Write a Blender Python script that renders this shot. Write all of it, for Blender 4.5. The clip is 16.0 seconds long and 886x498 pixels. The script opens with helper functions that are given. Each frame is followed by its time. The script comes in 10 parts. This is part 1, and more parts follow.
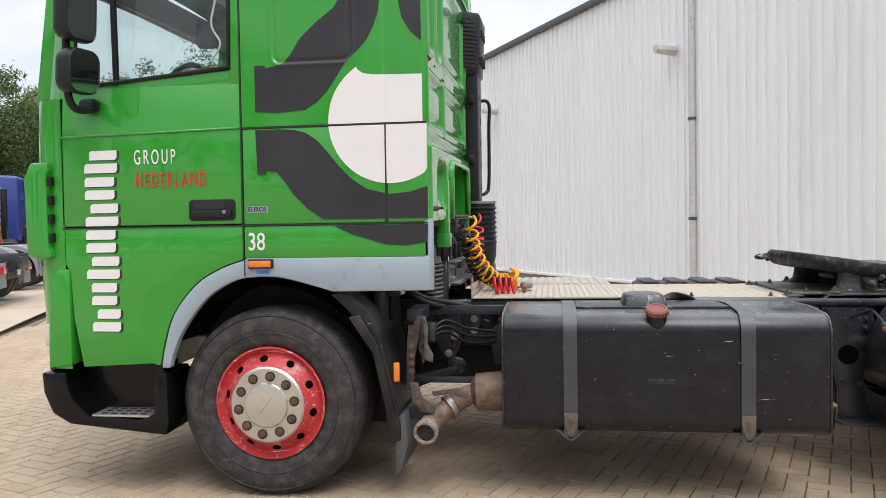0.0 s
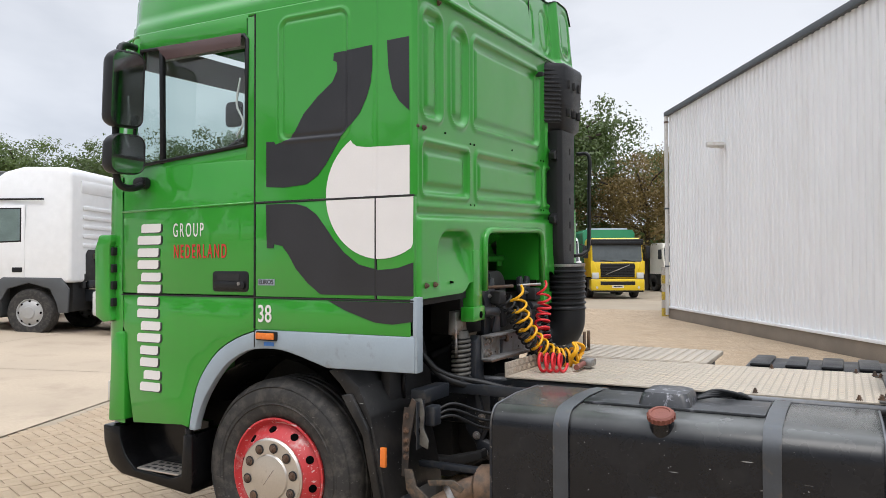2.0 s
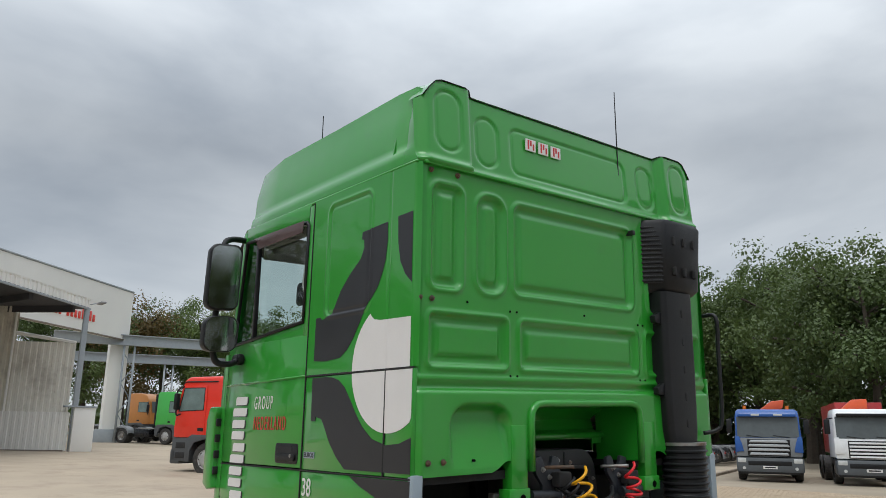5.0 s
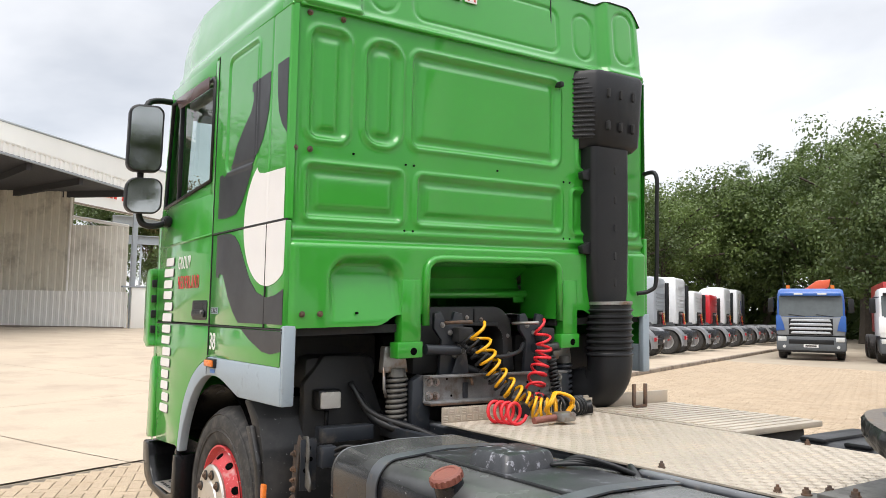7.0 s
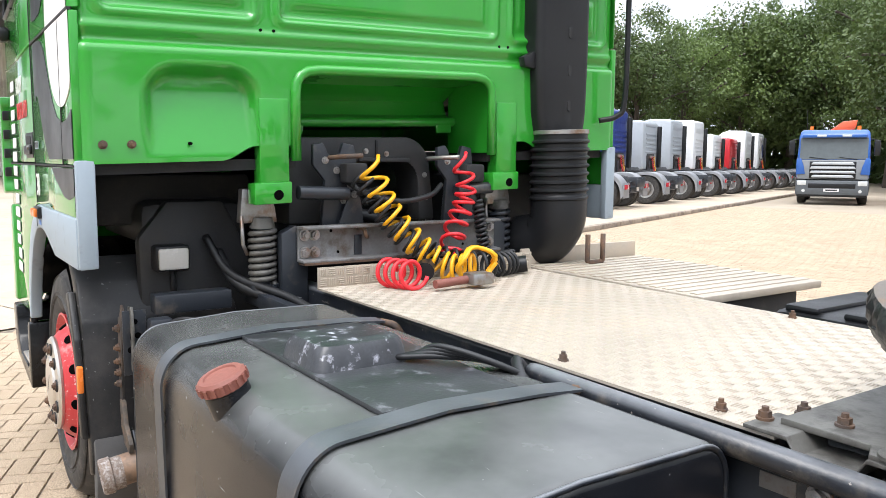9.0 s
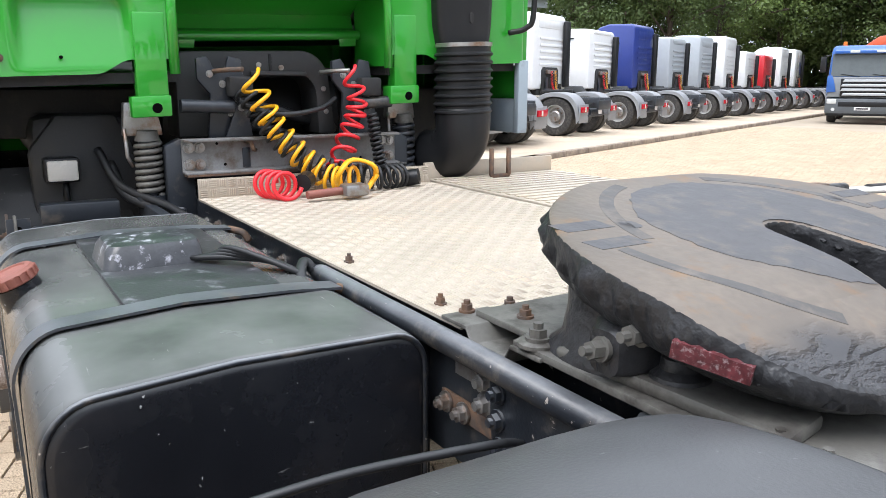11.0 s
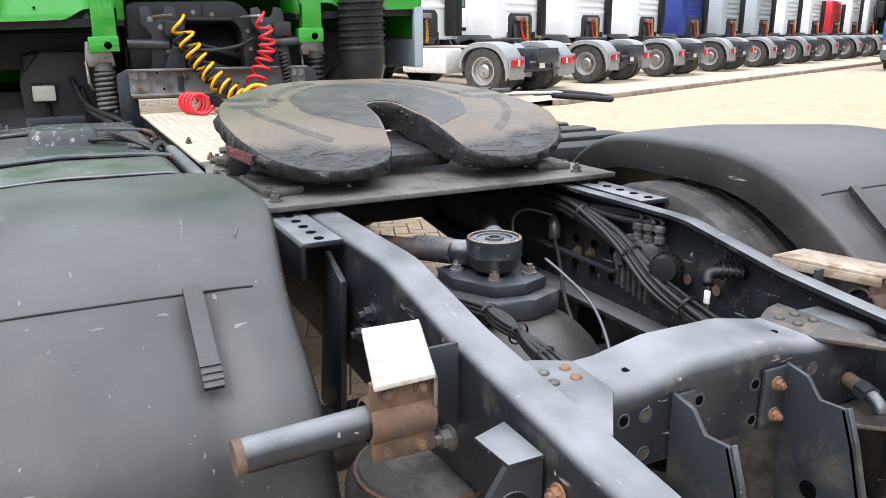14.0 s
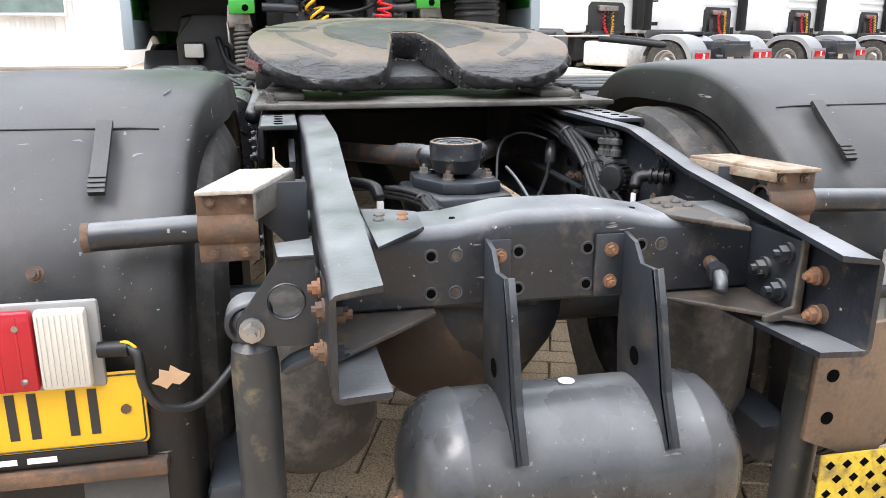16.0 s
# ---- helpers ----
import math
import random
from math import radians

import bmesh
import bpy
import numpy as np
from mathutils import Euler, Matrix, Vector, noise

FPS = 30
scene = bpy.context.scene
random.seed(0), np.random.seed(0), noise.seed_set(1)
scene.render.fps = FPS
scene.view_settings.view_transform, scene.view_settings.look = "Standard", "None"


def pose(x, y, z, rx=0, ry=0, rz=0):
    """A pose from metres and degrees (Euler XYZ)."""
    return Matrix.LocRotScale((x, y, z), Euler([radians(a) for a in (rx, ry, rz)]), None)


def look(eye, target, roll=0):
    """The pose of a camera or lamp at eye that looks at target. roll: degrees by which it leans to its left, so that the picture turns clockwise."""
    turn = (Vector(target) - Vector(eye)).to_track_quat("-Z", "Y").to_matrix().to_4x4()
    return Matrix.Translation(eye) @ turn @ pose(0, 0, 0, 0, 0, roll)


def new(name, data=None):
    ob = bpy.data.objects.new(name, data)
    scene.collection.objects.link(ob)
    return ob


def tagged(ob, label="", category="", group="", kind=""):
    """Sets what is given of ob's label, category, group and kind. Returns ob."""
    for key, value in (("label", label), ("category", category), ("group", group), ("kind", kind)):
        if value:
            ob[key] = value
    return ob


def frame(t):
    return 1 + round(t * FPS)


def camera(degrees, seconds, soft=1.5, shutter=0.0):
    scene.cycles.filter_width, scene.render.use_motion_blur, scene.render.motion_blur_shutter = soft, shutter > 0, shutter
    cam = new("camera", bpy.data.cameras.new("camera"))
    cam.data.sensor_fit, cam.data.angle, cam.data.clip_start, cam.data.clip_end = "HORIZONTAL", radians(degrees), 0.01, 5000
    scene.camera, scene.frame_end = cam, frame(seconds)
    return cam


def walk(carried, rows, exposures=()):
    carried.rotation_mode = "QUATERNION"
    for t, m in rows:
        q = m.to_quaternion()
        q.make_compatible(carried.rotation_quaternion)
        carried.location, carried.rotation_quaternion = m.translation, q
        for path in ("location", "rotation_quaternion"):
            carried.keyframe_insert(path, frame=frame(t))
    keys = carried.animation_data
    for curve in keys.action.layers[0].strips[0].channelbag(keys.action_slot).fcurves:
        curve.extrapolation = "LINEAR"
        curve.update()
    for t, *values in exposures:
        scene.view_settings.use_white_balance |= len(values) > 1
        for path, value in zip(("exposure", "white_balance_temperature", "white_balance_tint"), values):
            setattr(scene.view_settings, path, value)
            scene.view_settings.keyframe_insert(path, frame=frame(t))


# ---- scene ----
cam = camera(60.0, 16.0, soft=0.85)
PATH = [
    (0, (1.464, -5.025, 1.392), (1.189, -3.045, 1.343), -0.9),
    (0.5, (1.824, -4.891, 1.413), (1.444, -2.928, 1.361), -0.8),
    (1, (2.139, -4.763, 1.465), (1.623, -2.831, 1.419), -0.6),
    (1.5, (2.417, -4.604, 1.544), (1.719, -2.73, 1.505), -0.3),
    (2, (2.656, -4.383, 1.607), (1.734, -2.609, 1.646), -0.1),
    (2.5, (2.886, -4.233, 1.644), (1.801, -2.56, 1.794), 0.4),
    (3, (3.027, -4.048, 1.688), (1.801, -2.486, 1.922), 0.8),
    (3.5, (3.183, -3.883, 1.735), (1.829, -2.456, 2.093), 1.1),
    (3.7, (3.26, -3.837, 1.729), (1.87, -2.456, 2.128), 1.3),
    (5.8, (3.914, -3.198, 1.563), (2.392, -1.981, 2.014), 1.0),
    (6, (3.966, -3.151, 1.548), (2.432, -1.939, 1.972), 1.0),
    (6.5, (4.058, -2.916, 1.534), (2.474, -1.728, 1.814), 1.1),
    (7, (4.08, -2.667, 1.512), (2.46, -1.506, 1.683), 1.0),
    (7.5, (3.96, -2.422, 1.489), (2.324, -1.273, 1.553), 1.0),
    (8, (3.835, -2.164, 1.464), (2.192, -1.025, 1.408), 0.8),
    (8.5, (3.731, -1.873, 1.464), (2.089, -0.741, 1.318), 0.6),
    (9, (3.603, -1.662, 1.455), (1.962, -0.54, 1.231), 0.5),
    (9.2, (3.555, -1.59, 1.453), (1.915, -0.475, 1.2), 0.4),
    (11.3, (4.148, -1.189, 1.427), (2.497, -0.157, 0.969), -0.1),
    (11.5, (4.246, -1.199, 1.444), (2.617, -0.145, 0.959), -0.3),
    (12, (4.456, -1.091, 1.422), (2.832, -0.039, 0.916), -0.4),
    (12.5, (4.666, -1.05, 1.411), (3.048, 0.001, 0.882), -0.3),
    (13, (4.867, -0.999, 1.408), (3.248, 0.044, 0.869), -0.3),
    (13.5, (5.073, -0.898, 1.402), (3.419, 0.087, 0.859), -0.4),
    (14, (5.307, -0.848, 1.381), (3.586, 0.014, 0.84), -0.3),
    (14.5, (5.512, -0.773, 1.354), (3.742, -0.013, 0.816), -0.2),
    (15, (5.64, -0.616, 1.317), (3.838, 0.063, 0.777), -0.3),
    (15.5, (5.734, -0.484, 1.253), (3.89, 0.076, 0.715), -0.2),
    (16, (5.683, -0.39, 1.179), (3.798, 0.007, 0.642), 0.1),
]
EXPOSURES = [(0.0, 0.26, 6450, 12.5), (1.0, 0.2, 6450, 12.5), (1.5, 0.18, 6450, 12.5), (2.0, 0.10, 6450, 12.5), (2.5, -0.15, 6550, 12.5), (3.0, -0.40, 6450, 11.5), (3.5, -0.60, 6330, 9.5), (6.0, -0.06, 6350, 8), (6.5, 0.2, 6450, 9), (7.0, 0.5, 6700, 12),
             (7.5, 0.6, 6750, 12), (8.0, 0.72, 6500, 12), (9.0, 0.90, 6300, 12), (11.5, 0.9, 6200, 12), (12.5, 0.95, 6300, 12), (14.5, 1.02, 6400, 12), (15.5, 1.1, 6500, 13), (16.0, 1.18, 6550, 13)]
walk(cam, [(t, look(eye, target, roll)) for t, eye, target, roll in PATH], EXPOSURES)

# ---- world, sun, exposure ----
world = bpy.data.worlds.new("overcast_sky")
scene.world = world
world.use_nodes = True
wt = world.node_tree
wt.nodes.clear()


def wnode(kind, **inputs):
    n = wt.nodes.new(kind)
    for k, v in inputs.items():
        n.inputs[k].default_value = v
    return n


sky = wt.nodes.new("ShaderNodeTexSky")
sky.sky_type = "NISHITA"
sky.sun_disc = False
sky.sun_elevation = radians(42)
sky.sun_rotation = radians(150)
sky_back = wnode("ShaderNodeBackground", Strength=0.10)
coord = wt.nodes.new("ShaderNodeTexCoord")
stretch = wt.nodes.new("ShaderNodeMapping")
stretch.inputs["Scale"].default_value = (1.3, 1.3, 3.3)
cloud = wnode("ShaderNodeTexNoise", Scale=1.25, Detail=6.0, Roughness=0.5, Distortion=0.25)
ramp = wt.nodes.new("ShaderNodeValToRGB")
ramp.color_ramp.elements[0].position, ramp.color_ramp.elements[0].color = 0.36, (0.47, 0.515, 0.58, 1)
ramp.color_ramp.elements[1].position, ramp.color_ramp.elements[1].color = 0.62, (0.87, 0.905, 0.945, 1)
cloud_back = wnode("ShaderNodeBackground", Strength=1.0)
updown = wt.nodes.new("ShaderNodeSeparateXYZ")
zenith = wt.nodes.new("ShaderNodeMapRange")
for sock, v in zip(zenith.inputs[1:5], (0.34, 1.0, 0.92, 3.2)):
    sock.default_value = v
blend = wnode("ShaderNodeMixShader", Fac=0.9)
out = wt.nodes.new("ShaderNodeOutputWorld")
wl = wt.links.new
wl(sky.outputs[0], sky_back.inputs[0])
wl(coord.outputs["Generated"], stretch.inputs[0])
wl(stretch.outputs[0], cloud.inputs["Vector"])
wl(cloud.outputs["Fac"], ramp.inputs[0])
wl(ramp.outputs[0], cloud_back.inputs[0])
wl(coord.outputs["Generated"], updown.inputs[0])
wl(updown.outputs["Z"], zenith.inputs[0])
horizon = wt.nodes.new("ShaderNodeMapRange")
for sock, v in zip(horizon.inputs[1:5], (0.05, 0.36, 0.22, 0.0)):
    sock.default_value = v
wl(updown.outputs["Z"], horizon.inputs[0])
glow = wt.nodes.new("ShaderNodeMath")
wl(zenith.outputs[0], glow.inputs[0])
wl(horizon.outputs[0], glow.inputs[1])
wl(glow.outputs[0], cloud_back.inputs[1])
wl(sky_back.outputs[0], blend.inputs[1])
wl(cloud_back.outputs[0], blend.inputs[2])
wl(blend.outputs[0], out.inputs[0])

sun = new("sun", bpy.data.lights.new("sun", "SUN"))
sun.data.energy, sun.data.angle, sun.data.color = 1.3, radians(30), (1.0, 0.96, 0.9)
sun.matrix_world = look((5, -8, 15), (0, 0, 0))


# ---- materials ----
def mat(name, color, rough=0.6, metal=0.0, vary=0.12, scale=6.0, grain=120.0, bump=0.15, dirt=None, dirt_at=0.62, coat=0.0, spots=None, rand=0.0, dist=0.004, mapping=None, dust_skylight=None, speck=0.0, spec=0.5):
    m = bpy.data.materials.new(name)
    m.use_nodes = True
    nt = m.node_tree
    p = nt.nodes["Principled BSDF"]
    p.inputs["Roughness"].default_value = rough
    p.inputs["Metallic"].default_value = metal
    p.inputs["Specular IOR Level"].default_value = spec
    p.inputs["Coat Weight"].default_value = coat
    p.inputs["Coat Roughness"].default_value = 0.08
    co = nt.nodes.new("ShaderNodeTexCoord")
    src = co.outputs["Object"]
    if mapping:
        mp = nt.nodes.new("ShaderNodeMapping")
        mp.inputs["Scale"].default_value = mapping
        nt.links.new(src, mp.inputs[0])
        src = mp.outputs[0]
    big = nt.nodes.new("ShaderNodeTexNoise")
    big.inputs["Scale"].default_value, big.inputs["Detail"].default_value = scale, 5.0
    fine = nt.nodes.new("ShaderNodeTexNoise")
    fine.inputs["Scale"].default_value, fine.inputs["Detail"].default_value = grain, 3.0
    nt.links.new(src, big.inputs["Vector"])
    nt.links.new(src, fine.inputs["Vector"])
    c = Vector(color)

    def mixc(fac, a, b):
        n = nt.nodes.new("ShaderNodeMix")
        n.data_type = "RGBA"
        for sock, v in ((n.inputs[0], fac), (n.inputs[6], a), (n.inputs[7], b)):
            if hasattr(v, "links"):
                nt.links.new(v, sock)
            elif isinstance(v, (int, float)):
                sock.default_value = v
            else:
                sock.default_value = (*v, 1)
        return n.outputs[2]

    def mapr(v, a, b, lo=0.0, hi=1.0):
        n = nt.nodes.new("ShaderNodeMapRange")
        n.inputs[1].default_value, n.inputs[2].default_value = a, b
        n.inputs[3].default_value, n.inputs[4].default_value = lo, hi
        nt.links.new(v, n.inputs[0])
        return n.outputs[0]

    base = mixc(mapr(big.outputs["Fac"], 0.3, 0.7), c * (1 - vary), c * (1 + vary))
    base = mixc(mapr(fine.outputs["Fac"], 0.3, 0.7, 0, 0.5), base, c * (1 - 1.2 * vary))
    if speck:
        base = mixc(mapr(fine.outputs["Fac"], 0.50, 0.62, 0, speck), base, c * 0.42)
        base = mixc(mapr(fine.outputs["Fac"], 0.46, 0.36, 0, speck * 0.7), base, c * 1.5)
    if dirt:
        dn = nt.nodes.new("ShaderNodeTexNoise")
        dn.inputs["Scale"].default_value, dn.inputs["Detail"].default_value, dn.inputs["Roughness"].default_value = scale * 1.7, 8.0, 0.65
        nt.links.new(src, dn.inputs["Vector"])
        base = mixc(mapr(dn.outputs["Fac"], dirt_at - 0.09, dirt_at + 0.09), base, dirt)
    if spots:
        for turn, stretch_, cut in ((35, (8.0, 75.0, 75.0), 0.70), (-50, (60.0, 9.0, 60.0), 0.705), (10, (70.0, 70.0, 70.0), 0.725)):
            mp2 = nt.nodes.new("ShaderNodeMapping")
            mp2.inputs["Rotation"].default_value = (0.3, 0.2, radians(turn))
            mp2.inputs["Scale"].default_value = stretch_
            nt.links.new(co.outputs["Object"], mp2.inputs[0])
            sc = nt.nodes.new("ShaderNodeTexNoise")
            sc.inputs["Scale"].default_value, sc.inputs["Detail"].default_value = 1.0, 4.0
            nt.links.new(mp2.outputs[0], sc.inputs["Vector"])
            base = mixc(mapr(sc.outputs["Fac"], cut + spots[1], cut + spots[1] + 0.03, 0, 0.8), base, spots[0])
    if rand:
        oi = nt.nodes.new("ShaderNodeObjectInfo")
        base = mixc(mapr(oi.outputs["Random"], 0, 1, 0, rand), base, c * 0.35)
        ge = nt.nodes.new("ShaderNodeNewGeometry")
        base = mixc(mapr(ge.outputs["Random Per Island"], 0, 1, 0, rand), base, c * 0.35)
    if dust_skylight:
        # settled dust, and skylight painted in: paler colour on faces that look upwards
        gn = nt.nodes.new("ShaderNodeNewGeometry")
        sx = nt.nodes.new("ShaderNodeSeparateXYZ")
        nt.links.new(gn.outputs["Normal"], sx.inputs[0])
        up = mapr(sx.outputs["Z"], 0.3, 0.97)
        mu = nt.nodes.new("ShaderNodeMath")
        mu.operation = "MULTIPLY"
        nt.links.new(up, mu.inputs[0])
        nt.links.new(mapr(big.outputs["Fac"], 0.32, 0.68, dust_skylight[1] * 0.45, dust_skylight[1]), mu.inputs[1])
        base = mixc(mu.outputs[0], base, dust_skylight[0])
    if hasattr(base, "links"):
        nt.links.new(base, p.inputs["Base Color"])
    nt.links.new(mapr(big.outputs["Fac"], 0.3, 0.7, max(0.02, rough - 0.07), min(1, rough + 0.07)), p.inputs["Roughness"])
    if bump:
        b = nt.nodes.new("ShaderNodeBump")
        b.inputs["Strength"].default_value, b.inputs["Distance"].default_value = bump, dist
        nt.links.new(fine.outputs["Fac"], b.inputs["Height"])
        nt.links.new(b.outputs[0], p.inputs["Normal"])
    return m


def glass_mat(name, tint, gloss=0.05):
    m = bpy.data.materials.new(name)
    m.use_nodes = True
    nt = m.node_tree
    nt.nodes.clear()
    tr = nt.nodes.new("ShaderNodeBsdfTransparent")
    tr.inputs[0].default_value = (*tint, 1)
    gl = nt.nodes.new("ShaderNodeBsdfGlossy")
    gl.inputs["Roughness"].default_value = 0.02
    lw = nt.nodes.new("ShaderNodeLayerWeight")
    lw.inputs[0].default_value = 0.5
    pw = nt.nodes.new("ShaderNodeMath")
    pw.operation = "POWER"
    pw.inputs[1].default_value = 4.0
    nt.links.new(lw.outputs["Facing"], pw.inputs[0])
    fr = nt.nodes.new("ShaderNodeMapRange")
    fr.inputs[3].default_value, fr.inputs[4].default_value = gloss, 0.9
    nt.links.new(pw.outputs[0], fr.inputs[0])
    mx = nt.nodes.new("ShaderNodeMixShader")
    o = nt.nodes.new("ShaderNodeOutputMaterial")
    nt.links.new(fr.outputs[0], mx.inputs[0])
    nt.links.new(tr.outputs[0], mx.inputs[1])
    nt.links.new(gl.outputs[0], mx.inputs[2])
    nt.links.new(mx.outputs[0], o.inputs[0])
    return m


GREEN = mat("green_paint", (0.026, 0.285, 0.024), 0.36, vary=0.04, scale=2.5, grain=400, bump=0.0, coat=1.0, spec=0.25)
GREEN.node_tree.nodes["Principled BSDF"].inputs["Coat Roughness"].default_value = 0.035
BLACKD = mat("black_decal", (0.022, 0.022, 0.026), 0.38, vary=0.15, bump=0.02)
WHITED = mat("white_decal", (0.74, 0.72, 0.71), 0.4, vary=0.03, bump=0.02)
REDD = mat("red_decal", (0.55, 0.03, 0.03), 0.4, vary=0.05, bump=0.02)
GREYT = mat("grey_trim", (0.30, 0.36, 0.41), 0.5, vary=0.06, bump=0.06, dirt=(0.20, 0.22, 0.23), dirt_at=0.68)
PLASTIC = mat("black_plastic", (0.012, 0.0125, 0.014), 0.40, vary=0.2, bump=0.12, grain=300, spec=0.32)
FENDER = mat("worn_black_plastic", (0.0115, 0.0112, 0.0115), 0.46, vary=0.35, scale=3, bump=0.15, grain=220, dirt=(0.030, 0.027, 0.025), dirt_at=0.57, spots=((0.24, 0.24, 0.24), 0.004), dust_skylight=((0.090, 0.092, 0.096), 0.9), spec=0.36)
FRAME = mat("chassis_paint", (0.024, 0.028, 0.035), 0.38, vary=0.2, scale=5, bump=0.1, dirt=(0.10, 0.085, 0.07), dirt_at=0.66)
# tops painted paler in place of sky sheen, along with dust
FRAMETOP = mat("bluegrey_chassis_paint", (0.016, 0.019, 0.025), 0.36, vary=0.35, scale=9, bump=0.15, dirt=(0.075, 0.066, 0.056), dirt_at=0.64, spots=((0.34, 0.30, 0.26), -0.004), dust_skylight=((0.20, 0.208, 0.22), 0.9))
PLATE5 = mat("dusty_grey_plate", (0.125, 0.12, 0.108), 0.55, metal=0.2, vary=0.2, scale=8, bump=0.12, dirt=(0.05, 0.045, 0.04), dirt_at=0.56)
# also painted on flat slots and recesses in place of their shade
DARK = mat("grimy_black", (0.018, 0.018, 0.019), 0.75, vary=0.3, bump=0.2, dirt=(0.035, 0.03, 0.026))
TANKM = mat("satin_black_tank", (0.0090, 0.0098, 0.0125), 0.24, spec=0.36, vary=0.2, scale=4, bump=0.03, spots=((0.34, 0.34, 0.33), 0.018), dirt=(0.0145, 0.0150, 0.0175), dirt_at=0.6, dust_skylight=((0.160, 0.165, 0.158), 0.82))
STRAP = mat("grey_steel_strap", (0.055, 0.06, 0.068), 0.42, dust_skylight=((0.13, 0.14, 0.15), 0.8), metal=0.2, vary=0.15, scale=8, bump=0.08, dirt=(0.16, 0.12, 0.08), dirt_at=0.66)
RUBBER = mat("tyre_rubber", (0.027, 0.026, 0.025), 0.72, vary=0.25, scale=9, bump=0.25, dirt=(0.068, 0.061, 0.054), dirt_at=0.56, spots=((0.13, 0.12, 0.11), -0.005))
REDRIM = mat("red_rim_paint", (0.50, 0.035, 0.04), 0.42, vary=0.1, scale=9, bump=0.06, dirt=(0.48, 0.30, 0.28), dirt_at=0.65, spots=((0.62, 0.5, 0.48), -0.045))
ALU = mat("brushed_aluminium", (0.62, 0.58, 0.53), 0.38, metal=0.85, vary=0.08, bump=0.05, dirt=(0.30, 0.25, 0.2), dirt_at=0.72)
STEEL = mat("dull_steel", (0.36, 0.35, 0.34), 0.42, metal=0.8, vary=0.15, bump=0.1, dirt=(0.22, 0.13, 0.08), dirt_at=0.58)
RUST = mat("rusty_steel", (0.15, 0.086, 0.052), 0.8, vary=0.35, scale=14, bump=0.3, dirt=(0.075, 0.055, 0.045), dirt_at=0.52)
RUSTO = mat("orange_rust", (0.24, 0.115, 0.06), 0.8, vary=0.35, scale=40, bump=0.3, dirt=(0.13, 0.085, 0.06), dirt_at=0.55)
EXH = mat("exhaust_steel", (0.26, 0.17, 0.115), 0.6, metal=0.4, vary=0.25, scale=8, bump=0.15, dirt=(0.11, 0.09, 0.075), dirt_at=0.55)
CHECK = mat("dusty_aluminium_deck", (0.41, 0.355, 0.285), 0.55, metal=0.2, vary=0.08, scale=3.2, bump=0.12, dirt=(0.33, 0.29, 0.24), dirt_at=0.6)
CHECKB = mat("worn_aluminium_treads", (0.47, 0.41, 0.335), 0.45, metal=0.3, vary=0.1, scale=3.2, bump=0.06, dirt=(0.52, 0.43, 0.33), dirt_at=0.6)
YHOSE = mat("yellow_hose", (0.85, 0.42, 0.01), 0.35, vary=0.06, bump=0.02)
RHOSE = mat("red_hose", (0.72, 0.025, 0.035), 0.35, vary=0.06, bump=0.02)
BHOSE = mat("black_hose", (0.012, 0.0125, 0.014), 0.5, vary=0.1, bump=0.03)
ORANGEL = mat("orange_lens", (0.75, 0.19, 0.03), 0.25, vary=0.06, bump=0.0)
REDL = mat("red_lens", (0.42, 0.010, 0.022), 0.16, vary=0.1, bump=0.0)
CLEARL = mat("clear_lens", (0.55, 0.53, 0.49), 0.25, vary=0.08, bump=0.0)
GUSSET = mat("worn_brown_gusset", (0.055, 0.048, 0.043), 0.5, vary=0.3, scale=14, bump=0.15, dirt=(0.12, 0.09, 0.065), dirt_at=0.6)
LAMPG = mat("grey_lamp_body", (0.26, 0.26, 0.26), 0.5, vary=0.08)
CAPM = mat("faded_red_cap", (0.22, 0.075, 0.055), 0.6, vary=0.2, bump=0.2)
GREASE = mat("black_grease", (0.02, 0.02, 0.022), 0.42, vary=0.4, scale=14, bump=0.5, grain=40, dist=0.012)
WHITEBR = mat("dirty_white_paint", (0.46, 0.435, 0.40), 0.6, vary=0.15, scale=14, bump=0.25, dirt=(0.22, 0.165, 0.12), dirt_at=0.60)
DGREY = mat("dark_grey_bumper", (0.09, 0.10, 0.11), 0.5, vary=0.1)
MGREY = mat("mid_grey_grille", (0.20, 0.215, 0.23), 0.45, vary=0.08)
YPLATE = mat("yellow_sheet", (0.80, 0.47, 0.02), 0.4, vary=0.04, bump=0.02)
MESHY = mat("yellow_painted_mesh", (0.52, 0.37, 0.03), 0.6, vary=0.2, scale=14, bump=0.1, dirt=(0.16, 0.11, 0.05), dirt_at=0.56)
MIRROR = mat("mirror_glass", (0.36, 0.38, 0.385), 0.04, metal=1.0, vary=0.02, bump=0.0)
INTERIOR = mat("grey_cab_lining", (0.16, 0.16, 0.165), 0.8, vary=0.1)
LINING = mat("light_cab_lining", (0.42, 0.41, 0.40), 0.85, vary=0.06)
GLASS = glass_mat("side_glass", (0.80, 0.89, 0.87), 0.09)
# flat near-black discs; the shade inside a bore is put into the colour
HOLE = mat("dark_bore", (0.002, 0.002, 0.002), 0.95, vary=0.2, bump=0.0, spec=0.05)
SMOKE = mat("smoked_acrylic", (0.10, 0.065, 0.065), 0.2, vary=0.1, bump=0.0)


# ---- mesh helpers ----
def smooth_by_angle(bm, deg=38):
    lim = radians(deg)
    for f in bm.faces:
        f.smooth = True
    for e in bm.edges:
        if len(e.link_faces) == 2 and e.calc_face_angle(0) > lim:
            e.smooth = False


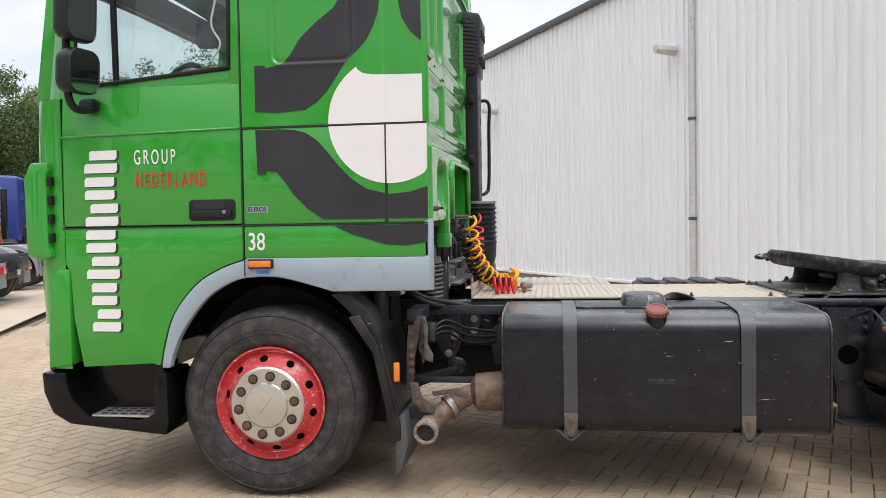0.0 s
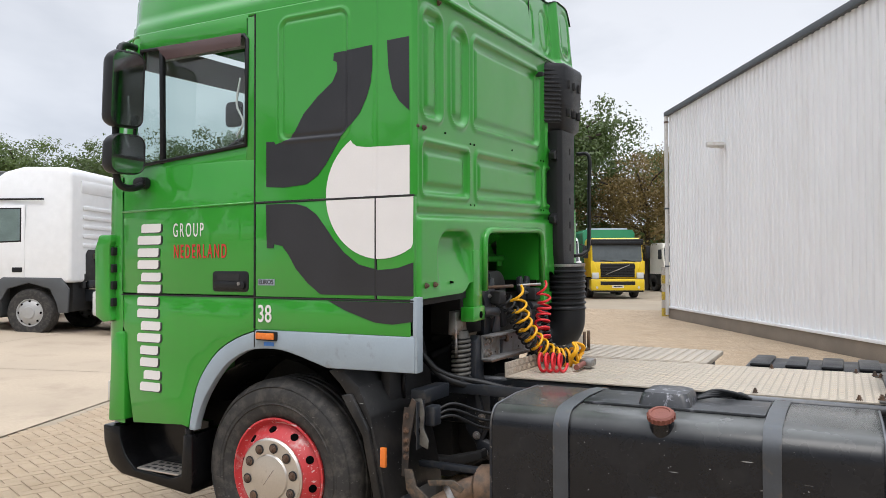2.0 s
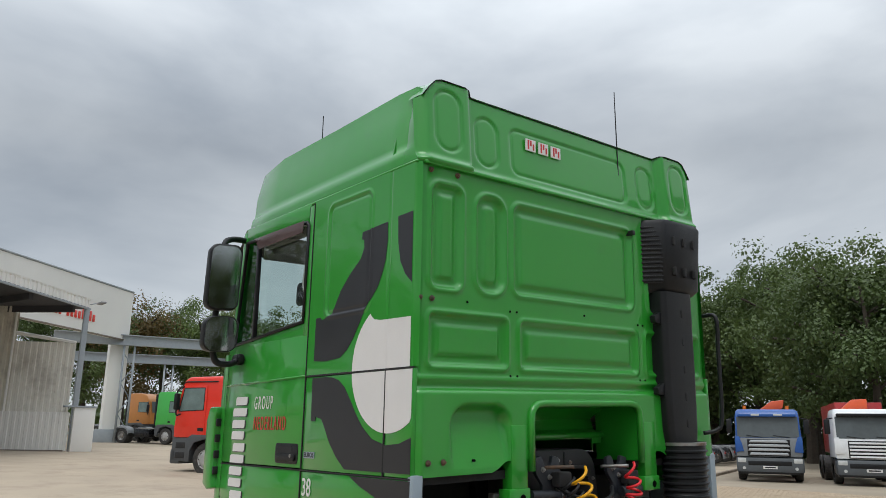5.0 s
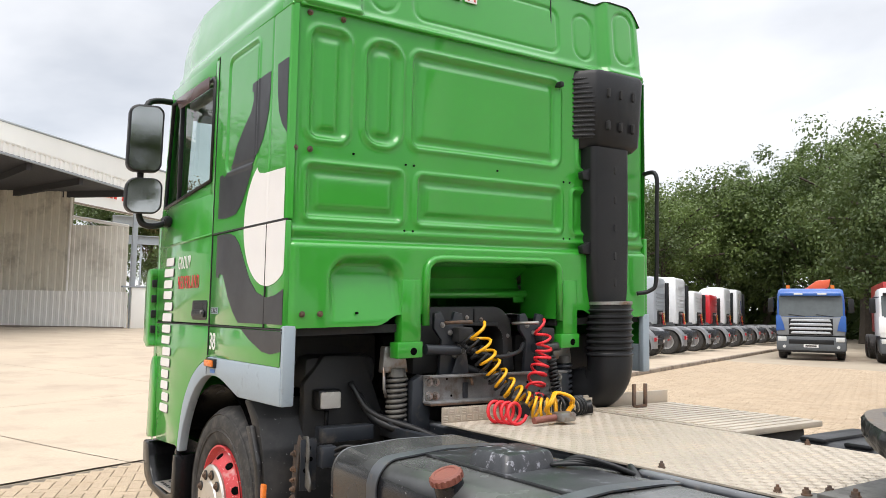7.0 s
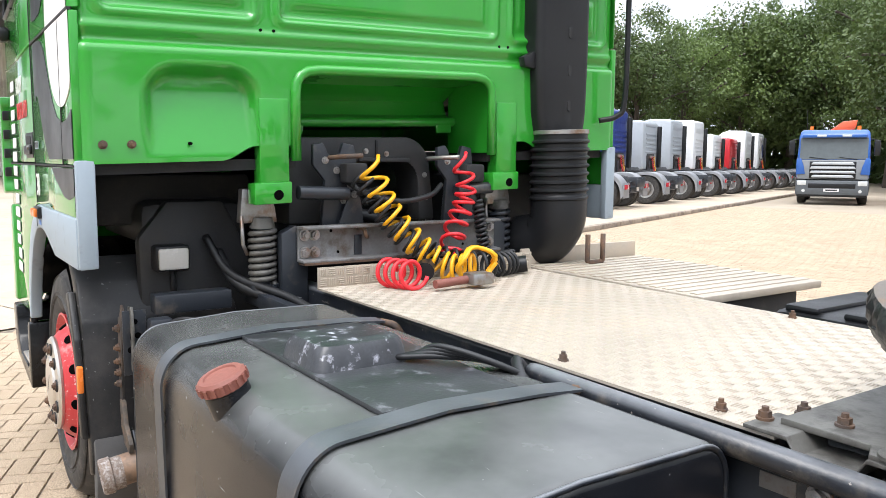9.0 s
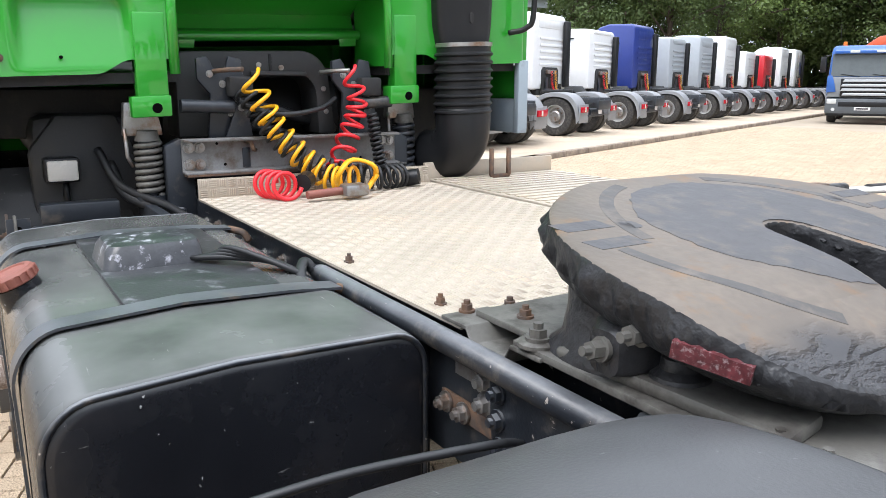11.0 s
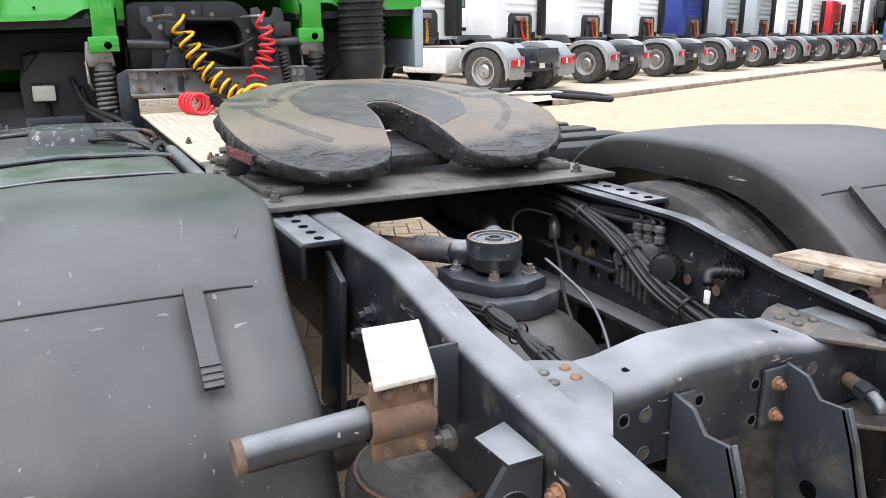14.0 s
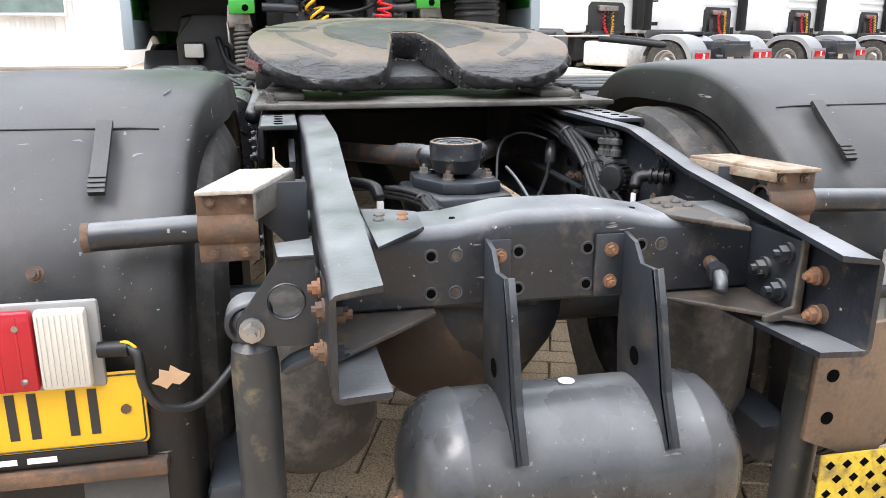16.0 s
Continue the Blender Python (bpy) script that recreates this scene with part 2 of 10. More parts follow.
def part(name, bm, material, parent=None, label="", smooth=True):
    if smooth:
        smooth_by_angle(bm)
    me = bpy.data.meshes.new(name)
    bm.to_mesh(me)
    bm.free()
    me.materials.append(material)
    ob = new(name, me)
    if parent is not None:
        ob.parent = parent
    if label:
        ob["label"] = label
    return ob


def raw(name, verts, faces, material, parent=None, label="", smooth=False):
    me = bpy.data.meshes.new(name)
    me.from_pydata([tuple(v) for v in verts], [], faces)
    me.materials.append(material)
    if smooth:
        me.polygons.foreach_set("use_smooth", [True] * len(me.polygons))
    ob = new(name, me)
    if parent is not None:
        ob.parent = parent
    if label:
        ob["label"] = label
    return ob


def thing(name, label, category, at=None, group="", kind=""):
    e = new(name)
    if at is not None:
        e.matrix_world = at
    return tagged(e, label, category, group, kind)


def boxm(bm, x0, x1, y0, y1, z0, z1, bevel=0.0, segs=2, m=None):
    r = bmesh.ops.create_cube(bm, size=1.0)
    vs = r["verts"]
    for v in vs:
        v.co = Vector(((x0 + x1) / 2 + v.co.x * (x1 - x0), (y0 + y1) / 2 + v.co.y * (y1 - y0), (z0 + z1) / 2 + v.co.z * (z1 - z0)))
    if bevel:
        es = list({e for v in vs for e in v.link_edges})
        g = bmesh.ops.bevel(bm, geom=es, offset=bevel, segments=segs, affect="EDGES", profile=0.5)
        vs = [v for v in g["verts"]] if m else vs
    if m:
        for v in vs:
            v.co = m @ v.co
    return bm


def box(x0, x1, y0, y1, z0, z1, bevel=0.0, segs=2):
    return boxm(bmesh.new(), x0, x1, y0, y1, z0, z1, bevel, segs)


def cylm(bm, a, b, r, r2=None, n=20, cap=True):
    a, b = Vector(a), Vector(b)
    d = b - a
    q = d.to_track_quat("Z", "Y").to_matrix().to_4x4()
    bmesh.ops.create_cone(bm, cap_ends=cap, segments=n, radius1=r, radius2=r if r2 is None else r2, depth=d.length, matrix=Matrix.Translation((a + b) / 2) @ q)
    return bm


def cyl(a, b, r, r2=None, n=20):
    return cylm(bmesh.new(), a, b, r, r2, n)


def tubem(bm, pts, r, n=8, closed=False):
    pts = [Vector(p) for p in pts]
    rings, up = [], None
    for i, p in enumerate(pts):
        a = pts[max(i - 1, 0)] if not closed else pts[i - 1]
        b = pts[min(i + 1, len(pts) - 1)] if not closed else pts[(i + 1) % len(pts)]
        t = (b - a).normalized()
        if up is None:
            up = t.orthogonal().normalized()
        up = (up - t * up.dot(t)).normalized()
        s = t.cross(up)
        rings.append([bm.verts.new(p + r * (math.cos(2 * math.pi * k / n) * up + math.sin(2 * math.pi * k / n) * s)) for k in range(n)])
    last = len(rings) if closed else len(rings) - 1
    for i in range(last):
        A, B = rings[i], rings[(i + 1) % len(rings)]
        for k in range(n):
            bm.faces.new((A[k], A[(k + 1) % n], B[(k + 1) % n], B[k]))
    if not closed:
        bm.faces.new(rings[0][::-1])
        bm.faces.new(rings[-1])
    return bm


def tube(pts, r, n=8, closed=False):
    return tubem(bmesh.new(), pts, r, n, closed)


def curve(ctrl, steps=8):
    """Catmull-Rom through the control points."""
    c = [Vector(p) for p in ctrl]
    c = [2 * c[0] - c[1]] + c + [2 * c[-1] - c[-2]]
    res = []
    for i in range(1, len(c) - 2):
        for k in range(steps):
            t = k / steps
            p0, p1, p2, p3 = c[i - 1 : i + 3]
            res.append(0.5 * (2 * p1 + (p2 - p0) * t + (2 * p0 - 5 * p1 + 4 * p2 - p3) * t * t + (3 * p1 - p0 - 3 * p2 + p3) * t ** 3))
    res.append(c[-2])
    return res


def coil(axis_pts, radius, turns, n_per=14, ease=1.0):
    """Points of a coil round a path."""
    pts = curve(axis_pts, 24)
    n = int(turns * n_per)
    res, up = [], Vector((0, 0, 1))
    for i in range(n + 1):
        f = (i / n) ** ease * (len(pts) - 1)
        k = min(int(f), len(pts) - 2)
        p = pts[k].lerp(pts[k + 1], f - k)
        t = (pts[k + 1] - pts[k]).normalized()
        u = (Vector((0.31, 0.2, 0.93)) - t * t.dot(Vector((0.31, 0.2, 0.93)))).normalized()
        s = t.cross(u)
        a = 2 * math.pi * i / n_per
        rr = radius(i / n) if callable(radius) else radius
        res.append(p + rr * (math.cos(a) * u + math.sin(a) * s))
    return res


def prismm(bm, poly, axis, d0, d1, bevel=0.0, segs=2):
    """A flat outline (list of 2D points) made solid between d0 and d1 along an axis: x takes (y, z), y takes (x, z), z takes (x, y)."""
    def at(p, d):
        return {"x": (d, p[0], p[1]), "y": (p[0], d, p[1]), "z": (p[0], p[1], d)}[axis]
    vs = [bm.verts.new(at(p, d0)) for p in poly]
    f = bm.faces.new(vs)
    g = bmesh.ops.extrude_face_region(bm, geom=[f])
    nv = [e for e in g["geom"] if isinstance(e, bmesh.types.BMVert)]
    shift = Vector(at((0, 0), d1)) - Vector(at((0, 0), d0))
    for v in nv:
        v.co += shift
    allv = vs + nv
    fs = list({ff for v in allv for ff in v.link_faces})
    bmesh.ops.recalc_face_normals(bm, faces=fs)
    if bevel:
        es = list({e for v in allv for e in v.link_edges})
        bmesh.ops.bevel(bm, geom=es, offset=bevel, segments=segs, affect="EDGES", profile=0.5)
    big = [ff for ff in bm.faces if len(ff.verts) > 4]
    bmesh.ops.triangulate(bm, faces=big)
    return bm


def prism(poly, axis, d0, d1, bevel=0.0, segs=2):
    return prismm(bmesh.new(), poly, axis, d0, d1, bevel, segs)


def lathe(profile, axis_m, n=40):
    """Profile of (radius, height) turned round the local z of axis_m."""
    bm = bmesh.new()
    rings = []
    for r, h in profile:
        rings.append([bm.verts.new(axis_m @ Vector((r * math.cos(2 * math.pi * k / n), r * math.sin(2 * math.pi * k / n), h))) for k in range(n)])
    for A, B in zip(rings, rings[1:]):
        for k in range(n):
            bm.faces.new((A[k], A[(k + 1) % n], B[(k + 1) % n], B[k]))
    bmesh.ops.recalc_face_normals(bm, faces=bm.faces)
    return bm


def arc(cx, cy, r, a0, a1, n=12, ry=None):
    ry = r if ry is None else ry
    return [(cx + r * math.cos(radians(a0 + (a1 - a0) * i / n)), cy + ry * math.sin(radians(a0 + (a1 - a0) * i / n))) for i in range(n + 1)]


def rrect(x0, x1, y0, y1, r, n=4):
    return arc(x1 - r, y1 - r, r, 0, 90, n) + arc(x0 + r, y1 - r, r, 90, 180, n) + arc(x0 + r, y0 + r, r, 180, 270, n) + arc(x1 - r, y0 + r, r, 270, 360, n)


def loft(rings, closed_ring=False, cap=False):
    bm = bmesh.new()
    R = [[bm.verts.new(p) for p in ring] for ring in rings]
    for A, B in zip(R, R[1:]):
        m = len(A)
        for k in range(m if closed_ring else m - 1):
            bm.faces.new((A[k], A[(k + 1) % m], B[(k + 1) % m], B[k]))
    if cap:
        bm.faces.new(R[0][::-1])
        bm.faces.new(R[-1])
    bmesh.ops.recalc_face_normals(bm, faces=bm.faces)
    return bm


def sd_rect(U, V, u0, u1, v0, v1, r):
    """Signed distance to a rounded rectangle, negative inside."""
    qu = np.abs(U - (u0 + u1) / 2) - (u1 - u0) / 2 + r
    qv = np.abs(V - (v0 + v1) / 2) - (v1 - v0) / 2 + r
    return np.hypot(np.maximum(qu, 0), np.maximum(qv, 0)) + np.minimum(np.maximum(qu, qv), 0) - r


def sstep(a, b, x):
    t = np.clip((x - a) / (b - a), 0, 1)
    return t * t * (3 - 2 * t)


def sheet(us, vs, place, keep=None):
    """A pressed sheet: place(U, V) gives three arrays; keep(U, V) says which cells stay."""
    U, V = np.meshgrid(us, vs)
    X, Y, Z = place(U, V)
    verts = np.stack([X.ravel(), Y.ravel(), Z.ravel()], 1)
    n, m = len(us), len(vs)
    k = np.ones((m - 1, n - 1), bool)
    if keep is not None:
        k = keep((U[:-1, :-1] + U[1:, 1:]) / 2, (V[:-1, :-1] + V[1:, 1:]) / 2)
    idx = np.arange(n * m).reshape(m, n)
    q = np.stack([idx[:-1, :-1], idx[:-1, 1:], idx[1:, 1:], idx[1:, :-1]], -1)[k]
    used = np.unique(q)
    remap = np.full(n * m, -1)
    remap[used] = np.arange(len(used))
    return verts[used].tolist(), remap[q].tolist()


def bolt(bm, at, direction, r=0.014, h=0.014):
    a, d = Vector(at), Vector(direction).normalized()
    cylm(bm, a, a + d * h * 0.3, r * 1.35, n=12)
    cylm(bm, a + d * h * 0.3, a + d * h, r, n=6)
    cylm(bm, a + d * h, a + d * h * 1.5, r * 0.55, n=8)
    return bm

# ---- the green tractor unit ----
truck = thing("tractor_unit", "bright green tractor unit with black and white side graphics", "truck")
SIDE, REAR = -1.24, 0.87
cab_parts = []


def cabpart(name, bm, material, parent=truck, label=""):
    ob = part(name, bm, material, parent, label)
    cab_parts.append(ob)
    return ob


def cabraw(name, vf, material, parent=truck, label="", thick=0.0):
    ob = raw(name, vf[0], vf[1], material, parent, label, smooth=True)
    cab_parts.append(ob)
    return ob


def mirror_y(ob, name=None):
    """A copy for the far side of the cab."""
    me = ob.data.copy()
    for v in me.vertices:
        v.co.y = -v.co.y
    me.flip_normals()
    o = new(name or ob.name.split(".")[0], me)
    o.parent = ob.parent
    if "label" in ob:
        o["label"] = ob["label"]
    cab_parts.append(o)
    return o


# rear wall, pressed panels and the big opening
PANELS = [(-1.15, -0.93, 2.31, 2.86, 0.06), (-0.85, -0.63, 2.315, 2.85, 0.09), (-0.58, 0.47, 2.325, 2.84, 0.06), (-1.155, -0.615, 1.935, 2.205, 0.035),
          (-0.535, 0.49, 1.935, 2.2, 0.035), (0.57, 0.70, 1.935, 2.2, 0.03), (0.62, 0.95, 2.315, 2.85, 0.06), (0.80, 1.16, 1.935, 2.2, 0.035)]


def rear_depth(Y, Z):
    d = np.zeros_like(Y)
    for y0, y1, z0, z1, r in PANELS:
        s = sd_rect(Y, Z, y0, y1, z0, z1, r)
        d = d + 0.012 * np.exp(-((s + 0.002) / 0.012) ** 2) - 0.016 * sstep(0.0, -0.035, s) + 0.012 * sstep(-0.05, -0.075, s)
    d = d + 0.026 * sstep(1.845, 1.815, Z) + 0.012 * np.exp(-((Z - 1.885) / 0.013) ** 2) - 0.008 * np.exp(-((Z - 1.85) / 0.012) ** 2)
    s = sd_rect(Y, Z, -1.02, -0.62, 1.30, 1.765, 0.11)
    d = d - 0.062 * sstep(0.006, -0.036, s) * np.clip((Z - 1.46) / 0.22, 0, 1)
    d = d - 0.05 * sstep(1.185, 1.24, np.abs(Y)) ** 2
    return d


def rear_place(Y, Z):
    low = 1.437 + 0.05 * sstep(-0.76, -0.63, Y) * (Y < 0) + 0.05 * sstep(0.76, 0.63, Y) * (Y > 0)
    Z2 = np.where(Z < 1.6, low + (Z - 1.43) / 0.17 * (1.6 - low), Z)
    return REAR - 0.012 + rear_depth(Y, Z2), Y, Z2


wall_vf = sheet(np.linspace(-1.24, 1.24, 221), np.linspace(1.43, 2.95, 137), rear_place,
                lambda Y, Z: ~((Y > -0.475) & (Y < 0.445) & (sd_rect(Y, Z, -0.475, 0.445, 1.0, 1.765, 0.07) < 0)))
cabraw("cab_rear_wall", wall_vf, GREEN)
rim_line = [(0.888, -0.478, 1.43), (0.888, -0.478, 1.68), *[(0.888, -0.408 + 0.07 * math.cos(a), 1.695 + 0.07 * math.sin(a)) for a in (2.8, 2.36, 1.9)],
            (0.888, -0.38, 1.768), (0.888, 0.35, 1.768), *[(0.888, 0.378 + 0.07 * math.cos(a), 1.695 + 0.07 * math.sin(a)) for a in (1.2, 0.78, 0.35)], (0.888, 0.448, 1.68), (0.888, 0.448, 1.43)]
cabpart("opening_rim", tube(rim_line, 0.02, 10), GREEN)
# recess behind the opening
bm = bmesh.new()
rc = [(0.875, 1.755), (0.62, 1.74), (0.52, 1.68), (0.54, 1.62), (0.60, 1.585)]
for (xa, za), (xb, zb) in zip(rc, rc[1:]):
    vs = [bm.verts.new(p) for p in ((xa, -0.47, za), (xa, 0.44, za), (xb, 0.44, zb), (xb, -0.47, zb))]
    bm.faces.new(vs)
boxm(bm, 0.56, 0.875, -0.492, -0.472, 1.44, 1.76)
boxm(bm, 0.56, 0.875, 0.442, 0.462, 1.44, 1.76)
cabpart("opening_recess", bm, GREEN)
for y in (-0.42, 0.33):
    cabpart("recess_bracket", prism([(y, 1.60), (y + 0.10, 1.60), (y + 0.09, 1.535), (y + 0.01, 1.535)], "x", 0.60, 0.615, 0.003), GREEN)
cabpart("torsion_tube", cyl((0.60, -0.47, 1.585), (0.60, 0.44, 1.585), 0.022), GREEN)
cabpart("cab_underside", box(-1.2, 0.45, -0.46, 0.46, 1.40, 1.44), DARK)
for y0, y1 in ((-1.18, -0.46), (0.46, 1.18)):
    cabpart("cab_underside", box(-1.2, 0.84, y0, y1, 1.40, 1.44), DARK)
# green legs that reach down to the cab springs
for y in (-0.555, 0.545):
    bm = boxm(bmesh.new(), 0.82, 0.888, y - 0.066, y + 0.05, 1.34, 1.66, 0.006)
    boxm(bm, 0.82, 0.900, y - 0.092, y + 0.055, 1.272, 1.352, 0.006)
    leg = cabpart("cab_leg", bm, GREEN)
    cabpart("leg_hole", cyl((0.885, y, 1.305), (0.9015, y, 1.305), 0.019), HOLE, leg)
# small bolts and holes of the rear wall
for k, (y, z) in enumerate([(-1.155, 1.50), (-1.065, 1.50), (-1.205, 2.265), (-1.13, 2.265), (-1.15, 2.915), (-0.975, 2.915), (0.66, 2.90)]):
    cabpart("wall_bolt", bolt(bmesh.new(), (REAR - 0.01 + (0.026 if z < 1.8 else 0), y, z), (1, 0, 0), 0.011, 0.012), RUST)
for y in (-0.575, 0.53):
    for z in (2.24, 1.905):
        for dy in (-0.025, 0.025):
            cabpart("wall_hole", cyl((REAR - 0.02, y + dy, z), (REAR - 0.007, y + dy, z), 0.006, n=8), HOLE)
for y, z in [(-0.9, 2.265), (0.0, 2.262), (-0.87, 1.5)]:
    cabpart("wall_hole", cyl((REAR - 0.02, y, z), (REAR - 0.007 + (0.026 if z < 1.8 else 0), y, z), 0.006, n=8), HOLE)


# side walls
def quarter_place(X, Z):
    s = sd_rect(X, Z, 0.07, 0.49, 2.25, 2.88, 0.05)
    d = 0.006 * np.exp(-((s - 0.006) / 0.008) ** 2) - 0.007 * np.exp(-((s + 0.012) / 0.008) ** 2)
    d = d - 0.004 * np.exp(-((X - 0.655) / 0.007) ** 2) - 0.03 * sstep(0.845, 0.872, X) ** 2
    return X, SIDE + 0.0 - d, Z


cabraw("quarter_panel", sheet(np.linspace(-0.097, 0.872, 150), np.linspace(1.938, 2.945, 120), quarter_place), GREEN)
mirror_y(cab_parts[-1])
for x0, x1, z0, z1 in ((-0.097, 0.650, 1.436, 1.928), (0.660, 0.868, 1.436, 1.928), (-0.097, 0.868, 1.262, 1.428)):
    cabpart("lower_side_panel", box(x0, x1, SIDE, SIDE + 0.03, z0, z1, 0.006), GREEN)
    mirror_y(cab_parts[-1])
door = cabpart("door", box(-1.115, -0.107, SIDE, SIDE + 0.03, 1.44, 2.168, 0.008), GREEN)
mirror_y(door)
for poly in ([(-0.165, 2.16), (-0.107, 2.16), (-0.107, 2.93), (-0.165, 2.93)], [(-0.96, 2.85), (-0.15, 2.83), (-0.15, 2.945), (-0.98, 2.945)], [(-1.10, 2.16), (-1.04, 2.16), (-0.965, 2.93), (-1.02, 2.93)]):
    cabpart("window_surround", prism(poly, "y", SIDE, SIDE + 0.03, 0.004), GREEN, door)
    mirror_y(cab_parts[-1])
seal = [(-1.035, 2.175), (-0.16, 2.245), (-0.155, 2.81), (-0.175, 2.835), (-0.955, 2.85)]
cabpart("window_seal", tube([(x, SIDE - 0.001, z) for x, z in seal], 0.013, 8, True), PLASTIC, door)
cabpart("window_divider", prism([(-0.80, 2.18), (-0.775, 2.18), (-0.785, 2.845), (-0.812, 2.845)], "y", SIDE - 0.004, SIDE + 0.02, 0.002), PLASTIC, door)
pane = cabraw("window_pane", ([(-1.035, SIDE + 0.014, 2.168), (-0.16, SIDE + 0.014, 2.238), (-0.155, SIDE + 0.014, 2.83), (-0.955, SIDE + 0.014, 2.85)], [[0, 1, 2, 3]]), GLASS, door)
pane.visible_shadow = False
mirror_y(pane).visible_shadow = False
cabpart("door_sill", prism([(-1.10, 2.15), (-0.107, 2.15), (-0.107, 2.246), (-0.17, 2.246), (-1.05, 2.17)], "y", SIDE + 0.002, SIDE + 0.03, 0.003), GREEN, door)
cabpart("wind_deflector", prism([(-0.80, 2.845), (-0.17, 2.84), (-0.175, 2.77), (-0.72, 2.765)], "y", SIDE - 0.035, SIDE - 0.03, 0.001), SMOKE, door, "smoked acrylic wind deflector")
cabpart("crease", tube([(-1.11, SIDE - 0.001, 1.915), (-0.11, SIDE - 0.001, 1.935)], 0.007, 6), GREEN, door)
hb = prism(rrect(-0.395, -0.14, 1.46, 1.57, 0.02), "y", SIDE - 0.004, SIDE + 0.01, 0.003)
handle = cabpart("door_handle", hb, PLASTIC, door, "black recessed door handle")
cabpart("handle_grip", prism(rrect(-0.375, -0.16, 1.475, 1.515, 0.015), "y", SIDE - 0.016, SIDE - 0.003, 0.005), PLASTIC, handle)
cabpart("handle_well", prism(rrect(-0.36, -0.20, 1.52, 1.556, 0.01), "y", SIDE - 0.0055, SIDE - 0.003), DARK, handle)
cabpart("key_lock", cyl((-0.195, SIDE - 0.012, 1.505), (-0.195, SIDE - 0.021, 1.505), 0.010), STEEL, handle)
# lower front flank with the wheel arch cut out
flank = [(-1.10, 1.432), (-1.10, 1.24), (-1.075, 1.2), (-1.06, 0.95), (-1.01, 0.69), (-0.62, 0.712), (-0.575, 0.70), (-0.555, 0.80), (-0.50, 0.965), (-0.375, 1.125), (-0.23, 1.213), (-0.105, 1.256), (-0.105, 1.432)]
flank = flank[:6] + [(p.x, p.y) for p in curve([(x, z, 0) for x, z in flank[6:12]], 4)] + flank[12:]
cabpart("lower_flank", prism(flank, "y", SIDE, SIDE + 0.03, 0.005), GREEN)
mirror_y(cab_parts[-1])
trim = [(-0.565, 0.69), (-0.545, 0.80), (-0.49, 0.97), (-0.368, 1.123), (-0.228, 1.208), (-0.10, 1.252), (-0.09, 1.262), (0.872, 1.262), (0.874, 1.092), (0.37, 1.088),
        (0.283, 1.113), (0.164, 1.146), (0.06, 1.165), (-0.06, 1.163), (-0.171, 1.139), (-0.312, 1.051), (-0.441, 0.888), (-0.50, 0.76), (-0.518, 0.69)]
def smooth_run(pts, steps=4):
    return [(p.x, p.y) for p in curve([(x, z, 0) for x, z in pts], steps)]


trim = smooth_run(trim[:6]) + trim[6:9] + smooth_run(trim[9:])
cabpart("wheel_arch_trim", prism(trim, "y", SIDE - 0.006, SIDE + 0.045, 0.008), GREYT)
mirror_y(cab_parts[-1])
cabpart("rear_corner_post", box(0.845, 0.885, SIDE + 0.0, SIDE + 0.06, 1.092, 1.45, 0.006), GREYT)
mirror_y(cab_parts[-1])
cabpart("trim_gap", box(-0.098, -0.092, SIDE - 0.008, SIDE, 1.17, 1.262), DARK)
mk = cabpart("side_marker", box(-0.075, 0.06, SIDE - 0.022, SIDE, 1.21, 1.258, 0.006), PLASTIC)
cabpart("marker_lens", box(-0.067, 0.052, SIDE - 0.034, SIDE - 0.02, 1.217, 1.251, 0.006), ORANGEL, mk, "orange marker lens")
cabpart("blue_sticker", box(-0.03, 0.035, SIDE - 0.0085, SIDE - 0.004, 1.182, 1.202), mat("blue_sticker", (0.05, 0.2, 0.6), 0.4))
# front corner, deflector fin and front
rings = []
for z, dx in ((0.68, 0.03), (1.2, 0.0), (1.95, 0.0), (2.12, 0.01)):
    ring = [(-1.10 + dx * 0.8, SIDE, z)]
    for a in range(0, 91, 15):
        ring.append((-1.14 + dx - 0.19 * math.sin(radians(a)), -1.05 - 0.19 * math.cos(radians(a)), z))
    ring += [(p[0], -p[1], z) for p in reversed(ring)]
    rings.append(ring)
cabpart("cab_front", loft(rings), GREEN)
ws_ = cabpart("windscreen", loft([[(-1.315 + dz * 0.14, y, 2.12 + dz) for y in np.linspace(-1.05, 1.05, 6)] for dz in (0.0, 0.84)]), GLASS)
ws_.visible_shadow = False
for s in (-1, 1):
    cabpart("windscreen_pillar", prism([(-1.32, 2.11), (-1.24, 2.11), (-1.13, 2.95), (-1.21, 2.95)], "y", s * 1.05, s * 1.14, 0.01), GREEN)
    cabpart("corner_pillar", loft([[(-1.26 + 0.12 * (z - 2.11) , s * 1.12, z), (-1.20 + 0.12 * (z - 2.11), s * 1.19, z), (-1.10 + 0.15 * (z - 2.11), s * 1.235, z)] for z in (2.11, 2.95)]), GREEN)
fin = cabpart("air_deflector", prism([(-1.30, 1.30), (-1.31, 1.70), (-1.27, 1.785), (-1.17, 1.785), (-1.165, 1.74), (-1.18, 1.72), (-1.175, 1.33), (-1.155, 1.28), (-1.23, 1.265)], "y", SIDE - 0.035, SIDE + 0.10, 0.012), GREEN)
mirror_y(fin)
for z in (1.36, 1.46, 1.56, 1.66):
    cabpart("deflector_slot", box(-1.178, -1.155, SIDE - 0.028, SIDE + 0.05, z, z + 0.05, 0.006), PLASTIC, fin)
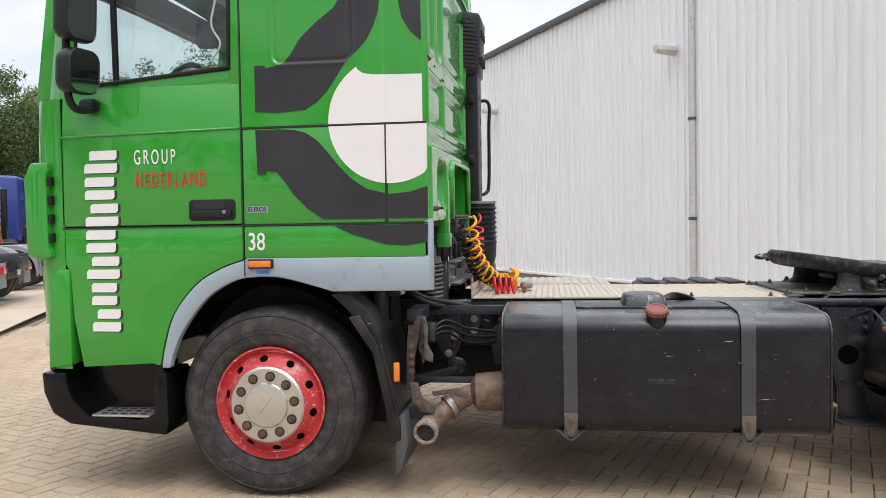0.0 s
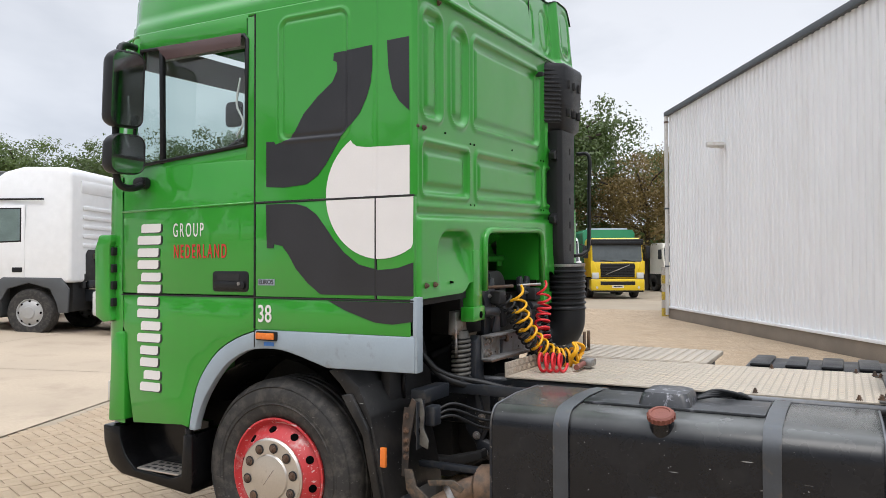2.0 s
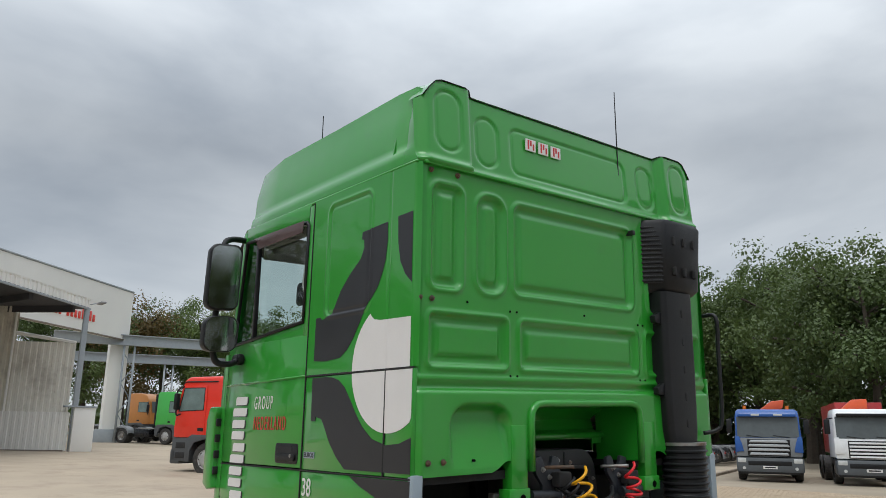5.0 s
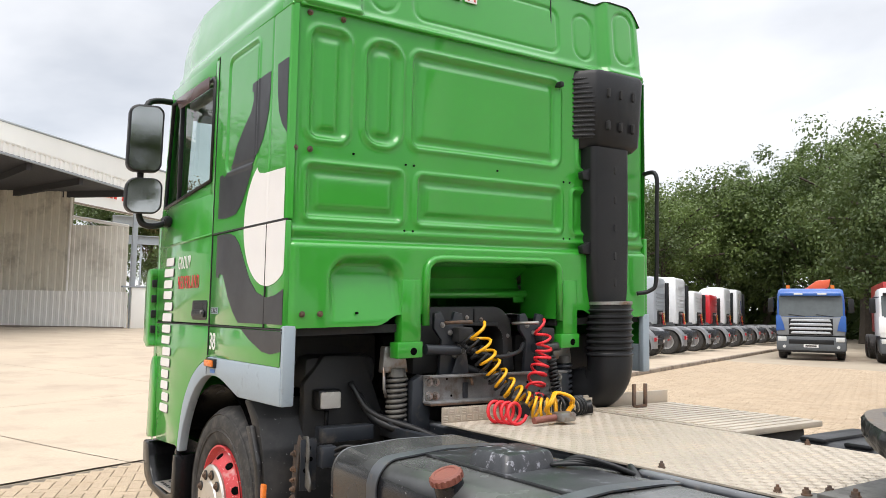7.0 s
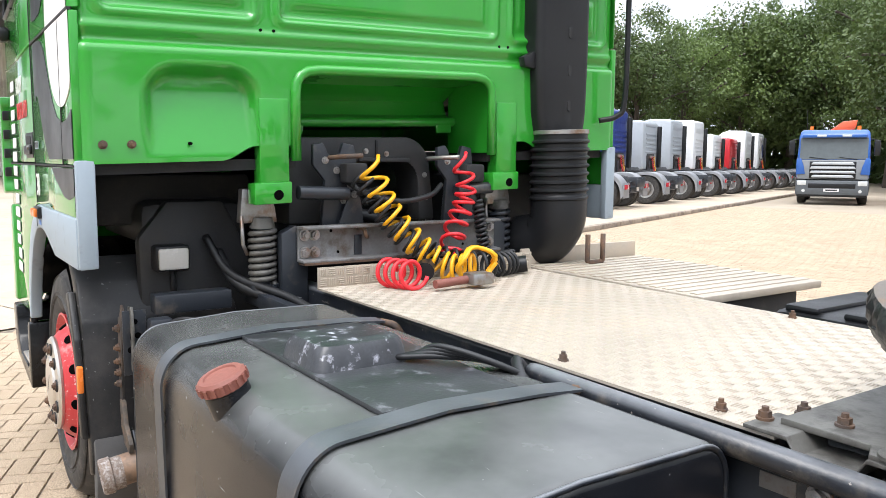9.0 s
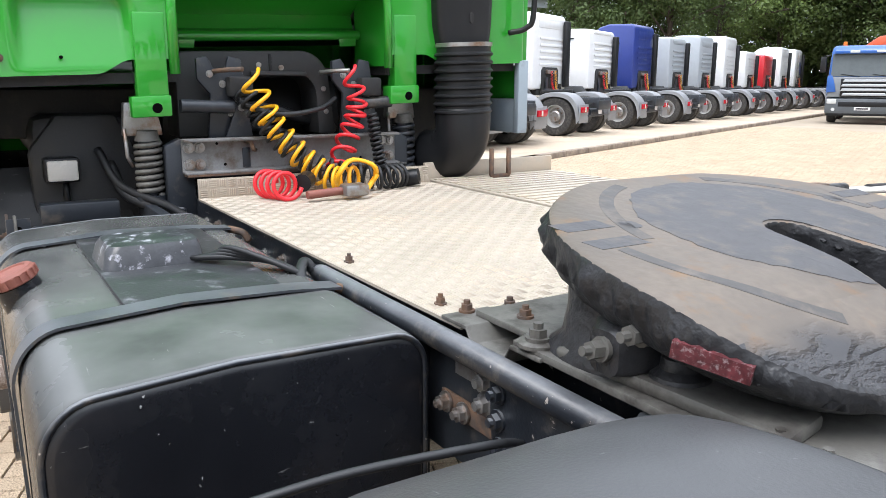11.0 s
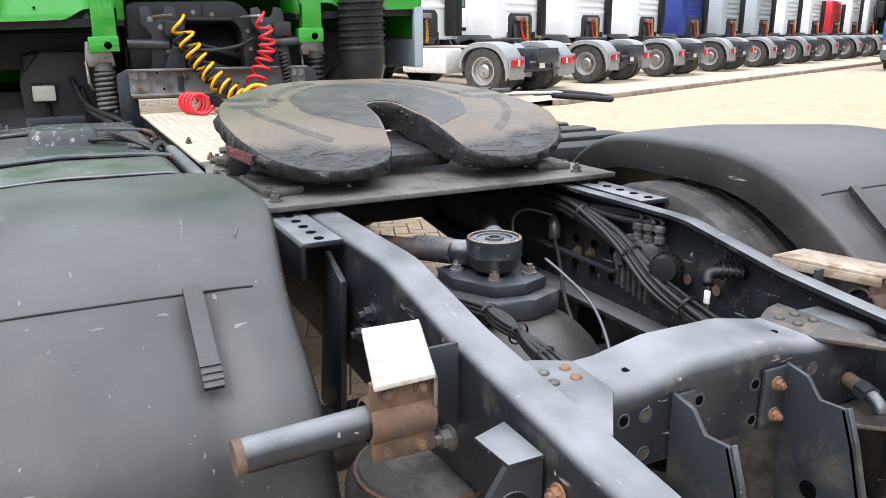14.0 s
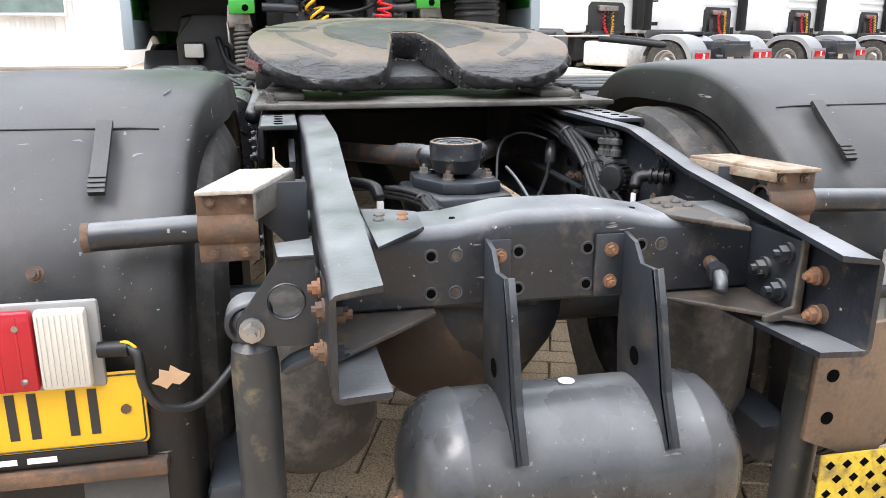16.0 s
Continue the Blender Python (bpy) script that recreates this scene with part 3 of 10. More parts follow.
cabpart("corner_panel", prism([(-1.21, 0.68), (-1.19, 1.15), (-1.15, 1.215), (-1.075, 1.215), (-1.07, 0.70)], "y", SIDE - 0.012, SIDE + 0.12, 0.015), GREEN)
mirror_y(cab_parts[-1])
cabpart("corner_lamp", box(-1.23, -1.205, SIDE + 0.0, SIDE + 0.1, 0.80, 0.92, 0.01), CLEARL)
# bumper corner with the step well
bump = [(-1.25, 0.66), (-1.24, 0.55), (-1.19, 0.44), (-1.09, 0.385), (-0.545, 0.335), (-0.53, 0.40), (-0.535, 0.665), (-0.60, 0.665), (-0.615, 0.44), (-0.70, 0.415), (-0.98, 0.43), (-1.06, 0.50), (-1.10, 0.58), (-1.11, 0.66)]
BUMP = mat("satin_black_bumper", (0.004, 0.004, 0.0045), 0.22, spec=0.3, vary=0.15, bump=0.06)
bumper = cabpart("bumper_corner", prism(bump, "y", SIDE - 0.015, SIDE + 0.25, 0.012), BUMP)
cabpart("step_well", box(-1.10, -0.58, SIDE + 0.16, SIDE + 0.2, 0.42, 0.70), BUMP, bumper)
cabpart("bumper_front", box(-1.33, -1.2, -1.1, 1.1, 0.38, 0.70, 0.05), PLASTIC)
step = cabpart("step_plate", box(-0.97, -0.64, SIDE - 0.005, SIDE + 0.155, 0.425, 0.437, 0.003), ALU, bumper, "dull aluminium step plate")
for i in range(5):
    for j in range(3):
        cabpart("step_slot", box(-0.93 + i * 0.055, -0.895 + i * 0.055, SIDE + 0.015 + j * 0.05, SIDE + 0.035 + j * 0.05, 0.4365, 0.4385), DARK, step)
cabpart("step_post", box(-0.60, -0.555, SIDE - 0.004, SIDE + 0.03, 0.35, 0.70, 0.01), BUMP, bumper)
# roof: lofted cap with a crease, tall rear corners
rings = []
for x, wb, zt, ws in ((-1.24, 0.98, 3.04, 0.88), (-1.21, 1.06, 3.22, 0.96), (-1.14, 1.14, 3.335, 1.04), (-1.03, 1.19, 3.395, 1.09), (-0.7, 1.212, 3.425, 1.12), (0.0, 1.226, 3.425, 1.13), (0.6, 1.235, 3.432, 1.14), (0.76, 1.236, 3.424, 1.14), (0.785, 1.22, 3.408, 1.13)):
    half = [(wb, 2.945), (wb + 0.003, 2.99), (wb - 0.004, 3.03), (wb - 0.018, 3.045), (wb - 0.022, 3.08), (wb - 0.028, min(3.18, zt - 0.06)), (wb - 0.05, min(3.28, zt - 0.045)), (ws + 0.03, zt - 0.03), (ws - 0.03, zt - 0.005), (ws - 0.15, zt), (0.5, zt + 0.01), (0, zt + 0.012)]
    half = [(y, max(z, 2.945)) for y, z in half]
    rings.append([(x, -y, z) for y, z in half] + [(x, y, z) for y, z in reversed(half[:-1])])
cabpart("roof", loft(rings), GREEN)


def roof_rear_place(Y, V):
    top = 3.405 + 0.022 * sstep(0.82, 0.885, np.abs(Y)) - 0.13 * sstep(1.05, 1.23, np.abs(Y)) ** 2
    Z = 2.945 + V * (top - 2.945)
    d = 0.05 * sstep(0.84, 0.895, np.abs(Y))
    for y0, y1, z0, z1, r in ((-1.12, -0.95, 3.04, 3.37, 0.08), (0.95, 1.12, 3.04, 3.37, 0.08), (-0.80, -0.64, 3.03, 3.31, 0.08), (0.64, 0.80, 3.03, 3.31, 0.08), (-0.53, 0.50, 3.03, 3.30, 0.06)):
        s = sd_rect(Y, Z, y0, y1, z0, z1, r)
        d = d - 0.010 * np.exp(-(s / 0.009) ** 2) - 0.004 * sstep(0.0, -0.02, s)
    d = d + 0.02 * np.exp(-((Z - 2.965) / 0.02) ** 2)
    return REAR - 0.045 - 0.035 * V + d - 0.04 * sstep(1.17, 1.235, np.abs(Y)), Y, Z


cabraw("roof_rear_panel", sheet(np.linspace(-1.232, 1.232, 200), np.linspace(0, 1, 60), roof_rear_place), GREEN)
edge = []
for y in np.linspace(-1.20, 1.20, 60):
    ay = abs(y)
    edge.append((REAR - 0.075 + 0.05 * float(sstep(0.84, 0.895, ay)), y, 3.405 + 0.022 * float(sstep(0.82, 0.885, ay)) - 0.13 * float(sstep(1.05, 1.23, ay)) ** 2))
for sgn in (-1, 1):
    prof_r = [(2.945, 1.236), (2.99, 1.239), (3.03, 1.232), (3.045, 1.218), (3.08, 1.214), (3.18, 1.208), (3.28, 1.186), (3.394, 1.17)]
    A_, B_ = [], []
    for V in np.linspace(0, 1, 24):
        ex, ey, ez = (float(q) for q in roof_rear_place(np.float64(sgn * 1.232), np.float64(V)))
        A_.append((ex, ey, ez))
        B_.append((0.745, sgn * float(np.interp(ez, [q[0] for q in prof_r], [q[1] for q in prof_r])), ez))
    cabpart("roof_corner", loft([A_, [((a[0] + b[0]) / 2, (a[1] + b[1]) / 2 + sgn * 0.003, a[2]) for a, b in zip(A_, B_)], B_]), GREEN)
cabpart("roof_rear_lip", loft([edge, [(0.80, y, z + 0.004) for x, y, z in edge], [(0.72, y, z + 0.004) for x, y, z in edge]]), GREEN)
cabpart("roof_edge_seal", tube(edge, 0.0035, 6), PLASTIC)
cabpart("roof_gutter", tube([(-1.18, -1.16, 2.945), (-1.0, SIDE + 0.012, 2.945), (0.86, SIDE + 0.006, 2.945)], 0.009, 6), GREEN)
cabpart("rear_gutter", box(REAR - 0.02, REAR + 0.012, -1.20, 1.20, 2.938, 2.956, 0.006), GREEN)
cabpart("roof_seam", tube([(0.64, SIDE + 0.01, 2.95), (0.64, SIDE + 0.02, 3.06), (0.64, SIDE + 0.055, 3.25), (0.64, -1.11, 3.37)], 0.005, 6), GREEN)
cabpart("sun_visor", loft([[(-1.26 - 0.12 * s, y, 3.0 - 0.12 * s - 0.02 * abs(y)) for y in np.linspace(-1.12, 1.12, 12)] for s in (0, 1)]), SMOKE)
cabpart("aerial", cyl((0.80, 0.455, 2.87), (0.79, 0.455, 3.80), 0.006, 0.003, 8), PLASTIC)
cabpart("aerial_mount", box(0.80, 0.90, 0.44, 0.47, 2.80, 2.83, 0.005), PLASTIC)
cabpart("aerial", cyl((-0.72, -0.86, 3.37), (-0.72, -0.86, 3.78), 0.005, 0.003, 8), PLASTIC)
# inside of the cab
cabpart("cab_floor", box(-1.2, 0.48, -1.15, 1.15, 1.60, 1.64), INTERIOR)
cabpart("dashboard", box(-1.22, -0.85, -1.12, 1.12, 1.7, 2.19, 0.06), INTERIOR)
cabpart("headliner", box(-1.1, 0.80, -1.14, 1.14, 3.12, 3.18, 0.03), LINING)
cabpart("bunk_wall", box(0.05, 0.45, -1.15, 1.15, 1.66, 3.10, 0.03), LINING)
cabpart("curtain_rail", box(-0.9, 0.0, -1.16, -1.12, 2.80, 2.86, 0.015), LINING)
cabpart("sun_blind", box(-1.17, -1.15, -1.02, 1.02, 2.80, 2.98, 0.006), LINING)
cabpart("blind_strap", tube(curve([(-0.24, -1.20, 2.62), (-0.27, -1.195, 2.48), (-0.22, -1.20, 2.38), (-0.27, -1.195, 2.30)], 5), 0.006, 6), WHITED)
cabpart("inner_mirror", prism(rrect(-0.36, -0.24, 2.36, 2.50, 0.03), "y", -1.19, -1.17, 0.008), PLASTIC)
for y in (-0.65, 0.65):
    cabpart("seat_back", box(-0.22, -0.04, y - 0.26, y + 0.26, 1.9, 2.34, 0.07), INTERIOR)
    cabpart("seat_cushion", box(-0.75, -0.2, y - 0.27, y + 0.27, 1.8, 1.98, 0.06), INTERIOR)
wheelpts = [(-0.74 + 0.12 * math.sin(a), -0.65 + 0.22 * math.cos(a), 2.20 + 0.18 * math.sin(a)) for a in np.linspace(0, 6.2832, 25)[:-1]]
cabpart("steering_wheel", tube(wheelpts, 0.016, 8, True), PLASTIC)
# mirrors
def mirror_head(y0, y1, z0, z1, r):
    cy, cz = (y0 + y1) / 2, (z0 + z1) / 2
    rings = []
    for x, k in ((-0.842, 0.90), (-0.834, 0.95), (-0.840, 1.0), (-0.862, 1.02), (-0.895, 0.99), (-0.92, 0.88), (-0.935, 0.65), (-0.94, 0.3)):
        rings.append([(x - 0.03 * (cy - y) / (y1 - y0) + 0.04 * (z - cz), cy + (y - cy) * k, cz + (z - cz) * (k if k > 0.9 else (1 + k) / 2)) for y, z in rrect(y0, y1, z0, z1, r, 6)])
    return loft(rings, True, True), [(x + 0.0015, y, z) for x, y, z in rings[0]]


bm, rim_ = mirror_head(-1.535, -1.335, 2.375, 2.795, 0.055)
mir = cabpart("wing_mirror", bm, PLASTIC, label="black two-part wing mirror")
cabraw("mirror_pane", (rim_, [list(range(len(rim_)))]), MIRROR, mir)
bm, rim_ = mirror_head(-1.535, -1.325, 2.115, 2.335, 0.06)
low_ = cabpart("lower_mirror", bm, PLASTIC, mir)
cabraw("lower_mirror_pane", (rim_, [list(range(len(rim_)))]), MIRROR, mir)
cabpart("mirror_arm", tube(curve([(-0.90, -1.26, 2.075), (-0.905, -1.33, 2.045), (-0.92, -1.40, 2.05), (-0.93, -1.43, 2.10), (-0.935, -1.435, 2.2), (-0.935, -1.435, 2.36), (-0.93, -1.43, 2.60), (-0.93, -1.42, 2.80), (-0.96, -1.36, 2.86), (-1.02, -1.21, 2.88)], 6), 0.02, 10), PLASTIC, mir)
cabpart("arm_foot", prism(rrect(-0.975, -0.87, 2.04, 2.11, 0.03), "y", SIDE - 0.05, SIDE, 0.014), PLASTIC, mir)

# side graphics
def decal(name, poly, material, lift=0.003, label=""):
    if min(z for x, z in poly) > 1.93:
        bm = bmesh.new()
        bm.faces.new([bm.verts.new((x, 0.0, z)) for x, z in poly])
        for axis, lo, hi in ((0, -0.03, 0.87), (2, 1.93, 2.70)):
            for q in np.arange(lo, hi, 0.009):
                n = (1, 0, 0) if axis == 0 else (0, 0, 1)
                bmesh.ops.bisect_plane(bm, geom=bm.verts[:] + bm.edges[:] + bm.faces[:], plane_co=Vector(n) * q, plane_no=n)
        for v in bm.verts:
            v.co.y = float(quarter_place(np.float64(v.co.x), np.float64(v.co.z))[1]) - 0.002
        if sum(f.normal.y for f in bm.faces) > 0:
            bmesh.ops.reverse_faces(bm, faces=bm.faces[:])
        return cabpart(name, bm, material, truck, label)
    return cabpart(name, prism(poly, "y", SIDE - lift, SIDE - lift + 0.0022), material, truck, label)


decal("black_graphic", [(-0.023, 2.248), (-0.022, 2.012), (0.10, 2.004), (0.242, 2.014), (0.31, 2.055), (0.362, 2.109), (0.41, 2.178), (0.453, 2.241), (0.51, 2.296), (0.565, 2.35), (0.603, 2.42), (0.627, 2.486), (0.638, 2.58), (0.636, 2.676), (0.408, 2.664), (0.406, 2.625), (0.426, 2.618), (0.43, 2.575), (0.40, 2.52), (0.31, 2.457), (0.22, 2.375), (0.165, 2.29), (0.125, 2.252), (0.04, 2.232), (0.03, 2.248)], BLACKD, 0.009)
decal("black_graphic", [(0.721, 2.686), (0.843, 2.69), (0.845, 2.335), (0.79, 2.385), (0.75, 2.45), (0.728, 2.55)], BLACKD, 0.004)
disc = arc(0.68, 1.95, 0.318, 122, 323, 30)
for zlo, zhi in ((1.93, 2.3), (1.6, 1.93)):
    up = zlo > 1.9
    if up:
        poly = [p for p in disc if p[1] >= 1.936 and p[0] < 0.7] + [(0.362, 1.936), (0.846, 1.936), (0.846, 2.172), (0.60, 2.178), (0.545, 2.187), (0.52, 2.205)]
    else:
        poly = [(0.363, 1.926)] + [(min(p[0], 0.864), p[1]) for p in disc if p[1] < 1.92] + [(0.866, 1.926)]
    decal("white_disc", poly, WHITED, 0.003)
lowb = [(-0.024, 1.92), (0.10, 1.92), (0.18, 1.915), (0.24, 1.899), (0.30, 1.86), (0.356, 1.796), (0.41, 1.728), (0.471, 1.664), (0.558, 1.605), (0.674, 1.578), (0.78, 1.588), (0.866, 1.615), (0.866, 1.455), (0.33, 1.455), (0.25, 1.51), (0.173, 1.585), (0.13, 1.65), (0.086, 1.702), (0.03, 1.712), (0.028, 1.691), (-0.017, 1.691)]
decal("black_graphic", lowb, BLACKD)
decal("black_graphic", [(0.378, 1.424), (0.865, 1.424), (0.862, 1.335), (0.75, 1.318), (0.65, 1.325), (0.582, 1.346), (0.48, 1.378)], BLACKD)
cabpart("panel_gap", box(0.651, 0.659, SIDE - 0.0038, SIDE + 0.01, 1.437, 1.927), DARK)
cabpart("panel_gap", box(-0.1, 0.866, SIDE - 0.0038, SIDE + 0.01, 1.928, 1.937), DARK)
cabpart("panel_gap", box(-1.11, 0.866, SIDE - 0.0038, SIDE + 0.01, 1.4285, 1.4355), DARK)
cabpart("door_gap", box(-0.105, -0.099, SIDE - 0.0035, SIDE + 0.01, 1.27, 2.94), DARK)
# vertical lettering of the haulier, as plain white blocks with dark edges
zs = np.linspace(0.872, 1.852, 8)
for i in range(7):
    x0 = -0.955 if i < 2 else -0.98
    w1 = -0.790 - 0.018 * (i % 2)
    h = (zs[i + 1] - zs[i] - 0.022) * 0.42
    for zb, cut in ((zs[i] + 0.010, 0.0), (zs[i + 1] - 0.012 - h, 0.03 * ((i + 1) % 2))):
        blockp = [(x0 + 0.004 + cut, zb), (w1 - 0.012, zb), (w1, zb + 0.012), (w1, zb + h), (x0 + 0.016 + cut, zb + h), (x0 + 0.004 + cut, zb + h - 0.012)]
        decal("lettering_shadow", [(x + 0.012, z - 0.004) for x, z in blockp], BLACKD, 0.003)
        decal("lettering_block", blockp, WHITED, 0.0042)


def text(body, size, m, material, parent, name="lettering", squeeze=0.7, extrude=0.0008, bold=0.0, gap=1.0):
    cu = bpy.data.curves.new(name, "FONT")
    cu.body, cu.size, cu.extrude, cu.offset, cu.space_character = body, size, extrude, bold, gap
    tmp = bpy.data.objects.new(name, cu)
    scene.collection.objects.link(tmp)
    bpy.context.view_layer.update()
    me = bpy.data.meshes.new_from_object(tmp.evaluated_get(bpy.context.evaluated_depsgraph_get()))
    bpy.data.objects.remove(tmp)
    me.transform(m @ Matrix.Diagonal((squeeze, 1, 1, 1)))
    me.materials.clear()
    me.materials.append(material)
    ob = new(name, me)
    ob.parent = parent
    return ob


def side_text(body, size, x, z, material, squeeze, bold=0.0, gap=1.0):
    ob = text(body, size, pose(x, SIDE - 0.003, z, 90, 0, 0), material, truck, "lettering", squeeze, 0.001, bold, gap)
    cab_parts.append(ob)


side_text("GROUP", 0.110, -0.695, 1.762, WHITED, 0.50, 0.0, 1.42)
side_text("NEDERLAND", 0.108, -0.690, 1.643, REDD, 0.50, 0.0012, 1.38)
side_text("38", 0.128, -0.078, 1.305, WHITED, 0.75, 0.001)
decal("badge", [(-0.075, 1.497), (0.035, 1.497), (0.035, 1.53), (-0.075, 1.53)], GREYT, 0.003)
side_text("EURO5", 0.034, -0.072, 1.503, BLACKD, 0.95, 0.001)
for k in range(3):
    y0 = -0.42 + k * 0.108
    rm = cabpart("roof_marking", box(REAR - 0.062, REAR - 0.056, y0, y0 + 0.082, 3.195, 3.265), WHITED)
    for yy, z0, z1 in ((y0 + 0.016, 3.203, 3.258), (y0 + 0.058, 3.203, 3.240), (y0 + 0.036, 3.225, 3.258)):
        cabpart("marking_bar", box(REAR - 0.058, REAR - 0.0545, yy, yy + 0.012, z0, z1), REDD, rm)

# far-side air intake stack behind the cab
stack = cabpart("air_intake", loft([[(x, y, z) for x, y in [(0.82, 0.555 + s), (0.935 + t, 0.665 + s), (0.955 + t, 0.69 + s), (0.96 + t, 1.05 - s), (0.945 + t, 1.085 - s), (0.82, 1.11 - s)]] for z, s, t in ((2.455, 0.045, -0.03), (2.49, 0.02, 0.0), (2.90, 0.0, 0.02), (2.925, 0.01, 0.01))], True, True), PLASTIC, label="black plastic air intake stack")
for k in range(13):
    z = 2.52 + k * 0.029
    cabpart("intake_slat", prism([(0.835, 0.556), (0.94, 0.657), (0.95, 0.675), (0.84, 0.572)], "z", z, z + 0.012, 0.002), PLASTIC, stack)
cabpart("intake_grille_back", prism([(0.835, 0.566), (0.935, 0.6625), (0.94, 0.672), (0.84, 0.575)], "z", 2.51, 2.90), DARK, stack)
cabpart("intake_duct", loft([[(x, y, z) for x, y in rrect(0.80 + o, 0.95 + o, 0.665 + s, 0.985 - s * 0.6, 0.035, 3)] for z, s, o in ((1.53, 0.03, 0.0), (1.62, 0.012, 0.0), (1.9, 0.0, 0.0), (2.46, 0.0, 0.0))], True, True), PLASTIC, stack)
for k in range(3):
    for z in (2.56, 2.76):
        cabpart("intake_dimple", prism(rrect(0.755 + k * 0.11, 0.775 + k * 0.11, z, z + 0.06, 0.01), "x", 0.962, 0.985, 0.003), DARK, stack)
for z in (1.62, 1.78, 1.95, 2.12, 2.30):
    cabpart("intake_dimple", prism(rrect(0.84, 0.86, z, z + 0.05, 0.01), "x", 0.945, 0.954, 0.003), DARK, stack)
for z in (2.30, 1.86):
    cabpart("intake_bracket", prism([(0.60, z), (0.67, z + 0.03), (0.67, z - 0.05), (0.61, z - 0.04)], "x", 0.88, 0.92, 0.004), PLASTIC, stack)
prof = [(0.128, 0.0), (0.128, 0.02)]
for k in range(8):
    prof += [(0.128, 0.022 + k * 0.037), (0.139, 0.030 + k * 0.037), (0.139, 0.036 + k * 0.037), (0.128, 0.044 + k * 0.037)]
prof += [(0.128, 0.34), (0.11, 0.345)]
cabpart("intake_bellows", lathe(prof, pose(0.93, 0.82, 1.19), 28), PLASTIC, stack)
cabpart("bellows_clamp", lathe([(0.13, 0), (0.134, 0.002), (0.134, 0.018), (0.13, 0.02)], pose(0.93, 0.82, 1.515), 28), STEEL, stack)
cabpart("intake_elbow", tube(curve([(0.93, 0.82, 1.24), (0.93, 0.82, 1.15), (0.915, 0.815, 1.09), (0.86, 0.80, 1.03), (0.74, 0.76, 1.0)], 6), 0.132, 20), PLASTIC, stack)
rail = [(0.90, 1.17, 2.34), (0.99, 1.18, 2.32), (0.99, 1.185, 2.1), (0.985, 1.185, 1.68), (0.96, 1.16, 1.60), (0.90, 1.10, 1.58)]
cabpart("grab_rail", tube(curve(rail, 6), 0.014, 8), PLASTIC)

SHEAR = 0.036
for ob in cab_parts:
    for v in ob.data.vertices:
        v.co.z += SHEAR * (v.co.y + 1.24)

# ---- chassis of the green tractor unit ----
def wheel(name, at, side, parent, rimmat, steer=True):
    """side -1: outer face looks to -y."""
    ax = Matrix.Translation(at) @ (pose(0, 0, 0, 90, 0, 0) if side < 0 else pose(0, 0, 0, -90, 0, 0))
    prof = [(0.288, -0.02), (0.30, 0.0), (0.33, 0.012), (0.40, 0.022), (0.445, 0.016), (0.475, -0.004), (0.494, -0.03), (0.5, -0.05)]
    for k in range(4):
        z = -0.085 - k * 0.052
        prof += [(0.5, z + 0.012), (0.488, z + 0.008), (0.488, z - 0.004), (0.5, z - 0.008)]
    prof += [(0.5, -0.265), (0.488, -0.3), (0.44, -0.325), (0.30, -0.31)]
    tyre = part(name, lathe(prof, ax, 64), RUBBER, parent, "worn black truck tyre")
    for zz, rr in ((0.0195, 0.39), (0.0205, 0.37), (0.0115, 0.46)):
        part("sidewall_ridge", lathe([(rr - 0.004, zz - 0.003), (rr, zz + 0.003), (rr + 0.004, zz - 0.003)], ax, 64), RUBBER, tyre)
    if steer:
        rim = [(0.292, -0.12), (0.29, 0.004), (0.298, 0.012), (0.288, 0.014), (0.276, -0.006), (0.262, -0.016), (0.245, -0.005), (0.225, 0.02), (0.198, 0.045), (0.185, 0.05), (0.0, 0.05)]
    else:
        rim = [(0.292, -0.12), (0.29, 0.0), (0.28, 0.0), (0.27, -0.03), (0.25, -0.14), (0.15, -0.17), (0.0, -0.17)]
    rp = part("rim", lathe(rim, ax, 56), rimmat, tyre)
    if steer:
        hub = part("hub_cap", lathe([(0.198, 0.046), (0.2, 0.056), (0.19, 0.066), (0.118, 0.068), (0.112, 0.076), (0.104, 0.078), (0.0, 0.08)], ax, 48), ALU, tyre, "brushed aluminium hub cover")
        part("hub_mark", boxm(bmesh.new(), -0.055, 0.055, -0.0015, 0.0015, 0.0795, 0.0812, m=ax @ pose(0, 0, 0, 0, 0, 52)), STEEL, tyre)
        for k in range(10):
            a = 2 * math.pi * (k + 0.25) / 10
            p = ax @ Vector((0.152 * math.cos(a), 0.152 * math.sin(a), 0.066))
            q = ax @ Vector((0.152 * math.cos(a), 0.152 * math.sin(a), 0.072))
            n = (ax.to_3x3() @ Vector((0, 0, 1)))
            part("nut_socket", cyl(p - n * 0.004, q, 0.026, n=16), DARK, tyre)
            part("wheel_nut", bolt(bmesh.new(), q, n, 0.015, 0.010), RUST, tyre)
            a2 = 2 * math.pi * (k + 0.7) / 10
            p = ax @ Vector((0.235 * math.cos(a2), 0.235 * math.sin(a2), 0.0085))
            nn = (ax.to_3x3() @ Vector((0.78 * math.cos(a2), 0.78 * math.sin(a2), 0.62))).normalized()
            part("vent_hole", cyl(p - nn * 0.012, p + nn * 0.004, 0.021, n=18), HOLE, tyre)
    return tyre


wheel("front_wheel", (0.0, -1.165, 0.498), -1, truck, REDRIM)
wheel("front_wheel", (0.0, 1.165, 0.498), 1, truck, REDRIM)
for s in (-1, 1):
    wheel("rear_wheel", (3.80, s * 1.17, 0.498), s, truck, STEEL, False)
    wheel("rear_wheel", (3.80, s * 0.83, 0.498), s, truck, STEEL, False)
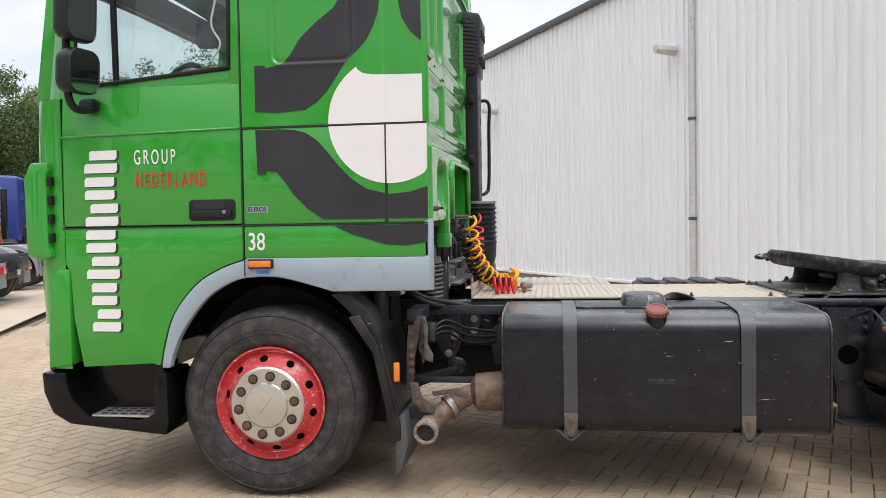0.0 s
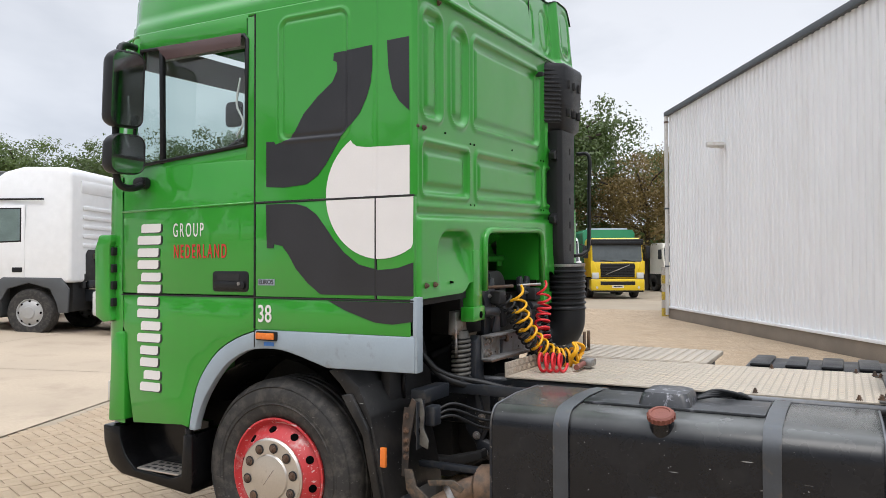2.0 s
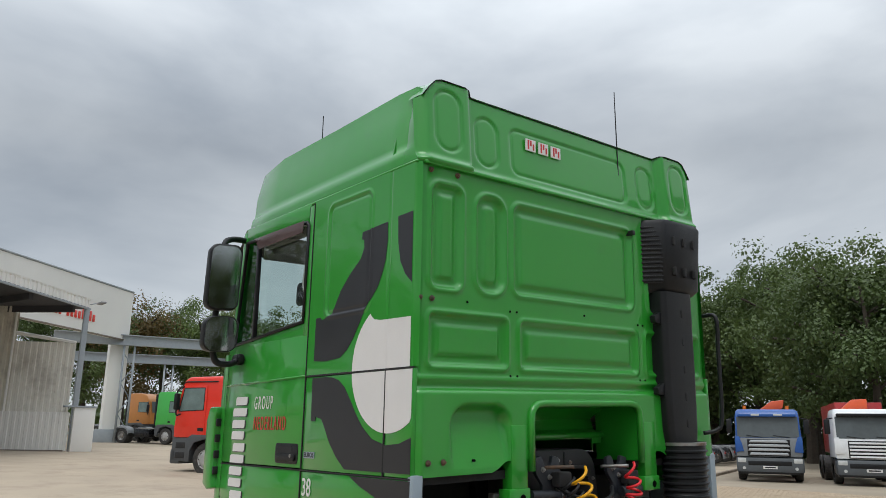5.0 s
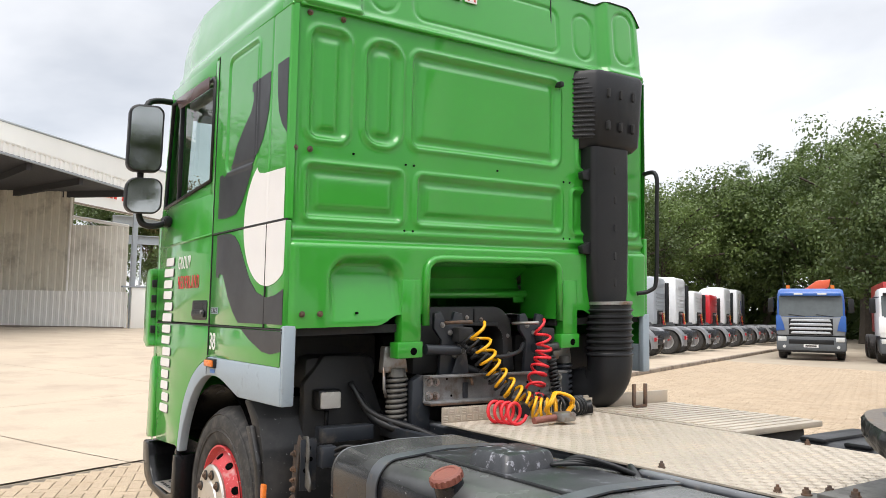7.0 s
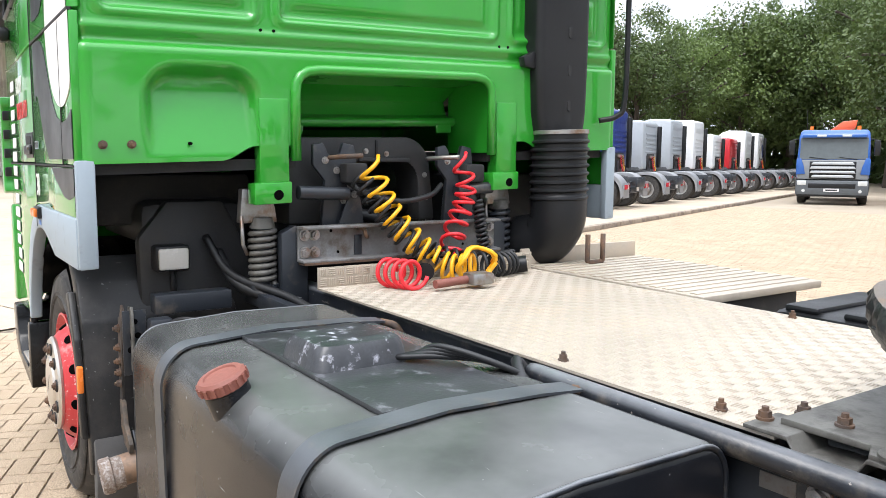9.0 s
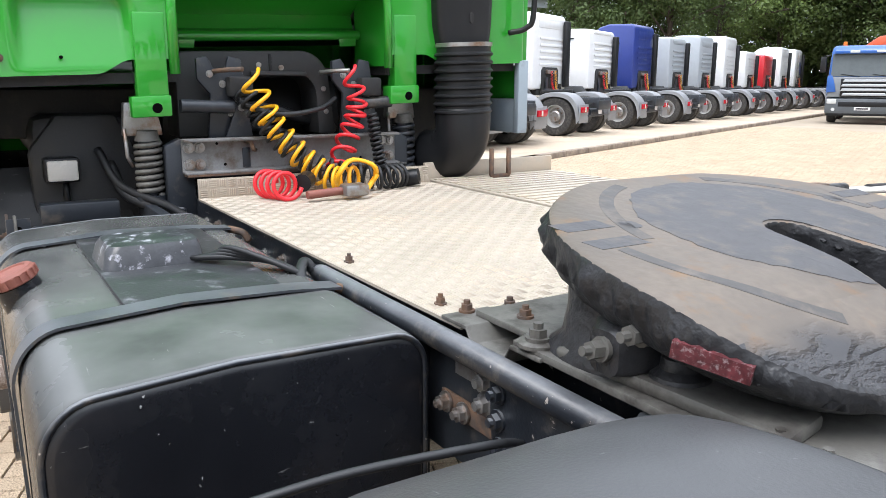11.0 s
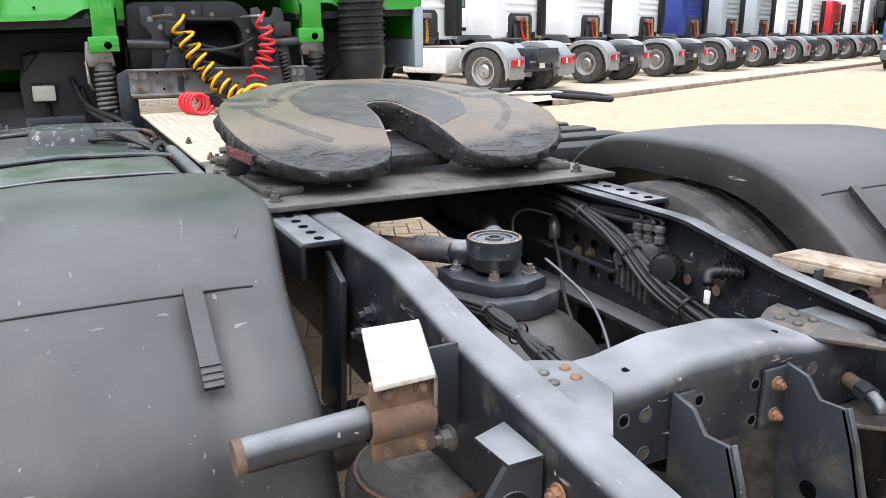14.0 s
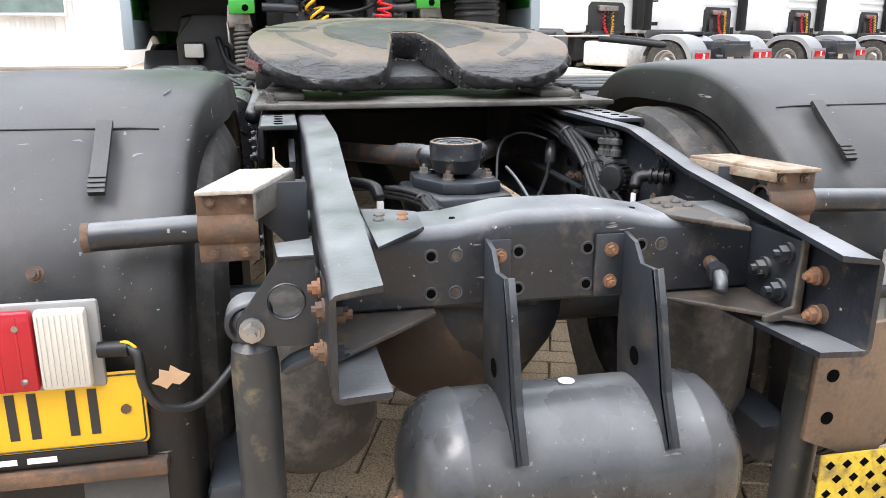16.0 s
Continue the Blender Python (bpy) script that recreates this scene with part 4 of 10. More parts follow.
part("front_axle", box(-0.06, 0.06, -0.95, 0.95, 0.40, 0.52, 0.02), DARK, truck)
part("rear_axle", cyl((3.8, -0.9, 0.5), (3.8, 0.9, 0.5), 0.075), FRAME, truck)
bm = bmesh.new()
bmesh.ops.create_uvsphere(bm, u_segments=24, v_segments=14, radius=0.26, matrix=Matrix.Translation((3.82, 0.02, 0.5)))
part("differential", bm, mat("oily_brown_casing", (0.045, 0.033, 0.026), 0.6, vary=0.3, dirt=(0.10, 0.06, 0.035), dirt_at=0.62), truck, "rust-stained differential housing")

# inner wheel arch, mud guard, engine cover and dark filler boxes under the cab
arch = []
for y in (-1.20, -0.72):
    arch.append([(0.62 * math.cos(radians(a)), y, 0.50 + 0.62 * math.sin(radians(a)) * 1.0) for a in np.linspace(10, 150, 16)])
part("inner_wheel_arch", loft(arch), BUMP, truck)
# added wall, keeps light and the ground beyond out of the arch
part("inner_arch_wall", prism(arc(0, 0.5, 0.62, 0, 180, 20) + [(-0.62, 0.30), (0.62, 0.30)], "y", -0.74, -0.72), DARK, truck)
guard = [(0.34, 1.07), (0.42, 1.085), (0.53, 1.0), (0.60, 0.86), (0.66, 0.62), (0.70, 0.40), (0.70, 0.32), (0.64, 0.30), (0.615, 0.52), (0.56, 0.76), (0.50, 0.90), (0.42, 1.0)]
part("rear_mud_guard", prism(guard, "y", -1.20, -0.62, 0.012), FENDER, truck, "grey-black plastic mud guard behind the front wheel")
part("guard_rib", prism([(0.44, 0.955), (0.50, 0.965), (0.60, 0.80), (0.68, 0.45), (0.635, 0.45), (0.565, 0.77)], "y", -1.225, -1.20, 0.008), FENDER, truck)
part("mud_flap", prism([(0.655, 0.42), (0.72, 0.46), (0.735, 0.30), (0.70, 0.16), (0.665, 0.135), (0.672, 0.3)], "y", -1.19, -0.75, 0.004), mat("grey_rubber_flap", (0.075, 0.073, 0.072), 0.7, vary=0.15), truck)
GUARDB = mat("matt_black_guard", (0.026, 0.0265, 0.028), 0.6, vary=0.2, scale=4, bump=0.12, dirt=(0.03, 0.028, 0.026), dirt_at=0.6)
part("inner_guard_panel", prism([(-0.98, 0.72), (-0.99, 1.16), (-0.88, 1.30), (-0.66, 1.30), (-0.60, 1.18), (-0.52, 0.98), (-0.50, 0.72)], "x", 0.52, 0.58, 0.02), GUARDB, truck)
part("inner_guard_top", box(-0.2, 0.56, -0.98, -0.55, 1.12, 1.30, 0.06), GUARDB, truck)
# dark boxes added to fill the bay in place of its deep shade
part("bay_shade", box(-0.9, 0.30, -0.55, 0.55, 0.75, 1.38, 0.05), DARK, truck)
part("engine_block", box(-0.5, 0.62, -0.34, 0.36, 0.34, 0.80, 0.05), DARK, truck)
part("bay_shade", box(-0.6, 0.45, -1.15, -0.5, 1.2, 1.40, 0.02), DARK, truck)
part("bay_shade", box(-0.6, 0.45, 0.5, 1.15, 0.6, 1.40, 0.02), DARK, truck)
eng = lathe([(0.0, -0.45), (0.2, -0.45), (0.26, -0.40), (0.26, 0.33), (0.22, 0.42), (0.0, 0.42)], pose(0.22, -0.02, 1.27, 90, 0, 0), 28)
part("engine_cover", eng, PLASTIC, truck)
cowl = [(-0.44, 1.20), (-0.44, 1.535), (-0.40, 1.552), *arc(0.10, 1.43, 0.135, 88, 8, 8), (0.262, 1.20), (0.178, 1.20), *arc(0.085, 1.375, 0.085, 0, 88, 8), (-0.135, 1.452), (-0.15, 1.20)]
cw = part("engine_cowl", prism(cowl, "x", 0.52, 0.72, 0.012), GUARDB, truck, "moulded black engine cowl")
part("cowl_seam", box(0.715, 0.726, -0.045, -0.033, 1.46, 1.548, 0.002), PLASTIC, cw)
part("cowl_flange", prism([(-0.13, 1.456), (0.12, 1.456), (0.12, 1.474), (-0.13, 1.474)], "x", 0.72, 0.738, 0.003), GUARDB, cw)
for y, z in ((0.01, 1.49), (-0.09, 1.50), (0.205, 1.40), (0.215, 1.30)):
    part("cowl_screw", bolt(bmesh.new(), (0.72, y, z), (1, 0, 0), 0.009, 0.008), STEEL, cw)
for z0 in (1.05, 1.15, 1.25):
    part("engine_hose", tube(curve([(0.45, -0.3, z0), (0.58, -0.1, z0 + 0.08), (0.62, 0.12, z0 + 0.02), (0.5, 0.34, z0 - 0.04)], 6), 0.026, 8), BHOSE, truck)
wl_ = part("work_lamp", box(0.575, 0.66, -0.945, -0.815, 1.035, 1.135, 0.014), PLASTIC, truck, "small rectangular work lamp")
part("lamp_lens", box(0.657, 0.667, -0.935, -0.825, 1.045, 1.125, 0.008), CLEARL, wl_)
part("lamp_stalk", tube([(0.6, -0.87, 1.04), (0.59, -0.865, 0.97), (0.585, -0.85, 0.90)], 0.012, 8), PLASTIC, truck)

# cab suspension
for y, yo in ((-0.58, -1), (0.575, 1)):
    zt = 1.30 if yo < 0 else 1.345
    sp = part("cab_spring", tube(coil([(0.79, y, 0.985), (0.79, y, zt - 0.10)], 0.046, 8.5, 16), 0.0105, 8), PLATE5 if yo < 0 else FRAME, truck, "coil spring with dusty damper")
    part("damper_sleeve", cyl((0.79, y, 0.98), (0.79, y, zt - 0.06), 0.034), FRAME, sp)
    part("spring_seat", cyl((0.79, y, 0.962), (0.79, y, 0.985), 0.062), FRAME, sp)
    part("spring_cap", cyl((0.79, y, zt - 0.10), (0.79, y, zt - 0.06), 0.05, 0.04), PLATE5, sp)
    part("spring_bracket", prism([(y - 0.09, zt - 0.08), (y + 0.06, zt - 0.08), (y + 0.05, zt - 0.02), (y + 0.03, zt + 0.05), (y - 0.08, zt + 0.05)], "x", 0.755, 0.80, 0.006), STEEL, sp)
    part("level_rod", tube([(0.80, y - 0.085, zt - 0.05), (0.80, y - 0.08, zt - 0.16), (0.79, y - 0.06, zt - 0.2)], 0.008, 6), STEEL, sp)
part("stabiliser_bar", cyl((0.86, -0.46, 1.336), (0.86, -0.25, 1.328), 0.026), FRAME, truck)
part("stabiliser_bar", cyl((0.86, 0.28, 1.335), (0.86, 0.47, 1.345), 0.026), FRAME, truck)
for y in (-0.25, 0.335):
    tw = [(y - 0.10, 1.16), (y + 0.06, 1.16), (y + 0.06, 1.34), (y + 0.02, 1.40), (y + 0.06, 1.44), (y + 0.05, 1.52), (y + 0.0, 1.53), *arc(y - 0.04, 1.505, 0.032, 0, -180, 8), (y - 0.09, 1.53), (y - 0.13, 1.52), (y - 0.13, 1.44), (y - 0.08, 1.38)]
    t_ = part("latch_tower", prism(tw, "x", 0.80, 0.825, 0.004), FRAME, truck, "dark blue-grey cab latch tower")
    for dy, z in ((0.03, 1.42), (0.03, 1.36), (-0.03, 1.42), (0.0, 1.30), (-0.08, 1.46)):
        part("tower_bolt", bolt(bmesh.new(), (0.825, y + dy, z), (1, 0, 0), 0.011, 0.012), STEEL, t_)
    part("tower_brace", prism([(y - 0.04, 1.19), (y + 0.08, 1.19), (y + 0.065, 1.30), (y + 0.045, 1.345), (y + 0.02, 1.345)], "x", 0.842, 0.852, 0.002), FRAME, t_)
    part("tower_bolt", bolt(bmesh.new(), (0.852, y + 0.035, 1.325), (1, 0, 0), 0.011, 0.012), STEEL, t_)
    part("latch_block", box(0.825, 0.89, y - 0.02, y + 0.08, 1.37, 1.45, 0.012), DARK, t_)
XMSTEEL = mat("stained_grey_steel", (0.20, 0.20, 0.20), 0.5, metal=0.25, vary=0.25, scale=7, bump=0.12, dirt=(0.10, 0.075, 0.055), dirt_at=0.58)
xm = part("cab_crossmember", prism([(0.86, 1.068), (0.925, 1.068), (0.925, 1.078), (0.872, 1.081), (0.872, 1.196), (0.92, 1.196), (0.92, 1.208), (0.86, 1.208)], "y", -0.47, 0.485, 0.003), XMSTEEL, truck, "grey channel crossmember with rusty lower lip")
part("rusty_lip", box(0.87, 0.928, -0.465, 0.48, 1.060, 1.069), RUST, xm)
part("crossmember_bracket", prism([(-0.53, 0.86), (-0.42, 0.86), (-0.42, 1.18), (-0.47, 1.21), (-0.53, 1.18)], "x", 0.80, 0.858, 0.006), FRAME, xm)
part("crossmember_bracket", prism([(0.45, 0.86), (0.56, 0.86), (0.56, 1.18), (0.50, 1.21), (0.45, 1.18)], "x", 0.80, 0.858, 0.006), FRAME, xm)
for y in (-0.443, -0.402, 0.41, 0.452):
    for z in (1.104, 1.172):
        part("crossmember_bolt", bolt(bmesh.new(), (0.873, y, z), (1, 0, 0), 0.017, 0.018), STEEL, xm)
part("hook_plate", box(0.872, 0.878, -0.228, -0.195, 1.085, 1.165, 0.002), FRAME, xm)
for y, z in ((-0.33, 1.185), (-0.30, 1.10), (-0.05, 1.165), (0.06, 1.10), (0.22, 1.15), (0.31, 1.10)):
    part("crossmember_hole", cyl((0.871, y, z), (0.8735, y, z), 0.006, n=10), HOLE, xm)
part("hook", tube(curve([(0.878, -0.215, 1.192), (0.90, -0.20, 1.19), (0.905, -0.19, 1.16), (0.885, -0.175, 1.155)], 5), 0.009, 6), RUST, xm)
# hose couplings and coiled hoses
for y, c_, bend in ((-0.235, YHOSE, 0), (0.225, RHOSE, 1)):
    part("pipe_fitting", tube(curve([(0.83, y - 0.08, 1.47), (0.9, y - 0.05, 1.475), (0.96, y, 1.478)], 5), 0.0095, 8), RUST if bend == 0 else STEEL, truck)
yh = [(0.96, -0.215, 1.465), (0.97, -0.172, 1.353), (0.985, -0.118, 1.245), (1.04, -0.03, 1.125), (1.12, 0.06, 1.045), (1.22, 0.13, 1.045)]
part("yellow_coil_hose", tube(coil(yh, lambda f: 0.046 + 0.007 * f, 11.5, 14, 0.72), 0.0082, 8), YHOSE, truck, "bright yellow coiled air hose")
yl = [(1.22 + 0.02 * math.sin(3 * a) + 0.012 * a / 6, 0.12 + 0.085 * math.cos(a), 1.065 + 0.062 * math.sin(a)) for a in np.linspace(0, 12.56, 40)]
part("yellow_hose_loop", tube(yl, 0.0085, 8), YHOSE, truck)
rh = [(0.96, 0.215, 1.487), (0.975, 0.247, 1.38), (0.97, 0.243, 1.29), (0.975, 0.20, 1.19), (1.03, 0.125, 1.055)]
part("red_coil_hose", tube(coil(rh, lambda f: 0.036 + 0.014 * f, 7.5, 14, 0.75), 0.0080, 8), RHOSE, truck, "bright red coiled air hose")
rl = [(1.16 - 0.05 + 0.011 * a / 2, -0.22 + 0.05 * math.cos(a) + 0.012 * a / 6, 1.042 + 0.05 * math.sin(a)) for a in np.linspace(0, 25, 80)]
part("red_hose_loop", tube(rl, 0.0085, 8), RHOSE, truck)
bh = [(0.90, -0.22, 1.40), (0.96, -0.14, 1.25), (1.0, -0.03, 1.13), (1.08, 0.12, 1.06), (1.13, 0.28, 1.04), (1.10, 0.40, 1.04)]
part("black_coil_cable", tube(coil(bh, lambda f: 0.04 + 0.008 * f, 22), 0.0075, 8), BHOSE, truck, "black coiled electric cable")
part("black_coil_cable", tube(coil([(0.93, 0.345, 1.29), (0.95, 0.35, 1.18), (0.965, 0.365, 1.07)], 0.021, 11), 0.0075, 8), BHOSE, truck)
part("loose_cable", tube(curve([(0.84, -0.25, 1.38), (0.93, -0.2, 1.33), (0.98, -0.08, 1.30), (0.93, 0.1, 1.32), (0.86, 0.2, 1.36)], 8), 0.011, 8), BHOSE, truck)
cpl = part("hose_coupling", box(1.27, 1.35, 0.02, 0.12, 1.0, 1.045, 0.012), STEEL, truck, "dull metal trailer hose coupling")
part("coupling_neck", cyl((1.30, -0.12, 1.012), (1.30, 0.03, 1.02), 0.016), CAPM, cpl)
part("cable_plug", cyl((1.20, -0.10, 1.045), (1.13, -0.05, 1.05), 0.035), PLASTIC, truck)
part("cable_plug", cyl((1.08, 0.42, 1.02), (1.12, 0.47, 1.03), 0.035), PLASTIC, truck)

FAR_SHIFT = 0.077


def shift_far(start, dy):
    """Moves the far-side parts built since then to the frame's true middle line."""
    for ob in list(scene.collection.objects)[start:]:
        if ob.parent is truck and ob.type == "MESH" and ob.bound_box[0][1] + ob.bound_box[6][1] > 0.4:
            ob.matrix_basis = Matrix.Translation((0, dy, 0))


# frame rails
mark_rail = len(scene.collection.objects)
RAILX = [(0.2, 0.42, 0.968, 0.70), (2.5, 0.42, 0.968, 0.68), (2.95, 0.345, 0.972, 0.68), (4.06, 0.345, 0.978, 0.68), (4.20, 0.345, 0.945, 0.68), (4.36, 0.345, 0.893, 0.70), (4.80, 0.345, 0.878, 0.730)]
RAILP = np.array(RAILX)
xs_ = np.concatenate([RAILP[:3, 0], np.linspace(3.0, 4.0, 4), np.linspace(4.02, 4.42, 26), [4.55, 4.80]])
RAILS = []
for x in xs_:
    # short bends at the corners of the rail's outline
    RAILS.append((x, np.interp(x, RAILP[:, 0], RAILP[:, 1]), np.mean([np.interp(x + o, RAILP[:, 0], RAILP[:, 2]) for o in (-0.02, -0.01, 0, 0.01, 0.02)]) if x < 4.7 else RAILP[-1, 2], np.interp(x, RAILP[:, 0], RAILP[:, 3])))
for s in (-1, 1):
    rings = []
    for x, y, zt, zb in RAILS:
        y = y if s < 0 else (0.42 if x < 2.6 else 0.355)
        if x > 4.0:
            zt = float(np.interp(x, [4.0, 4.06, 4.32, 4.80], [0.978, 0.976, 0.928, 0.878]))
        t, fl, fb = 0.009, (0.070 if s < 0 else 0.05), 0.078
        prof = [(y - fl, zt), (y - 0.016, zt), (y - 0.008, zt - 0.002), (y - 0.002, zt - 0.008), (y, zt - 0.016), (y, zb + 0.014), (y - 0.004, zb + 0.004), (y - 0.014, zb), (y - fb, zb), (y - fb, zb + t), (y - t, zb + t), (y - t, zt - t), (y - fl, zt - t)]
        dx = [0.0] * 13 if x < 4.7 else [-0.024, 0, 0, 0, 0, 0, 0, 0, -0.008, -0.008, 0, 0, -0.024]
        rings.append([(x + d, s * p[0], p[1]) for p, d in zip(prof, dx)])
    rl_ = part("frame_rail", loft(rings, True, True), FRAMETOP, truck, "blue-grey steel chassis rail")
    for x in np.arange(1.0, 2.4, 0.17):
        part("rail_bolt", bolt(bmesh.new(), (x, s * 0.42, 0.905 if round(x * 100) % 2 else 0.89), (0, s, 0), 0.016, 0.018), STEEL, rl_)
    for x, z in ((3.95, 0.80), (4.0, 0.86), (4.25, 0.84), (4.29, 0.80), (4.33, 0.76)):
        part("rail_bolt", bolt(bmesh.new(), (x, s * 0.345, z), (0, s, 0), 0.016, 0.02), FRAME if x < 4.3 else STEEL, rl_)
    for x in (3.62, 3.7, 3.78, 3.95, 4.05, 4.14):
        for z in (0.76, 0.83):
            part("rail_hole", cyl((x, s * 0.337, z), (x, s * 0.334, z), 0.012, n=10), HOLE if x < 4 else RUST, rl_)
    # perforated angle beside the rail
    part("mount_angle", prism([(3.30, 0.385), (3.86, 0.365), (3.86, 0.352), (3.30, 0.352)], "z", 0.80, 0.805), FRAME, rl_)
    bm = bmesh.new()
    prismm(bm, [(s * 0.352, 0.966), (s * 0.352, 0.978), (s * 0.435, 0.978), (s * 0.442, 0.970), (s * 0.442, 0.90), (s * 0.43, 0.90), (s * 0.43, 0.966)], "x", 3.30, 3.86, 0.002)
    an = part("mount_channel", bm, FRAMETOP, rl_)
    for k in range(6):
        part("channel_hole", cyl((3.56 + k * 0.055, s * 0.395, 0.9765), (3.56 + k * 0.055, s * 0.395, 0.9795), 0.011, n=12), HOLE, rl_)
    part("web_plate", prism([(3.72, 0.56), (3.86, 0.56), (3.90, 0.90), (3.80, 0.94)], "y", s * 0.36, s * 0.375, 0.003), FRAME, truck)
shift_far(mark_rail, FAR_SHIFT)
for x in (1.2, 1.7, 2.3, 2.7):
    part("frame_crossmember", box(x, x + 0.08, -0.40, 0.40, 0.72, 0.90, 0.01), DARK, truck)
part("gearbox", box(0.6, 2.1, -0.30, 0.30, 0.45, 0.90, 0.08), DARK, truck)
part("propshaft", cyl((2.1, 0, 0.62), (3.6, 0.0, 0.54), 0.06), FRAME, truck)

# chequer-plate deck
deck = part("deck_plate", prism([(1.0, -0.447), (2.86, -0.447), (2.86, 0.60), (1.0, 0.60)], "z", 0.977, 0.984), CHECK, truck, "dusty aluminium chequer-plate deck")
part("deck_lip", box(0.993, 1.0, -0.447, 0.60, 0.977, 1.060, 0.001), CHECK, deck)
ext = part("battery_cover", box(0.90, 1.90, 0.63, 1.40, 0.955, 0.986, 0.006), CHECK, truck, "ribbed light aluminium cover plate")
part("cover_lip", box(0.88, 0.895, 0.63, 1.40, 0.955, 1.06, 0.003), CHECKB, ext)
for k in range(15):
    part("cover_rib", box(0.94 + k * 0.063, 0.975 + k * 0.063, 0.65, 1.38, 0.9855, 0.9905, 0.002), CHECKB, ext)
part("battery_box", box(0.95, 1.86, 0.62, 1.30, 0.66, 0.955, 0.02), DARK, truck)
hoop_ = [(1.03, 0.92, 1.125), (1.03, 0.92, 1.0), (1.03, 0.925, 0.992), (1.03, 1.015, 0.992), (1.03, 1.02, 1.0), (1.03, 1.02, 1.125)]
part("grab_hoop", tube(hoop_, 0.012, 8), RUST, truck)
tb = []
for i, x in enumerate(np.arange(1.022, 2.85, 0.037)):
    for j, y in enumerate(np.arange(-0.428, 0.59, 0.037)):
        for k in range(4):
            o = (k - 1.5) * 0.0080
            tb.append((x, y + o, 0.0145, 0.0024) if (i + j) % 2 else (x + o, y, 0.0024, 0.0145))
tv, tf = [], []
for cx, cy, hx, hy in tb:
    if (cx - 2.86) > -hx:
        continue
    b0 = len(tv)
    tv += [(cx - hx, cy - hy, 0.9835), (cx + hx, cy - hy, 0.9835), (cx + hx, cy + hy, 0.9835), (cx - hx, cy + hy, 0.9835)]
    ix, iy = (hx * 0.8, 0.0008) if hx > hy else (0.0008, hy * 0.8)
    tv += [(cx - ix, cy - iy, 0.9857), (cx + ix, cy - iy, 0.9857), (cx + ix, cy + iy, 0.9865), (cx - ix, cy + iy, 0.9865)]
    tf += [[b0 + 4, b0 + 5, b0 + 6, b0 + 7]] + [[b0 + q, b0 + (q + 1) % 4, b0 + 4 + (q + 1) % 4, b0 + 4 + q] for q in range(4)]
# the same pattern on the upturned front edge
for i, z in enumerate((1.004, 1.041)):
    for j, y in enumerate(np.arange(-0.426, 0.59, 0.037)):
        for k in range(4):
            o = (k - 1.5) * 0.0080
            hy, hz, cy, cz = (0.0024, 0.0145, y + o, z) if (i + j) % 2 else (0.0145, 0.0024, y, z + o)
            b0 = len(tv)
            tv += [(0.9995, cy - hy, cz - hz), (0.9995, cy + hy, cz - hz), (0.9995, cy + hy, cz + hz), (0.9995, cy - hy, cz + hz)]
            iy, iz = (hy * 0.8, 0.0008) if hy > hz else (0.0008, hz * 0.8)
            tv += [(1.0028, cy - iy, cz - iz), (1.0028, cy + iy, cz - iz), (1.0028, cy + iy, cz + iz), (1.0028, cy - iy, cz + iz)]
            tf += [[b0 + 4, b0 + 5, b0 + 6, b0 + 7]] + [[b0 + q, b0 + (q + 1) % 4, b0 + 4 + (q + 1) % 4, b0 + 4 + q] for q in range(4)]
tagged(raw("tread_pattern", tv, tf, CHECKB, deck), kind="stuff")
for x, y in ((2.28, -0.405), (2.72, -0.405), (2.28, 0.56), (2.72, 0.56)):
    part("deck_bolt", bolt(bmesh.new(), (x, y, 0.984), (0, 0, 1), 0.010, 0.016), RUST, deck)
part("deck_side_tube", tube([(2.24, -0.468, 0.955), (2.26, -0.468, 0.957), (3.36, -0.468, 0.950)], 0.024, 12), FRAMETOP, truck)

# fuel tank, near side
tank_poly = [(-1.16, 0.44), *arc(-1.07, 0.86, 0.09, 180, 92, 8, 0.10), (-0.85, 0.975), *arc(-0.55, 0.90, 0.07, 85, 0, 6), (-0.48, 0.44), *arc(-0.53, 0.43, 0.05, 0, -90, 4), *arc(-1.10, 0.43, 0.06, -90, -180, 5)]
def tank_ring(x, inset):
    ky, kz = 1 - inset / 0.34, 1 - inset / 0.30
    return [(x, -0.82 + (y + 0.82) * ky, 0.675 + (z - 0.675) * kz) for y, z in tank_poly]


